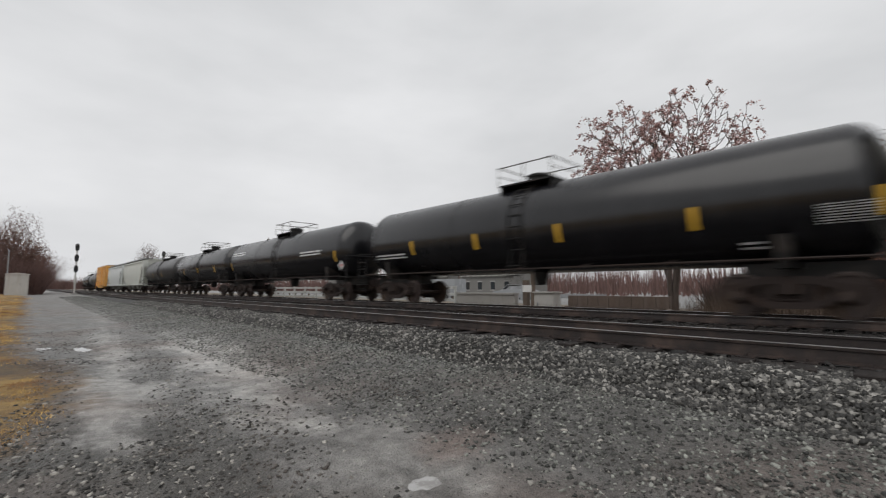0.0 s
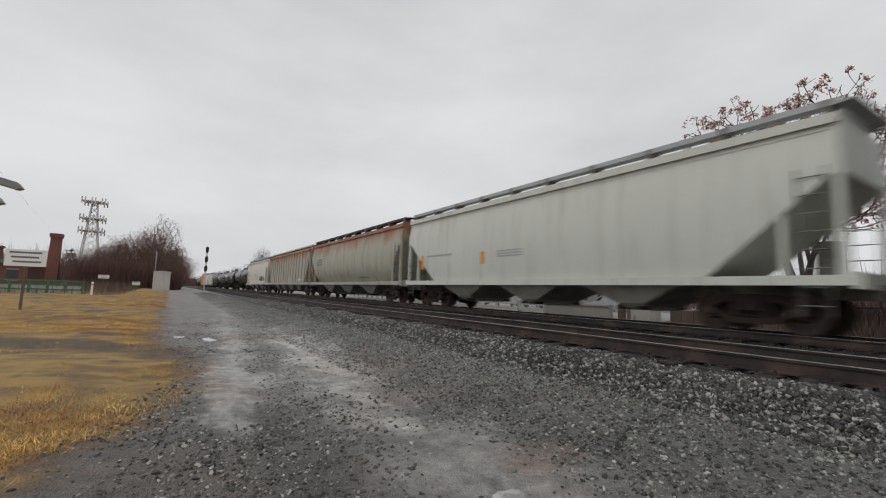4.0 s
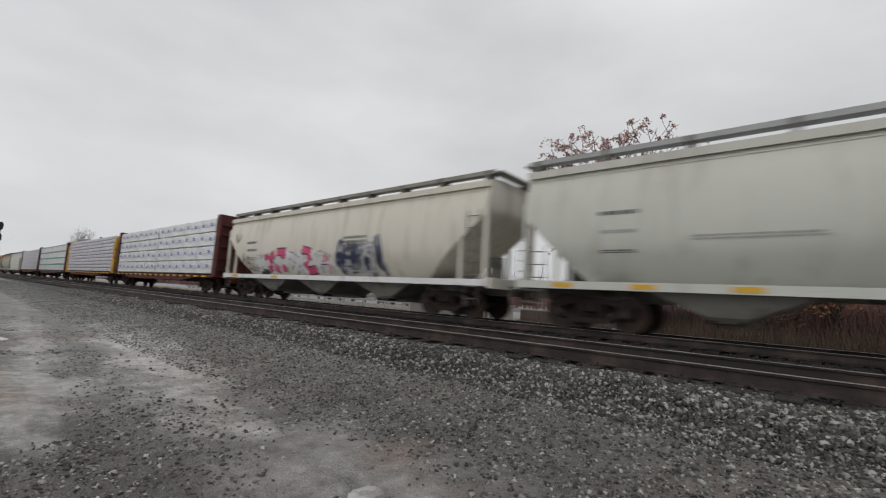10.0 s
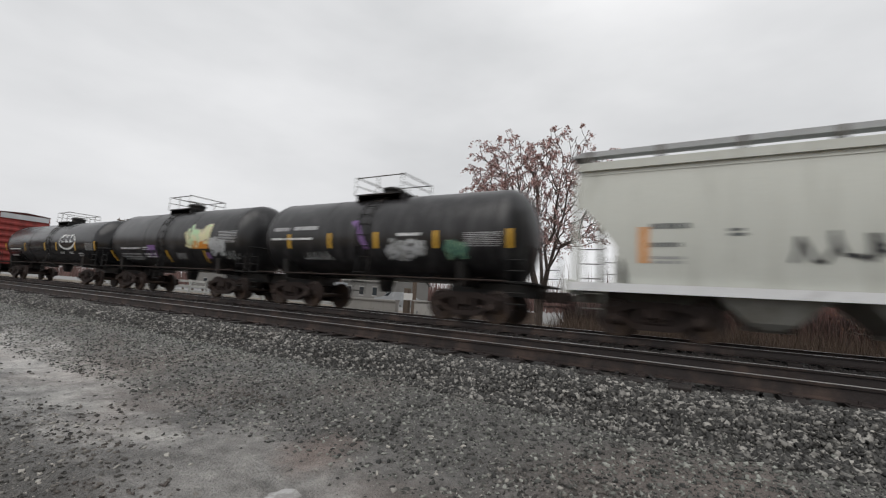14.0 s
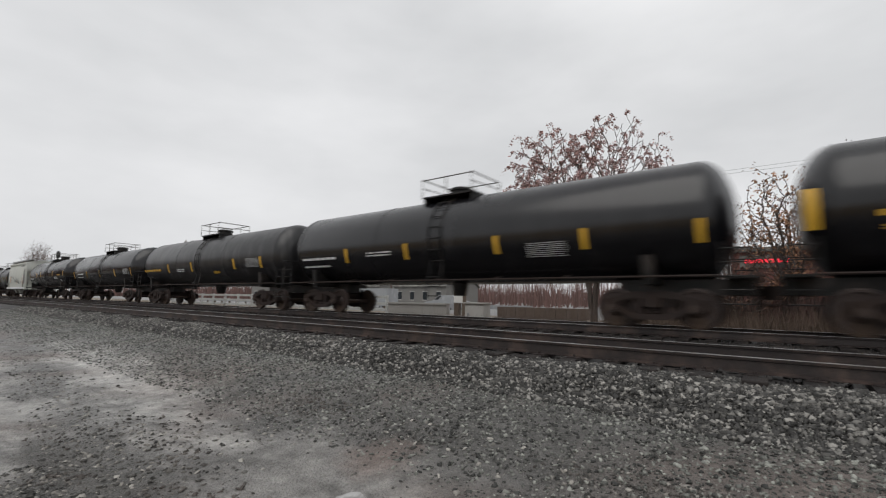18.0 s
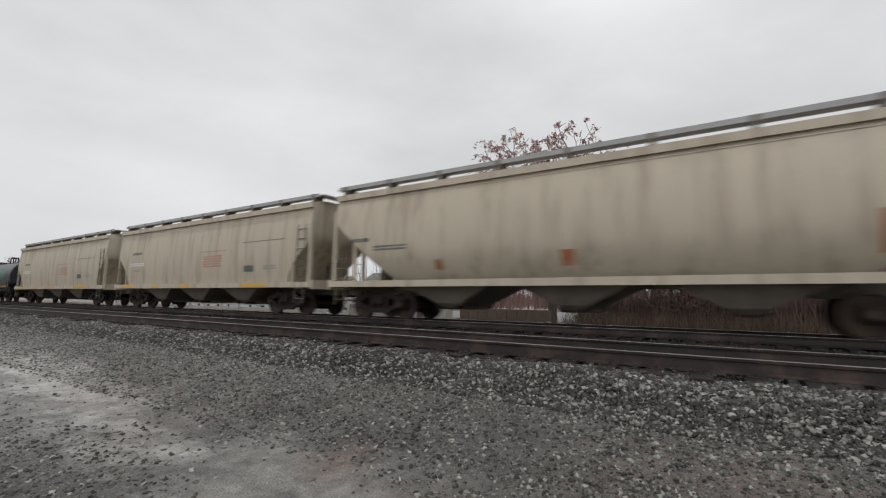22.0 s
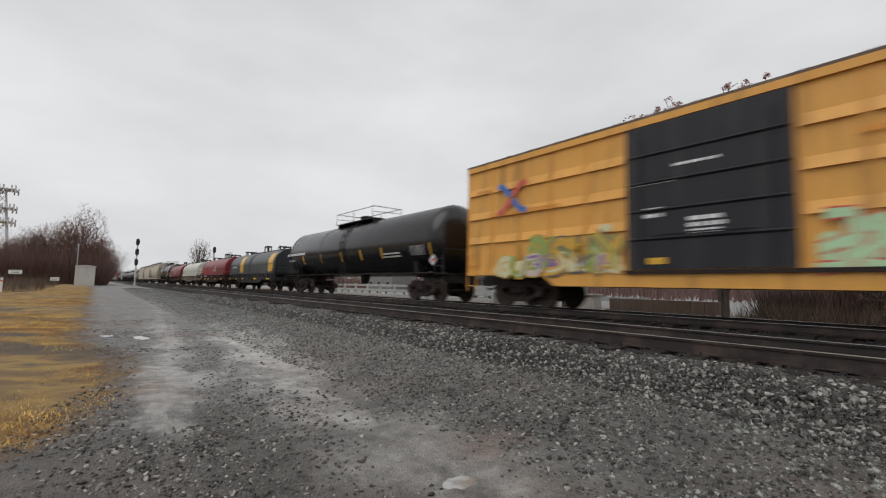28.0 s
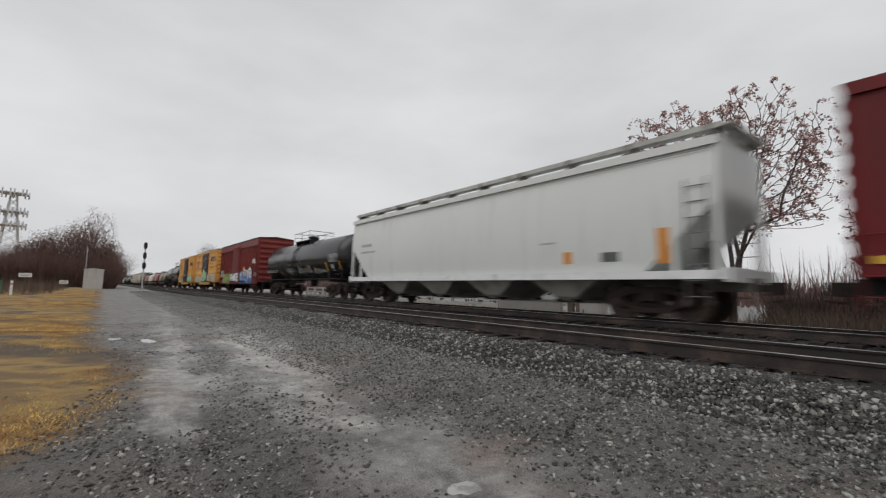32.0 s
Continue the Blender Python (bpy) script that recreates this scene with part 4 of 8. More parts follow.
# ---- boxcars ----
def boxcar(front, length, label, seed, paint="oxide", height=4.95, door=(0.40, 0.60), door_paint=None, louvre=False, panels=False, roof="roof_grey",
           marks=(), tags=(), strips=(), discs=(), logos=(), words=(), patches=(), chord=0.0, blots=(), end_band="", sill=0.0):
    car = rail_car("boxcar", front, length, label, "boxcar", 2.1)
    rnd = random.Random(seed)
    h, w, z0 = length / 2, 1.50, 1.05
    at = lambda u: h - u * length
    flat = lambda z: w
    eave = height - 0.12
    part("body", Shape().box(-w + 0.02, w - 0.02, -h, h, z0, eave), M[paint], car)
    # roof with overhang and seams
    q = Shape().extrude([(-w - 0.05, eave - 0.02), (w + 0.05, eave - 0.02), (w + 0.05, eave + 0.05), (0, height + 0.06), (-w - 0.05, eave + 0.05)], -h - 0.03, h + 0.03)
    r_ = part("roof", q, M[roof], car)
    q = Shape()
    for i in range(1, 15):
        y = -h + length * i / 15
        q.extrude([(-w - 0.03, eave + 0.05), (0, height + 0.05), (w + 0.03, eave + 0.05), (w + 0.03, eave + 0.085), (0, height + 0.085), (-w - 0.03, eave + 0.085)], y - 0.03, y + 0.03)
    part("roof_seam", q, M[roof], r_)
    # side sill, deeper between the trucks
    for sg in (-1, 1):
        q = Shape().box(sg * w - 0.045, sg * w + 0.045, -h + 0.05, h - 0.05, sill, 1.24) if sill else Shape().extrude([(-h + 0.05, 1.06), (-h + 3.4, 1.06), (-h + 3.9, 0.72), (h - 3.9, 0.72), (h - 3.4, 1.06), (h - 0.05, 1.06), (h - 0.05, 1.24), (-h + 0.05, 1.24)], sg * w - 0.045, sg * w + 0.045, "x")
        part("side_sill", q, M[paint], car)
        part("top_rail", Shape().box(sg * w - 0.055, sg * w + 0.055, -h, h, eave - 0.2, eave - 0.02), M[paint], car)
        if chord:   # deep upper side band; a black strip below it stands in for its shadow
            part("side_plate", Shape().box(sg * w - 0.075, sg * w + 0.075, -h + 0.02, h - 0.02, eave - chord, eave - 0.205), M[paint], car)
            part("plate_shadow_line", Shape().box(sg * w - 0.095, sg * w + 0.095, -h + 0.02, h - 0.02, eave - chord - 0.035, eave - chord - 0.002), M["black"], car)
            part("roof_edge", Shape().box(sg * (w + 0.058) - 0.012, sg * (w + 0.058) + 0.012, -h, h, eave - 0.09, eave - 0.03), M["black"], car)
    if end_band:
        part("end_band", Shape().box(-w + 0.03, w - 0.03, -h - 0.085, -h - 0.02, eave - 0.42, eave - 0.03), M[end_band], car, "pale band at the top of the end")
    # side posts or panel edges
    yd0, yd1 = at(door[1]), at(door[0])
    ys = []
    n = 9 if not panels else 5
    for i in range(n + 1):
        ys += [yd1 + (h - yd1) * i / n, -h + (yd0 + h) * i / n]
    for y in ys:
        pw, pd = (0.055, 0.06) if not panels else (0.02, 0.016)
        for sg in (-1, 1):
            q = Shape().box(min(sg * (w - 0.03), sg * (w + pd)), max(sg * (w - 0.03), sg * (w + pd)), max(-h, y - pw), min(h, y + pw), 1.24, eave - 0.2)
            part("side_post", q, M[paint], car)
    if panels:
        for k in range(1, 4):
            z = 1.30 + (eave - 1.5) * k / 4
            for a, b in ((yd1 + 0.05, h - 0.05), (-h + 0.05, yd0 - 0.05)):
                m_ = n
                for i in range(m_):
                    ya, yb = a + (b - a) * i / m_ + 0.06, a + (b - a) * (i + 1) / m_ - 0.06
                    part("panel_crease", Shape().extrude([(-w - 0.055, z), (-w + 0.02, z - 0.004), (-w + 0.02, z + 0.26)], ya, yb), M[paint], car)
    # doors
    dp = M[door_paint or paint]
    for sg in (-1, 1):
        xa, xb = (-w - 0.10, -w + 0.0) if sg < 0 else (w - 0.0, w + 0.10)
        d = part("door", Shape().box(xa, xb, yd0, yd1, 1.16, eave - 0.24), dp, car, "sliding side door")
        q = Shape()
        for k in range(1, 24 if louvre else 5):
            z = 1.2 + (eave - 1.5) * k / (24 if louvre else 5)
            q.extrude([(sg * (w + 0.10), z - 0.045), (sg * (w + 0.15), z), (sg * (w + 0.10), z + 0.045)], yd0 + 0.08, yd1 - 0.08)
        part("door_rib", q, dp, d)
        q = Shape()
        for y in (yd0 + 0.35, yd1 - 0.35) if not louvre else (yd0 + 0.2,):
            q.tube([(sg * (w + 0.17), y, 1.25), (sg * (w + 0.17), y, eave - 0.5)], 0.022, 5)
        q.tube([(sg * (w + 0.18), yd0 + 0.7, 2.0), (sg * (w + 0.18), yd1 - 0.7, 2.0)], 0.022, 5)
        part("door_bar", q, dp, d)
        part("door_track", Shape().box(min(sg * w, sg * (w + 0.12)), max(sg * w, sg * (w + 0.12)), yd0 - (yd1 - yd0) * 0.9, yd1 + 0.1, 1.05, 1.14), M["truck"], car)
    # ends: pressed horizontal corrugations
    for sg in (-1, 1):
        for i in range(8):
            z = 1.35 + (eave - 1.7) * i / 7
            part("end_corrugation", Shape().extrude([(sg * h, z - 0.16), (sg * (h + 0.07), z - 0.05), (sg * (h + 0.07), z + 0.05), (sg * h, z + 0.16)], -w + 0.12, w - 0.12, "x"), M[paint], car)
        q = Shape()
        ladder(q, -w - 0.08, sg * (h - 0.55), sg * (h - 0.1), 0.5, 4.3 if sg < 0 else 2.0, 10 if sg < 0 else 4)
        part("ladder", q, M[paint], car)
        q = Shape()
        ladder(q, w + 0.08, sg * (h - 0.55), sg * (h - 0.1), 0.5, 2.0, 4)
        part("ladder", q, M[paint], car)
        part("centre_sill", Shape().box(-0.4, 0.4, min(sg * (h - 4), sg * (h + 0.2)), max(sg * (h - 4), sg * (h + 0.2)), 0.74, 1.06), M["black"], car)
    part("underframe", Shape().box(-0.4, 0.4, -h + 3, h - 3, 0.72, 1.05), M["black"], car)
    for u0, u1, za, zb, rows, m in marks:
        part("marking", bars(Shape(), lambda z: w + (0.102 if door[0] < (u0 + u1) / 2 < door[1] else 0.062), at(u1), at(u0), za, zb, rows, rnd), M[m], car, "rows of stencilled marking")
    for u0, u1, za, zb, m in patches:
        part("paint_patch", Shape().patch(lambda z: w + 0.072, at(u1), at(u0), za, zb), M[m], car, "patch of paint")
    for u in strips:
        part("reflective_strip", Shape().box(-w - (0.118 if door[0] < u < door[1] else 0.086), -w - (0.102 if door[0] < u < door[1] else 0.078), at(u) - 0.22, at(u) + 0.22, 1.28, 1.44), M["stripe"], car, "yellow reflective strip")
    for u0, u1, za, zb, cols, k, n_ in tags:
        graffiti(car, lambda z: w + 0.075 + (0.10 if door[0] - 0.02 < (u0 + u1) / 2 < door[1] + 0.02 else 0), at(u1), at(u0), za, zb, cols, seed + k, n_)
    for u, z, ry, rz, m in blots:
        part("paint_blot", Shape().blob(lambda z_: w + 0.072, at(u), z, ry, rz, rnd, 0.006, 0.22), M[m], car, "sprayed-over blotch of paint")
    for u, z, r in logos:   # a red and blue crossed emblem
        for m, sgn in (("blue", 1), ("red_mark", -1)):
            q = Shape()
            for side in (-1, 1):
                q.stroke(lambda z_: w + 0.078, [(at(u) + side * 0.05 * r, z + sgn * side * 0.07 * r), (at(u) + side * 0.45 * r, z + sgn * side * 0.50 * r), (at(u) + side * 0.80 * r, z + sgn * side * 0.62 * r)], 0.24 * r, 0.006 if sgn > 0 else 0.01)
            part("emblem", q, M[m], car, "crossed arrow emblem")
    for u, z, r, m in discs:
        part("round_mark", Shape().lathe([(-w - 0.078, r), (-w - 0.072, r)], 20, "x", (0, at(u), z)), M[m], car, "round painted mark")
    for text, size, u, z, m in words:
        lettering(car, text, size, M[m], car, lambda z_: w + 0.075, at(u), z, "stencilled words")
    return car


# ---- centerbeam cars with lumber ----
DUNNAGE = Shape().box(-1.38, 1.38, -0.05, 0.05, 0.0, 0.075).mesh("dunnage", M["lumber_gap"])


def centerbeam(front, length, label, seed, paint="brown", end_paint="brown", layers=4, wrap="wrap", band=None, logo=None, sill_marks="white", gap_at=None, top=4.70, split=8, arched=False):
    car = rail_car("centerbeam_flatcar", front, length, label, "flatcar", 2.2)
    rnd = random.Random(seed)
    h, w = length / 2, 1.48
    deck = 1.12
    part("deck", Shape().box(-w, w, -h + 0.3, h - 0.3, deck - 0.1, deck), M[paint], car)
    for sg in (-1, 1):
        q = Shape().extrude([(-h + 0.2, 0.98), (-h + 3.2, 0.98), (-h + 5.0, 0.74), (h - 5.0, 0.74), (h - 3.2, 0.98), (h - 0.2, 0.98), (h - 0.2, deck), (-h + 0.2, deck)], sg * w - 0.05, sg * w + 0.05, "x")
        part("side_sill", q, M[paint], car)
        # bulkhead
        ya, yb = (h - 0.55, h - 0.30) if sg > 0 else (-h + 0.30, -h + 0.55)
        b = part("bulkhead", Shape().extrude([(-w, deck), (w, deck), (w, top - 0.75), (w - 0.12, top - 0.3), (w - 0.45, top + 0.12), (-w + 0.45, top + 0.12), (-w + 0.12, top - 0.3), (-w, top - 0.75)] if arched else [(-w, deck), (w, deck), (w, top + 0.06), (w - 0.06, top + 0.12), (-w + 0.06, top + 0.12), (-w, top + 0.06)], ya, yb), M[end_paint], car, "ribbed end bulkhead")
        yo = h - 0.30 if sg > 0 else -h + 0.30
        for z in (1.5, 2.2, 2.9, 3.6, 4.2):
            part("bulkhead_rib", Shape().box(-w + 0.12, w - 0.12, min(yo, yo + sg * 0.16), max(yo, yo + sg * 0.16), z - 0.06, z + 0.06), M[end_paint], b)
        for x in (-w + 0.08, -0.5, 0.5, w - 0.08):
            part("bulkhead_post", Shape().box(x - 0.07, x + 0.07, min(yo, yo + sg * 0.22), max(yo, yo + sg * 0.22), deck - 0.1, top + 0.10 if abs(x) < 1 or not arched else top - 0.4), M[end_paint], b)
    q = Shape().box(-0.09, 0.09, -h + 0.5, h - 0.5, top - 0.25, top)
    for i in range(13):
        y = (-1 + 2 * i / 12) * (h - 0.7)
        q.box(-0.08, 0.08, y - 0.09, y + 0.09, deck, top - 0.2)
    part("centre_beam", q, M[paint], car)
    part("centre_sill", Shape().box(-0.45, 0.45, -h, h, 0.70, 1.02), M[paint], car)
    n = 16
    for i in range(n):
        y = -h + 1.0 + (length - 2.0) * (i + 0.5) / n
        part("reflective_strip", Shape().box(-w - 0.058, -w - 0.051, y - 0.42, y + 0.18, 0.99, 1.09), M[sill_marks], car, "reflective strip on the side sill")
        part("winch", Shape().box(-w - 0.10, -w + 0.02, y + 0.3, y + 0.5, 0.92, 1.06), M["truck"], car)
    if arched:
        part("sill_line", Shape().box(-w - 0.057, -w - 0.0505, -h + 0.6, h - 0.6, 1.0, 1.075), M["yellow_end"], car, "worn yellow line along the sill")
    # the load: bundles in layers on both sides of the beam, a thing of its own that rides along
    load = new("lumber_load")
    tagged(load, f"{layers} layers of plastic-wrapped lumber bundles on a centerbeam car", "lumber", "lumber loads on the train")
    CARS.append((load, front - length / 2))
    ya, yb = -h + 0.75, h - 0.75
    lh = (top - 0.06 - deck - 0.05) / layers
    step = (yb - ya) / split
    me = {}
    for sg in (-1, 1):
        for L_ in range(layers):
            zb = deck + 0.05 + lh * L_
            for i in range(split):
                g = 0.0
                if gap_at is not None and i == gap_at:
                    g = 0.18
                y0, y1 = ya + step * i + g + 0.012, ya + step * (i + 1) - 0.012
                key = (round(y1 - y0, 3), sg)
                if key not in me:
                    ln = (y1 - y0) / 2
                    c = 0.03
                    me[key] = Shape().extrude([(-0.63 + c, 0.04), (0.63 - c, 0.04), (0.63, 0.04 + c), (0.63, lh - c), (0.63 - c, lh - 0.005), (-0.63 + c, lh - 0.005), (-0.63, lh - c), (-0.63, 0.04 + c)], -ln, ln).mesh("lumber_pack", M[wrap])
                b = part("lumber_pack", me[key], None, load, "")
                b.location = (sg * 0.79 + rnd.uniform(-0.012, 0.012), (y0 + y1) / 2, zb)
                if sg > 0:
                    continue
                x = -1.42
                if band:
                    part("printed_band", Shape().box(x - 0.024, x - 0.018, y0 - (y0 + y1) / 2 + 0.0, y1 - (y0 + y1) / 2 - 0.0, lh * 0.86, lh * 0.985).mesh("printed_band", M[band]), None, b, "green printed band", loc=(0.79, 0, 0))
                    if ("dash", 0) not in me:
                        me["dash", 0] = Shape().box(x - 0.024, x - 0.018, 0.0, 0.42, lh * 0.62, lh * 0.68).mesh("printed_dash", M["grey_print"])
                    k_ = y0 - (y0 + y1) / 2 + 0.3
                    while k_ < (y1 - y0) / 2 - 0.5:
                        part("printed_dash", me["dash", 0], None, b, "", loc=(0.79, k_, rnd.uniform(-0.01, 0.01)))
                        k_ += 0.95
                if logo:
                    ln = (y1 - y0) / 2
                    m_ = max(2, int((y1 - y0) / 0.95))
                    if ("mark", 0) not in me:
                        me["mark", 0] = Shape().extrude([(-0.15, -0.05), (0.15, -0.05), (0.16, 0.13), (0.04, 0.18), (-0.13, 0.12)], x - 0.024, x - 0.018, "x").mesh("printed_mark", M[logo])
                        for k in range(3):
                            me["line", k] = Shape().box(x - 0.022, x - 0.017, -0.19 + 0.03 * k, 0.17, 0.09 * k, 0.09 * k + 0.035).mesh("printed_line", M["lilac_print"])
                    for j in range(m_):
                        yy = -ln + (y1 - y0) * (j + 0.5) / m_
                        part("printed_mark", me["mark", 0], None, b, "", loc=(0.79, yy, lh * (0.50 + rnd.uniform(-0.05, 0.05))))
                        for k in range(3):
                            part("printed_line", me["line", k], None, b, "", loc=(0.79, yy - 0.45 * (y1 - y0) / m_ + 0.04, lh * 0.40))
                elif not band and i % 1 == 0:
                    ln = (y1 - y0) / 2
                    if ("faint", 0) not in me:
                        me["faint", 0] = Shape().box(x - 0.022, x - 0.017, -0.24, 0.24, lh * 0.25, lh * 0.70).mesh("printed_square", M["lilac_print"])
                    for j in range(3):
                        part("printed_square", me["faint", 0], None, b, "", loc=(0.79, -ln + (y1 - y0) * (j + 0.5) / 3 + rnd.uniform(-0.3, 0.3), 0))
    if band:   # torn wrap with bare boards showing
        for L_, i, k_ in ((2, 1, 0.4), (0, 2, -0.9), (3, 3, 0.2)):
            z, y = deck + 0.05 + lh * L_ + lh * 0.90, ya + step * (i + 0.5) + k_
            part("torn_wrap", Shape().extrude([(y - 0.75, z + 0.02), (y - 0.3, z - 0.03), (y + 0.4, z - 0.05), (y + 0.8, z + 0.03), (y + 0.2, z + 0.06)], -1.452, -1.446, "x"), M["rust_red"], load, "torn wrap showing brown boards")
    # dunnage strips between the layers
    for L_ in range(layers + 0):
        z = deck + 0.002 + lh * L_
        for i in range(split):
            y = ya + (yb - ya) * (i + 0.5) / split
            part("dunnage", DUNNAGE, None, load, loc=(0, y, z))
    return car


# ---- coil cars ----
def coil_car(front, length, label, seed, hood="coil_red", frame_paint="maroon", marks=(), patches=(), tags=(), rail="", bands=(), wordmark=False, hoods=1):
    car = rail_car("coil_car", front, length, label, "coil car", 1.9)
    rnd = random.Random(seed)
    h = length / 2
    at = lambda u: h - u * length
    zb, top, w = 1.44, 3.40, 1.44
    # underframe
    for sg in (-1, 1):
        q = Shape().extrude([(-h + 0.1, 0.90), (-h + 2.9, 0.90), (-h + 4.2, 0.64), (h - 4.2, 0.64), (h - 2.9, 0.90), (h - 0.1, 0.90), (h - 0.1, 1.06), (-h + 0.1, 1.06)], sg * 1.47 - 0.04, sg * 1.47 + 0.04, "x")
        part("side_sill", q, M[frame_paint], car)
        q = Shape().box(sg * 1.30 - 0.25, sg * 1.30 + 0.25, -h + 0.1, h - 0.1, 1.06, 1.11)
        for i in range(11):
            y = (-1 + 2 * (i + 0.5) / 11) * (h - 0.2)
            q.box(sg * 1.50 - 0.04, sg * 1.50 + 0.04, y - 0.05, y + 0.05, 0.78, 1.14)
        part("side_walk", q, M[frame_paint], car)
        part("end_sill", Shape().box(-1.5, 1.5, sg * h - 0.12, sg * h + 0.12, 0.80, 1.14), M[frame_paint], car)
        q = Shape()
        ladder(q, -1.54, sg * (h - 0.6), sg * (h - 0.12), 0.45, 1.7, 4)
        q.tube([(-1.45, sg * (h - 0.05), 1.1), (-1.45, sg * (h - 0.05), 2.0), (1.45, sg * (h - 0.05), 2.0), (1.45, sg * (h - 0.05), 1.1)], 0.02, 5)
        part("end_rail", q, M[frame_paint], car)
    part("centre_sill", Shape().box(-0.5, 0.5, -h - 0.1, h + 0.1, 0.66, 1.05), M[frame_paint], car)
    for sg in (-1, 1):
        part("trough_side", Shape().box(min(sg * 1.36, sg * 1.41), max(sg * 1.36, sg * 1.41), -h + 0.32, h - 0.32, 1.11, 1.47), M[frame_paint], car)
        for i in range(13):
            y = (-1 + 2 * (i + 0.5) / 13) * (h - 0.5)
            part("trough_post", Shape().box(min(sg * 1.40, sg * 1.47), max(sg * 1.40, sg * 1.47), y - 0.05, y + 0.05, 1.11, 1.40), M[frame_paint], car)
    # hood: a rounded cover

    def sx(z):
        if z < 2.15:
            return w
        u = min(1.0, (z - 2.15) / (top - 2.15))
        return w * math.sqrt(max(0.0, 1 - u ** 2.2)) if u < 1 else 0.0

    ring = [(-w, zb)] + [(-sx(z), z) for z in [2.15 + (top - 2.15) * (1 - (1 - i / 11) ** 1.7) for i in range(12)]]
    ring = ring + [(-x, z) for x, z in ring[::-1][1:]]
    step = (2 * h - 0.7) / hoods
    for i in range(hoods):
        ya = -h + 0.35 + step * i + 0.02
        q = Shape().extrude(ring, ya, ya + step - 0.04)
        hd = part("hood", q, M[hood], car, "rounded lift-off hood", True)
        part("hood_skirt", Shape().box(-w - 0.045, w + 0.045, ya, ya + step - 0.04, zb - 0.03, zb + 0.12), M[hood], hd)
        for y in (ya + 0.25, ya + step - 0.29):
            r2 = [(x * 1.012, z + 0.015) for x, z in ring]
            part("hood_band", Shape().extrude(r2, y - 0.05, y + 0.05), M[hood], hd, "", True)
    for sg in (-1, 1):
        part("hood_lip", Shape().box(sg * (w + 0.004) - 0.01, sg * (w + 0.004) + 0.01, -h + 0.38, h - 0.38, 2.14, 2.17), M[hood], car)
    part("ridge_bar", Shape().box(-0.10, 0.10, -h + 2.4, h - 2.4, top + 0.02, top + 0.10), M["black"], car)
    for u in (0.17, 0.52, 0.83):
        y = at(u)
        q = Shape()
        if u == 0.52:
            for x in (-0.16, 0.16):
                for sg in (-1, 1):
                    q.extrude([(y + sg * 0.55, top - 0.05), (y + sg * 0.44, top - 0.05), (y + sg * 0.28, top + 0.46), (y + sg * 0.40, top + 0.50)], x - 0.03, x + 0.03, "x")
            q.box(-0.20, 0.20, y - 0.42, y + 0.42, top + 0.46, top + 0.57)
        else:
            for x in (-0.42, 0.42):
                q.box(x - 0.05, x + 0.05, y - 0.06, y + 0.06, top - 0.30, top + 0.24)
            q.box(-0.48, 0.48, y - 0.08, y + 0.08, top + 0.20, top + 0.30).box(-0.06, 0.06, y - 0.45, y + 0.45, top + 0.14, top + 0.22)
        part("lifting_bracket", q, M["black"], car)
    for sg in (-1, 1):
        y = sg * (h - 2.2)
        part("stacking_guide", Shape().tube([(-0.5, y, top - 0.05), (-0.5, y + 0.02, top + 0.30), (-0.5, y - sg * 0.6, top + 0.12)], 0.04, 6), M["black"], car)
    for u0, u1, za, zc, rows, m in marks:
        part("marking", bars(Shape(), sx, at(u1), at(u0), za, zc, rows, rnd), M[m], car, "rows of small marking")
    if rail:
        part("rub_rail", Shape().box(-1.50, -1.47, -h + 0.32, h - 0.32, 1.20, 1.38), M[rail], car, "dull yellow rail under the hood")
    for u0, u1 in () if rail else ((0.03, 0.07), (0.20, 0.25), (0.36, 0.40), (0.62, 0.68), (0.86, 0.92)):
        part("reflective_strip", Shape().box(-1.548, -1.541, at(u1), at(u0), 0.93, 1.04), M["stripe"], car, "yellow reflective strip")
    for u0, u1, za, zc, m in patches:
        part("paint_patch", Shape().patch(sx, at(u1), at(u0), za, zc, 0.006), M[m], car, "patch of fresher paint")
    for u0, u1 in bands:
        part("hood_stripe", Shape().patch(sx, at(u1), at(u0), zb + 0.12, top - 0.35, 0.006), M["stripe"], car, "yellow band round the hood")
    for u0, u1, za, zc, cols, k, n_ in tags:
        graffiti(car, sx, at(u1), at(u0), za, zc, cols, seed + k, n_)
    if wordmark:
        q = Shape()
        y = at(0.50)
        for i in range(8):
            yy, k = y - 0.25 * i, 0.38 if i == 0 else 0.28
            slope = lambda pts: [(yy - 0.20 * u - 0.10 * v, 1.86 + k * v) for u, v in pts]
            q.stroke(sx, slope([(0.0, 0.0), (0.0, 1.0)] if i % 3 else [(1.0, 0.9), (0.2, 1.0), (0.0, 0.5), (0.2, 0.0), (1.0, 0.1)]), 0.065, 0.012)
            if i % 3 == 1:
                q.stroke(sx, slope([(0.0, 1.0), (0.9, 1.0), (0.9, 0.0)]), 0.065, 0.014)
            elif i % 3 == 2:
                q.stroke(sx, slope([(0.0, 0.05), (0.9, 0.05)]), 0.065, 0.014)
        q.stroke(sx, [(y - 2.15, 2.24), (y - 1.5, 2.28), (y - 0.9, 2.26)], 0.05, 0.012)
        part("wordmark", q, M["white"], car, "slanted white company mark")
    return car


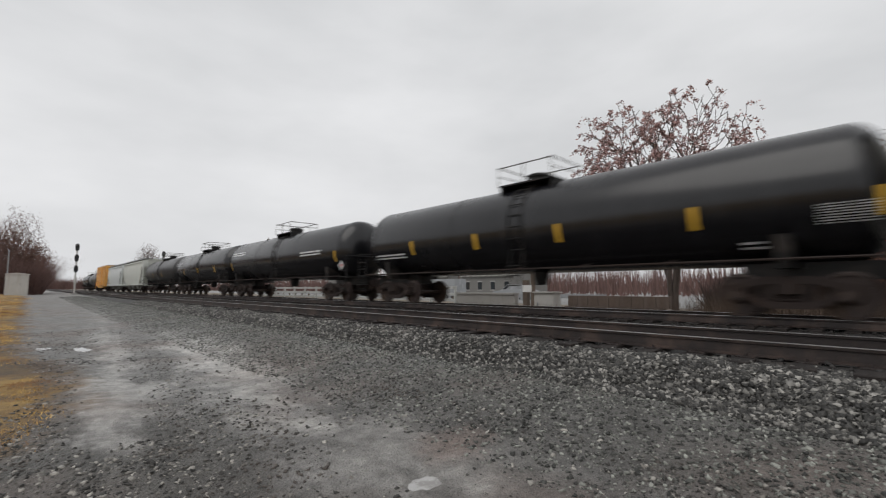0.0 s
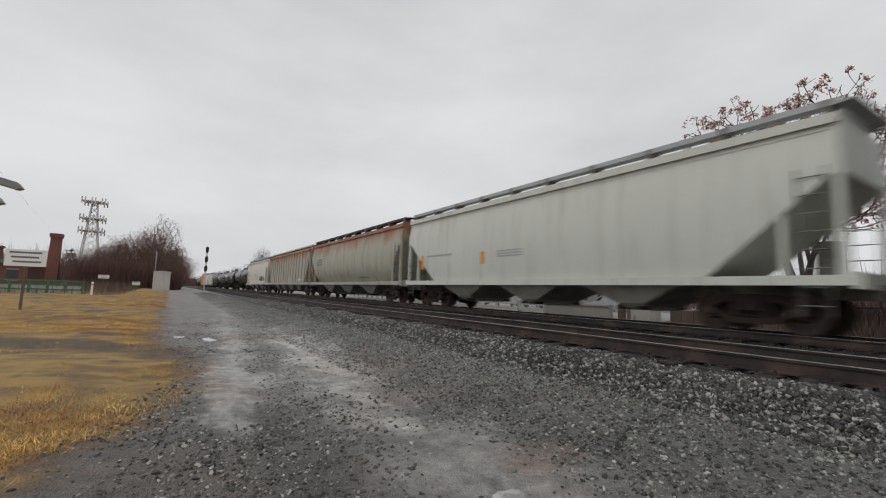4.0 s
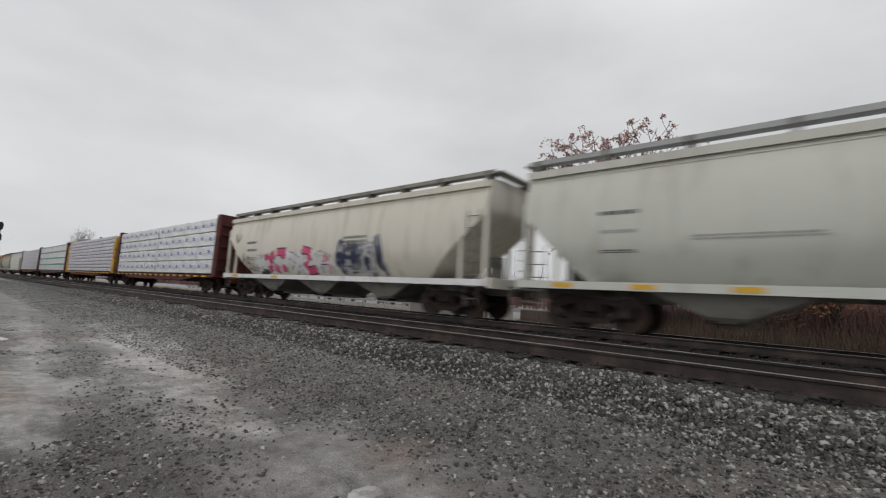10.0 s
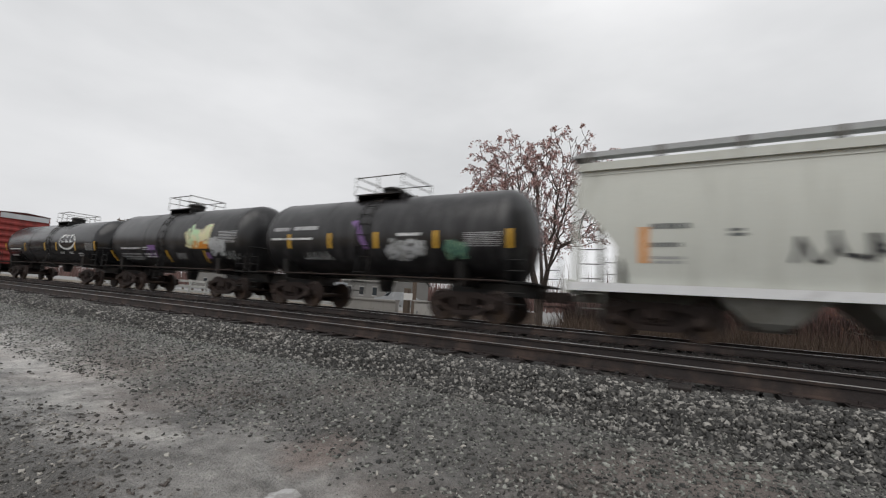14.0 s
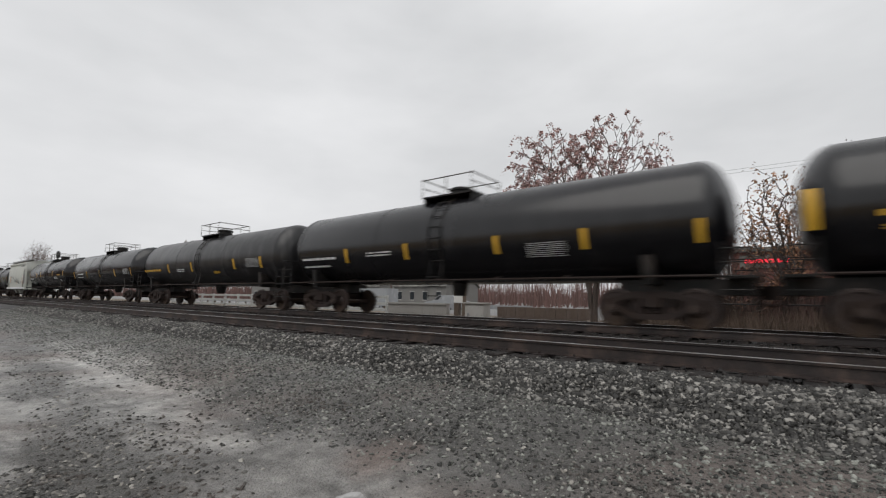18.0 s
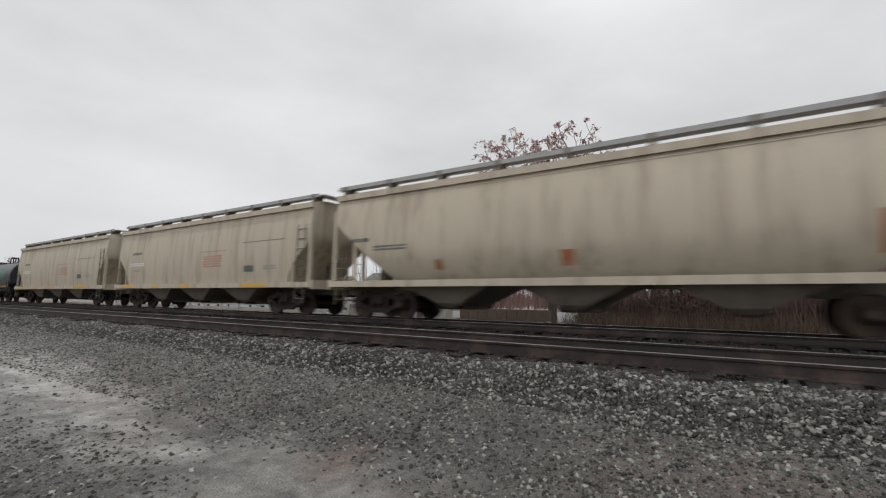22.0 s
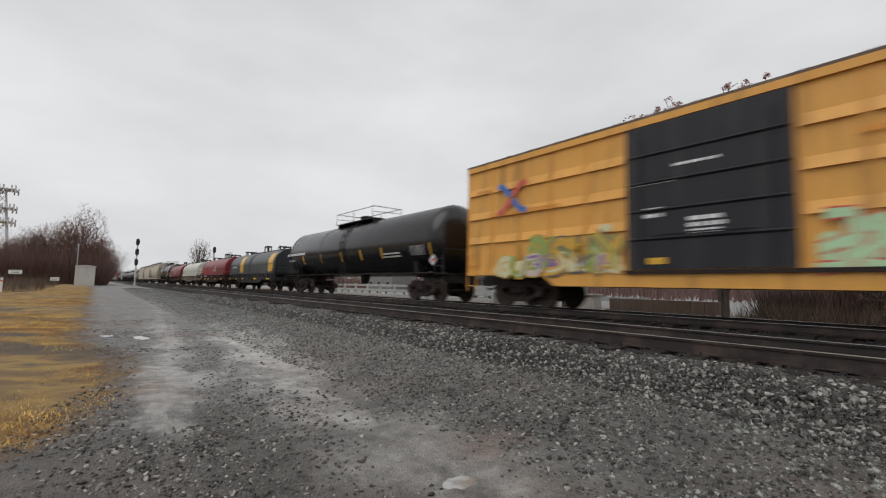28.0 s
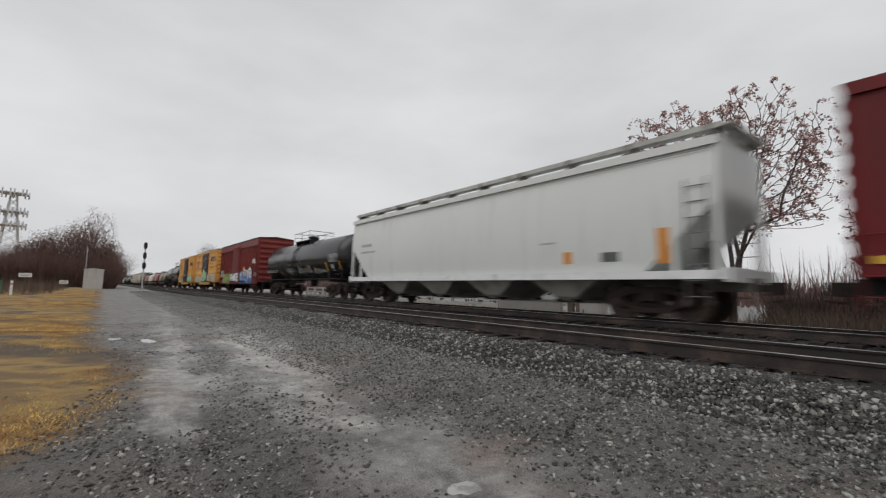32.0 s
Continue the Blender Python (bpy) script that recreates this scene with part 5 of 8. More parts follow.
# ---- the cars in their order, from the leading end; the fronts are where they stand at the start ----
tank_car(154.0, 15.6, "black tank car with a weathered shell, far up the train", 301)
tank_car(136.5, 15.6, "black tank car with a dusty shell, far up the train", 302, paint="tank_dusty")
boxcar(119.0, 15.1, "amber boxcar with a dark door, far up the train", 303, paint="yellowbox", door_paint="yellowbox", panels=True, height=5.1)
hopper_car(101.5, 16.2, "pale grey covered hopper with three bays", 304, paint="greywhite")
hopper_car(83.8, 16.2, "grey-green covered hopper with worn paint", 305, paint="greygreen")
tank_car(66.5, 15.6, "black tank car with a grey dusty crown", 306, paint="tank_dusty", strips=(0.3, 0.6))
tank_car(50.5, 15.6, "black tank car with small white markings", 307, strips=(0.2, 0.5, 0.8), blocks=((0.03, 0.14, 0.1, 0.45, 3),))
tank_car(34.6, 16.6, "glossy black tank car with rows of white marking at its end", 308, strips=(0.05, 0.94), blocks=((0.05, 0.2, 0.25, 0.55, 2), (0.72, 0.86, -0.3, 0.0, 2)), placard=True)
tank_car(16.4, 16.6, "long black tank car with yellow strips and grey marking panel", 309, r=1.44, strips=(0.20, 0.40, 0.59, 0.80, 0.985), blocks=((0.05, 0.17, -0.82, -0.58, 2), (0.85, 0.88, -1.2, -1.0, 2), (0.93, 0.98, -0.8, -0.4, 4)))
hopper_car(-0.6, 17.1, "off-white covered hopper with a black sprayed tag and yellow sill strips", 310, paint="cream", height=4.76, knee=2.95, cut=1.75, marks=((0.06, 0.14, 2.75, 2.95, 1, "dark_mark"), (0.06, 0.18, 2.35, 2.55, 1, "dark_mark"), (0.44, 0.54, 2.2, 2.55, 4, "grey_mark")),
           yellow=((0.04, 0.10), (0.33, 0.37), (0.58, 0.64), (0.87, 0.97)), scrawls=((0.66, 0.78, 1.55, 2.3, "black_spray"), (0.75, 0.88, 1.5, 2.25, "black_spray"), (0.67, 0.87, 1.6, 2.1, "dark_mark")))
hopper_car(-19.1, 18.8, "ribbed grey hopper with orange rust along its roof edge", 311, paint="rust_h2", ribs=True, bulge=0.0, under="grey_dirty", height=4.75, bays=4, walk_mat="roof_grey", seams=0, knee=3.25, cut=1.75,
           marks=((0.05, 0.13, 2.0, 2.5, 3, "grey_mark"),), yellow=((0.03, 0.06), (0.27, 0.31), (0.5, 0.55), (0.86, 0.905)), patches=((0.80, 0.84, 1.42, 1.62, "white"), (0.868, 0.888, 1.45, 1.72, "worn_white"), (0.72, 0.77, 1.42, 1.68, "grey_mark")))
hopper_car(-38.4, 18.0, "round-sided grey hopper washed with red-brown rust", 312, paint="rust_h3", bulge=0.16, knee=3.5, cut=1.6, height=4.85, seams=0, walk_mat="black",
           marks=((0.10, 0.18, 2.6, 3.2, 3, "dark_mark"), (0.62, 0.72, 1.45, 1.6, 1, "dark_mark")), patches=((0.015, 0.03, 1.4, 2.4, "orange"),))
hopper_car(-57.1, 18.0, "pale green-grey covered hopper with faded markings", 313, paint="greygreen", height=4.8,
           marks=((0.12, 0.24, 2.35, 2.5, 1, "grey_mark"), (0.42, 0.5, 2.1, 2.4, 3, "grey_mark")), patches=((0.085, 0.10, 1.8, 2.5, "orange"), (0.36, 0.375, 1.9, 2.4, "orange")))
centerbeam(-76.2, 21.9, "brown centerbeam flatcar carrying pale lilac wrapped lumber", 314, layers=5, wrap="wrap_lilac", logo="lilac_print", sill_marks="stripe", split=8)
centerbeam(-98.6, 22.6, "brown centerbeam flatcar carrying white and green wrapped lumber", 315, layers=4, wrap="wrap", band="green_print", sill_marks="grey_mark", split=5)
centerbeam(-122.0, 22.5, "brown centerbeam flatcar with yellow bulkheads carrying thin lilac-white bundles", 316, paint="brown", end_paint="yellow_end", layers=10, wrap="wrap_lilac", sill_marks="stripe", split=6, arched=True)
centerbeam(-145.4, 22.2, "brown centerbeam flatcar carrying white bundles printed in blue", 317, layers=4, wrap="wrap", logo="blue_print", sill_marks="stripe", gap_at=4, split=8)
hopper_car(-168.9, 18.2, "cream covered hopper with pink and black graffiti", 318, paint="cream", bulge=0.16, height=4.70, sill="white", walk_mat="bay_grey",
           marks=((0.135, 0.19, 2.8, 3.0, 1, "dark_mark"), (0.14, 0.195, 2.4, 2.6, 1, "dark_mark"), (0.145, 0.19, 1.95, 2.15, 2, "grey_mark"), (0.60, 0.68, 2.2, 2.9, 4, "dark_mark")), yellow=((0.06, 0.10), (0.30, 0.33)),
           tags=((0.19, 0.55, 1.25, 2.45, ("white", "pink", "white", "pink", "black_spray"), 1), (0.58, 0.73, 1.25, 2.7, ("navy", "silver", "silver", "navy", "silver"), 2)), scrawls=((0.05, 0.085, 2.9, 3.55, "dark_mark"), (0.105, 0.155, 1.75, 2.35, "dark_mark"), (0.125, 0.19, 1.35, 1.85, "black_spray")))
hopper_car(-188.1, 18.2, "grey-green round-sided hopper with a dark blue graffiti tag", 319, paint="greygreen", bulge=0.18, height=4.70, knee=3.0, cut=1.7,
           marks=((0.125, 0.178, 2.88, 3.04, 1, "dark_mark"), (0.13, 0.175, 2.42, 2.56, 1, "grey_mark"), (0.128, 0.173, 1.95, 2.05, 2, "dark_mark"), (0.24, 0.365, 2.2, 2.34, 2, "grey_mark"), (0.76, 0.84, 2.2, 2.6, 3, "dark_mark")), yellow=((0.06, 0.09), (0.17, 0.20), (0.28, 0.31)),
           tags=((0.54, 0.76, 1.2, 2.65, ("navy", "navy", "navy", "navy", "silver"), 1),), patches=((0.44, 0.50, 2.35, 2.85, "cream_spray"), (0.45, 0.49, 2.95, 3.05, "orange")))
boxcar(-207.4, 17.9, "red oxide boxcar covered low down in coloured graffiti", 320, paint="brick_red", height=5.17, end_band="silver", door=(0.38, 0.66), roof="maroon",
       marks=((0.04, 0.11, 2.35, 2.75, 2, "white"), (0.44, 0.49, 3.9, 4.05, 2, "white"), (0.52, 0.57, 2.3, 2.8, 3, "white"), (0.60, 0.64, 1.9, 2.6, 3, "white")),
       patches=((0.42, 0.47, 3.1, 3.35, "white"),), discs=((0.91, 3.9, 0.33, "cream_spray"),), strips=(0.05, 0.27, 0.43, 0.6, 0.8),
       tags=((0.10, 0.21, 1.0, 1.55, ("orange", "stripe", "orange"), 2, 2), (0.20, 0.41, 0.95, 2.0, ("grey_mark", "white", "white", "silver", "dark_mark"), 1, "SKE"), (0.36, 0.58, 1.5, 2.2, ("coil_grey", "coil_grey", "coil_grey", "grey_mark"), 4, 4), (0.62, 0.94, 1.0, 2.4, ("silver", "cream_spray", "stripe", "silver", "grey_mark"), 3, 6)))
tank_car(-227.3, 15.7, "black tank car with a large white oval emblem", 321, r=1.42, strips=(0.025, 0.27, 0.50, 0.62, 0.80, 0.97), strip_z=-0.36, dome=0.535, deck=0.85, blocks=((0.08, 0.22, -0.57, -0.41, 1), (0.075, 0.16, -0.98, -0.86, 2), (0.89, 0.96, -0.62, -0.18, 5), (0.82, 0.86, -0.95, -0.72, 2), (0.65, 0.69, -0.82, -0.68, 2), (0.74, 0.78, -0.82, -0.68, 2)), logo=True)
tank_car(-244.3, 12.1, "short black tank car with cream and purple graffiti", 322, r=1.50, paint="tank_dusty", dome=0.47, deck=0.95, strips=(0.035, 0.50, 0.755), strip_z=-0.88, blocks=((0.127, 0.294, -0.58, -0.40, 1), (0.117, 0.29, -1.08, -0.72, 3), (0.318, 0.362, -0.60, -0.42, 2), (0.32, 0.415, -0.95, -0.72, 2), (0.568, 0.632, -1.0, -0.72, 4), (0.852, 0.955, -0.30, 0.22, 4)), tags=((0.66, 0.80, -0.42, 0.55, ("cream_spray", "mint", "cream_spray", "pale_spray"), 1), (0.80, 0.88, -0.85, -0.05, ("grey_mark", "silver", "silver", "grey_mark"), 5)), plates=((0.69, 0.787, -0.54, -0.20, "orange"), (0.358, 0.415, -0.60, -0.36, "purple"), (0.765, 0.79, -0.95, -0.7, "purple")), scrawls=((0.635, 0.70, -0.55, 0.40, "cream_spray"), (0.65, 0.72, -0.50, 0.30, "cream_spray"), (0.17, 0.30, -1.12, -0.80, "grey_mark"), (0.35, 0.42, -1.0, -0.45, "purple"), (0.87, 0.96, -1.0, -0.55, "grey_mark")))
tank_car(-257.2, 10.9, "short black tank car with white and green graffiti", 323, r=1.46, paint="tank_dusty", plates=((0.09, 0.165, 0.10, 0.24, "worn_white"), (0.19, 0.30, 0.12, 0.26, "worn_white")), strips=(0.17, 0.36, 0.55, 0.76, 0.975), strip_z=-0.28, blocks=((0.08, 0.28, -0.26, -0.10, 1), (0.63, 0.71, -0.2, 0.0, 1), (0.85, 0.95, -0.5, -0.08, 4)), tags=((0.59, 0.72, -0.9, -0.28, ("purple", "silver", "grey_mark", "silver"), 3), (0.79, 0.85, -0.85, -0.3, ("teal", "teal", "mint"), 4)), scrawls=((0.24, 0.36, -1.0, -0.6, "grey_mark"), (0.47, 0.51, -0.55, 0.78, "purple")))
hopper_car(-269.4, 10.5, "short cream covered hopper with a dark company mark", 324, paint="greygreen", sill="white", bays=2, height=4.55, round_cut=True, knee=3.2, cut=1.2,
           marks=((0.178, 0.25, 2.46, 2.66, 1, "dark_mark"), (0.178, 0.235, 2.06, 2.22, 1, "dark_mark"), (0.18, 0.24, 1.7, 1.9, 2, "grey_mark"), (0.32, 0.35, 2.3, 2.5, 2, "dark_mark"), (0.74, 0.8, 1.75, 2.0, 3, "grey_mark"), (0.70, 0.86, 3.65, 3.95, 1, "dark_mark")),
           tags=((0.86, 0.97, 1.6, 2.7, ("greywhite", "white", "white", "white", "pink"), 1),), scrawls=((0.41, 0.55, 1.72, 2.42, "black_spray"), (0.52, 0.66, 1.75, 2.35, "black_spray")), patches=((0.155, 0.172, 1.72, 2.55, "orange"), (0.85, 0.875, 1.6, 2.55, "orange"), (0.56, 0.575, 1.65, 2.05, "orange"), (0.64, 0.69, 1.65, 1.9, "dark_mark")))
tank_car(-281.6, 16.0, "black tank car with yellow strips and a grey marking panel", 325, r=1.47, strips=(0.045, 0.24, 0.37, 0.475, 0.68, 0.93), strip_z=-0.12, blocks=((0.03, 0.16, -0.6, -0.4, 2), (0.84, 0.87, -0.92, -0.7, 2), (0.71, 0.79, -0.62, -0.42, 2)), yellow=((0.79, 0.86, -0.36, -0.18, 1),))
tank_car(-299.6, 15.4, "black tank car with broad white marking lines", 326, r=1.44, strips=(0.04, 0.28, 0.5, 0.73, 0.95), blocks=((0.11, 0.22, -0.45, -0.3, 1), (0.11, 0.20, -0.7, -0.6, 1), (0.85, 0.92, -0.6, -0.2, 4)))
tank_car(-316.4, 16.5, "black tank car with yellow lettering and a dusty crown", 327, r=1.44, paint="tank_dusty", strips=(0.26, 0.45, 0.74, 0.89), blocks=((0.81, 0.88, -0.65, -0.22, 4), (0.33, 0.39, -0.7, -0.5, 2)), yellow=((0.03, 0.19, -0.6, -0.4, 1), (0.60, 0.64, -0.9, -0.7, 1)))
tank_car(-333.5, 16.0, "black tank car with white marking at its leading end", 328, r=1.47, strips=(0.23, 0.42, 0.64, 0.80, 0.96), blocks=((0.06, 0.19, -0.58, -0.4, 1), (0.06, 0.16, -0.85, -0.72, 1), (0.30, 0.38, -0.55, -0.36, 2), (0.70, 0.77, -0.85, -0.45, 4)))
tank_car(-350.5, 14.5, "black tank car with orange lettering and a white plate", 329, r=1.43, dome=0.52, deck=1.6, cap=1.0, strips=(0.23, 0.37, 0.56, 0.71), strip_z=-0.20, blocks=((0.83, 0.86, -0.75, -0.55, 2),), yellow=((0.08, 0.23, -0.45, -0.27, 1), (0.085, 0.19, -0.66, -0.56, 2)), plates=((0.008, 0.022, -0.6, 0.2, "stripe"), (0.837, 0.922, -0.44, -0.17, "white"), (0.928, 0.944, -0.60, 0.32, "stripe"),))
coil_car(-367.0, 12.8, "dark green coil car with white and orange graffiti on its hood", 330, hood="coil_dark", frame_paint="black",
         tags=((0.02, 0.36, 1.55, 2.75, ("maroon", "silver", "silver", "silver", "maroon"), 1, 7), (0.56, 0.84, 1.8, 2.7, ("coil_dark", "teal", "teal", "coil_dark"), 3, 5), (0.40, 0.60, 2.45, 2.95, ("orange", "orange", "orange", "coil_dark"), 5, 4)), patches=((0.34, 0.36, 2.2, 2.9, "orange"), (0.37, 0.42, 2.05, 2.2, "orange")), rail="ochre")
for k, (f, ln) in enumerate(((-381.3, 16.4), (-399.2, 16.2))):
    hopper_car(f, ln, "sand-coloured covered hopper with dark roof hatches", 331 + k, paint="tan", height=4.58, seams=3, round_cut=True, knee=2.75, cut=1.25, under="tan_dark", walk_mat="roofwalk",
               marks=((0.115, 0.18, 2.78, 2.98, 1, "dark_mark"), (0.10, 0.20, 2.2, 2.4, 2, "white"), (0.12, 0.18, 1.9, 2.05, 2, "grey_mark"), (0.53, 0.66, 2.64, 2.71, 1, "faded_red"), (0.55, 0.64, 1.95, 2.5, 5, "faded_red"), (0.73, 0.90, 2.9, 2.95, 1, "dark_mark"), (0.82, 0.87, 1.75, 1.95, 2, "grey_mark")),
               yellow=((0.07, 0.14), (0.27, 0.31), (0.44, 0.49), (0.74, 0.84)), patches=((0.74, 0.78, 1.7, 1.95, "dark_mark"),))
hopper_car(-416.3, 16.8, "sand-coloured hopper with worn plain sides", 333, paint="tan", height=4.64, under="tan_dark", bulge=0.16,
           marks=((0.06, 0.11, 2.5, 2.7, 1, "dark_mark"), (0.12, 0.2, 2.2, 2.4, 2, "dark_mark")), patches=((0.84, 0.855, 1.6, 2.4, "rust"), (0.26, 0.275, 1.55, 1.85, "rust"), (0.49, 0.51, 1.55, 1.95, "rust")))
tank_car(-435.3, 14.9, "black tank car with yellow lettering and a white plate", 334, r=1.38, deck=1.6, dome=0.43, strips=(0.165, 0.327, 0.541, 0.677, 0.817, 0.94), yellow=((0.005, 0.15, -0.52, -0.34, 1), (0.02, 0.13, -0.72, -0.6, 2), (0.21, 0.235, -0.56, -0.42, 1)), plates=((0.537, 0.618, -0.99, -0.82, "white"), (0.712, 0.768, -0.78, -0.52, "stripe"), (0.774, 0.805, -0.94, -0.70, "grey_mark"), (0.272, 0.30, -0.56, -0.49, "grey_mark")), blocks=((0.85, 0.91, -0.65, -0.25, 4),), placard=True)
coil_car(-451.1, 13.3, "faded red coil car with a white company mark", 335, frame_paint="frame_dark", marks=((0.08, 0.18, 1.56, 1.72, 1, "white"), (0.36, 0.40, 1.9, 2.1, 1, "white")), patches=((0.20, 0.29, 2.0, 2.6, "coil_fresh"),), wordmark=True)
coil_car(-466.0, 13.0, "grey-green coil car with a patched hood", 336, hood="coil_grey", frame_paint="frame_tan", patches=((0.05, 0.14, 1.7, 2.2, "grey_mark"),), marks=((0.25, 0.32, 1.5, 1.6, 1, "white"),))
coil_car(-481.5, 13.2, "faded red coil car with fresh red paint patches", 337, frame_paint="frame_dark", marks=((0.115, 0.26, 1.27, 1.40, 1, "white"), (0.49, 0.53, 1.70, 1.78, 1, "white"), (0.46, 0.51, 1.24, 1.32, 1, "white")), patches=((0.01, 0.05, 1.66, 1.78, "stripe"), (0.055, 0.235, 1.68, 2.2, "coil_fresh"), (0.325, 0.44, 1.68, 2.35, "coil_fresh")), wordmark=True)
coil_car(-496.3, 14.6, "dark blue coil car with yellow bands round its two hoods", 338, hood="coil_dark", frame_paint="black", bands=((0.28, 0.36), (0.86, 0.94)), hoods=2, marks=((0.1, 0.2, 2.0, 2.2, 1, "white"),))
tank_car(-513.5, 17.5, "clean black tank car with a white company mark and yellow strips", 339, r=1.54, deck=2.2, placard=True, strips=(0.17, 0.33, 0.49, 0.62, 0.74, 0.96), blocks=((0.01, 0.19, -0.16, 0.14, 1), (0.02, 0.08, -0.5, -0.36, 1), (0.75, 0.83, -0.7, -0.42, 2), (0.88, 0.94, -0.66, -0.24, 5)), plates=((0.89, 0.91, -1.36, -1.18, "white"),))
YB = dict(paint="yellowbox", height=5.14, door_paint="door_black", panels=True, roof="roof_brown")
boxcar(-532.7, 14.8, "amber boxcar with a black plug door and mint green graffiti", 340, **YB, door=(0.42, 0.655), logos=((0.15, 3.62, 0.78),),
       marks=((0.04, 0.08, 3.95, 4.1, 1, "orange"), (0.08, 0.28, 3.05, 3.2, 2, "orange"), (0.50, 0.57, 3.6, 3.7, 1, "white"), (0.43, 0.5, 3.25, 3.32, 1, "white"), (0.52, 0.57, 1.95, 2.4, 3, "white"), (0.45, 0.48, 2.4, 2.7, 2, "white"), (0.72, 0.86, 3.55, 3.7, 1, "orange")),
       tags=((0.11, 0.40, 1.0, 1.8, ("cream_spray", "lime", "cream_spray", "pale_spray", "purple", "yellow_end"), 1, 7), (0.20, 0.40, 1.1, 2.2, ("mint", "yellow_end", "lime", "cream_spray", "yellow_end"), 6, 4), (0.67, 0.82, 0.95, 2.15, ("mint", "mint", "mint", "red_mark"), 2, 4), (0.80, 0.96, 1.0, 2.1, ("sky_blue", "sky_blue", "mint", "purple"), 3, 4)),
       patches=((0.295, 0.335, 1.08, 1.5, "dark_mark"), (0.365, 0.39, 2.2, 2.4, "cream_spray"), (0.82, 0.85, 3.6, 4.1, "maroon"), (0.86, 0.89, 3.6, 4.1, "maroon"), (0.90, 0.94, 3.6, 4.1, "maroon")), strips=(0.47,))
boxcar(-549.8, 14.8, "amber boxcar with a black door, printed words and heavy graffiti", 341, **YB, door=(0.39, 0.645), logos=((0.14, 3.62, 0.82),),
       marks=((0.07, 0.11, 3.9, 4.1, 1, "orange"), (0.04, 0.26, 2.85, 3.1, 2, "orange"), (0.42, 0.47, 3.85, 4.05, 2, "white"), (0.50, 0.56, 4.1, 4.16, 1, "white"), (0.52, 0.57, 2.9, 3.05, 2, "white")),
       words=(("Railcar Pooling", 0.36, 0.735, 3.2, "rust"), ("Experts", 0.36, 0.79, 2.8, "rust")), patches=((0.76, 0.94, 3.68, 4.18, "door_black"), (0.775, 0.805, 3.76, 4.10, "white"), (0.82, 0.85, 3.76, 4.10, "white"), (0.87, 0.925, 3.81, 4.05, "white"), (0.945, 0.975, 1.35, 1.65, "stripe")),
       tags=((0.05, 0.38, 0.95, 1.85, ("pale_spray", "silver", "pale_spray", "silver", "yellow_end"), 1, 6), (0.40, 0.63, 1.15, 2.6, ("mint", "mint", "mint", "mint", "dark_mark"), 2, 4), (0.65, 0.97, 1.0, 2.2, ("pale_spray", "cream_spray", "pale_spray", "silver", "yellow_end", "faded_red"), 3, 7)))
boxcar(-567.0, 15.2, "red oxide boxcar with a louvred door and bright graffiti", 342, paint="oxide", height=5.08, door=(0.39, 0.585), louvre=True, roof="maroon",
       sill=0.87,
       tags=((0.125, 0.36, 0.90, 1.95, ("dark_mark", "lime", "lime", "lime", "dark_mark"), 1, 6), (0.395, 0.595, 1.06, 1.98, ("teal", "white", "white", "white", "dark_mark"), 2, "NUKE"), (0.615, 0.885, 1.35, 2.22, ("white", "white", "pink", "sky_blue", "white", "teal", "dark_mark"), 3, 6), (0.61, 0.90, 0.90, 1.72, ("blue", "blue", "blue", "blue", "navy"), 5, 7), (0.62, 0.80, 1.0, 1.35, ("sky_blue", "sky_blue", "blue"), 8, 5)),
       patches=((0.05, 0.085, 1.6, 2.3, "grey_mark"), (0.105, 0.14, 1.6, 2.3, "grey_mark"), (0.015, 0.028, 1.5, 1.8, "stripe"), (0.63, 0.66, 0.89, 0.99, "stripe"), (0.70, 0.72, 0.89, 0.97, "stripe"), (0.775, 0.82, 0.89, 1.02, "stripe")), chord=0.62, blots=((0.912, 2.94, 0.30, 0.17, "pale_spray"), (0.942, 2.88, 0.30, 0.19, "pale_spray"), (0.938, 2.85, 0.12, 0.10, "grey_mark"), (0.715, 2.3, 0.42, 0.16, "orange")), marks=((0.94, 0.99, 1.5, 1.9, 3, "silver"),), strips=(0.15, 0.36, 0.47, 0.62, 0.80))
tank_car(-584.2, 14.9, "black tank car with white sprayed scrawls along its side", 343, r=1.44, dome=0.46, deck=1.5, strips=(0.843, 0.972), strip_z=-0.66, blocks=((0.005, 0.19, -0.86, -0.66, 2), (0.875, 0.96, -0.42, 0.08, 4), (0.77, 0.82, -0.98, -0.84, 2)), yellow=((0.23, 0.255, -1.0, -0.84, 1), (0.575, 0.59, -0.85, -0.62, 1), (0.70, 0.72, -0.95, -0.62, 1)), scrawls=((0.33, 0.41, -1.05, -0.55, "silver"), (0.37, 0.46, -0.95, -0.5, "grey_mark"), (0.50, 0.575, -1.1, -0.5, "silver"), (0.51, 0.57, -1.0, -0.6, "grey_mark"), (0.60, 0.67, -1.1, -0.5, "silver"), (0.60, 0.66, -1.0, -0.55, "grey_mark"), (0.69, 0.77, -1.1, -0.65, "silver"), (0.73, 0.83, -1.05, -0.7, "grey_mark")), plates=((0.89, 0.915, -1.16, -0.88, "worn_white"), (0.888, 0.912, -0.80, -0.56, "worn_white")))
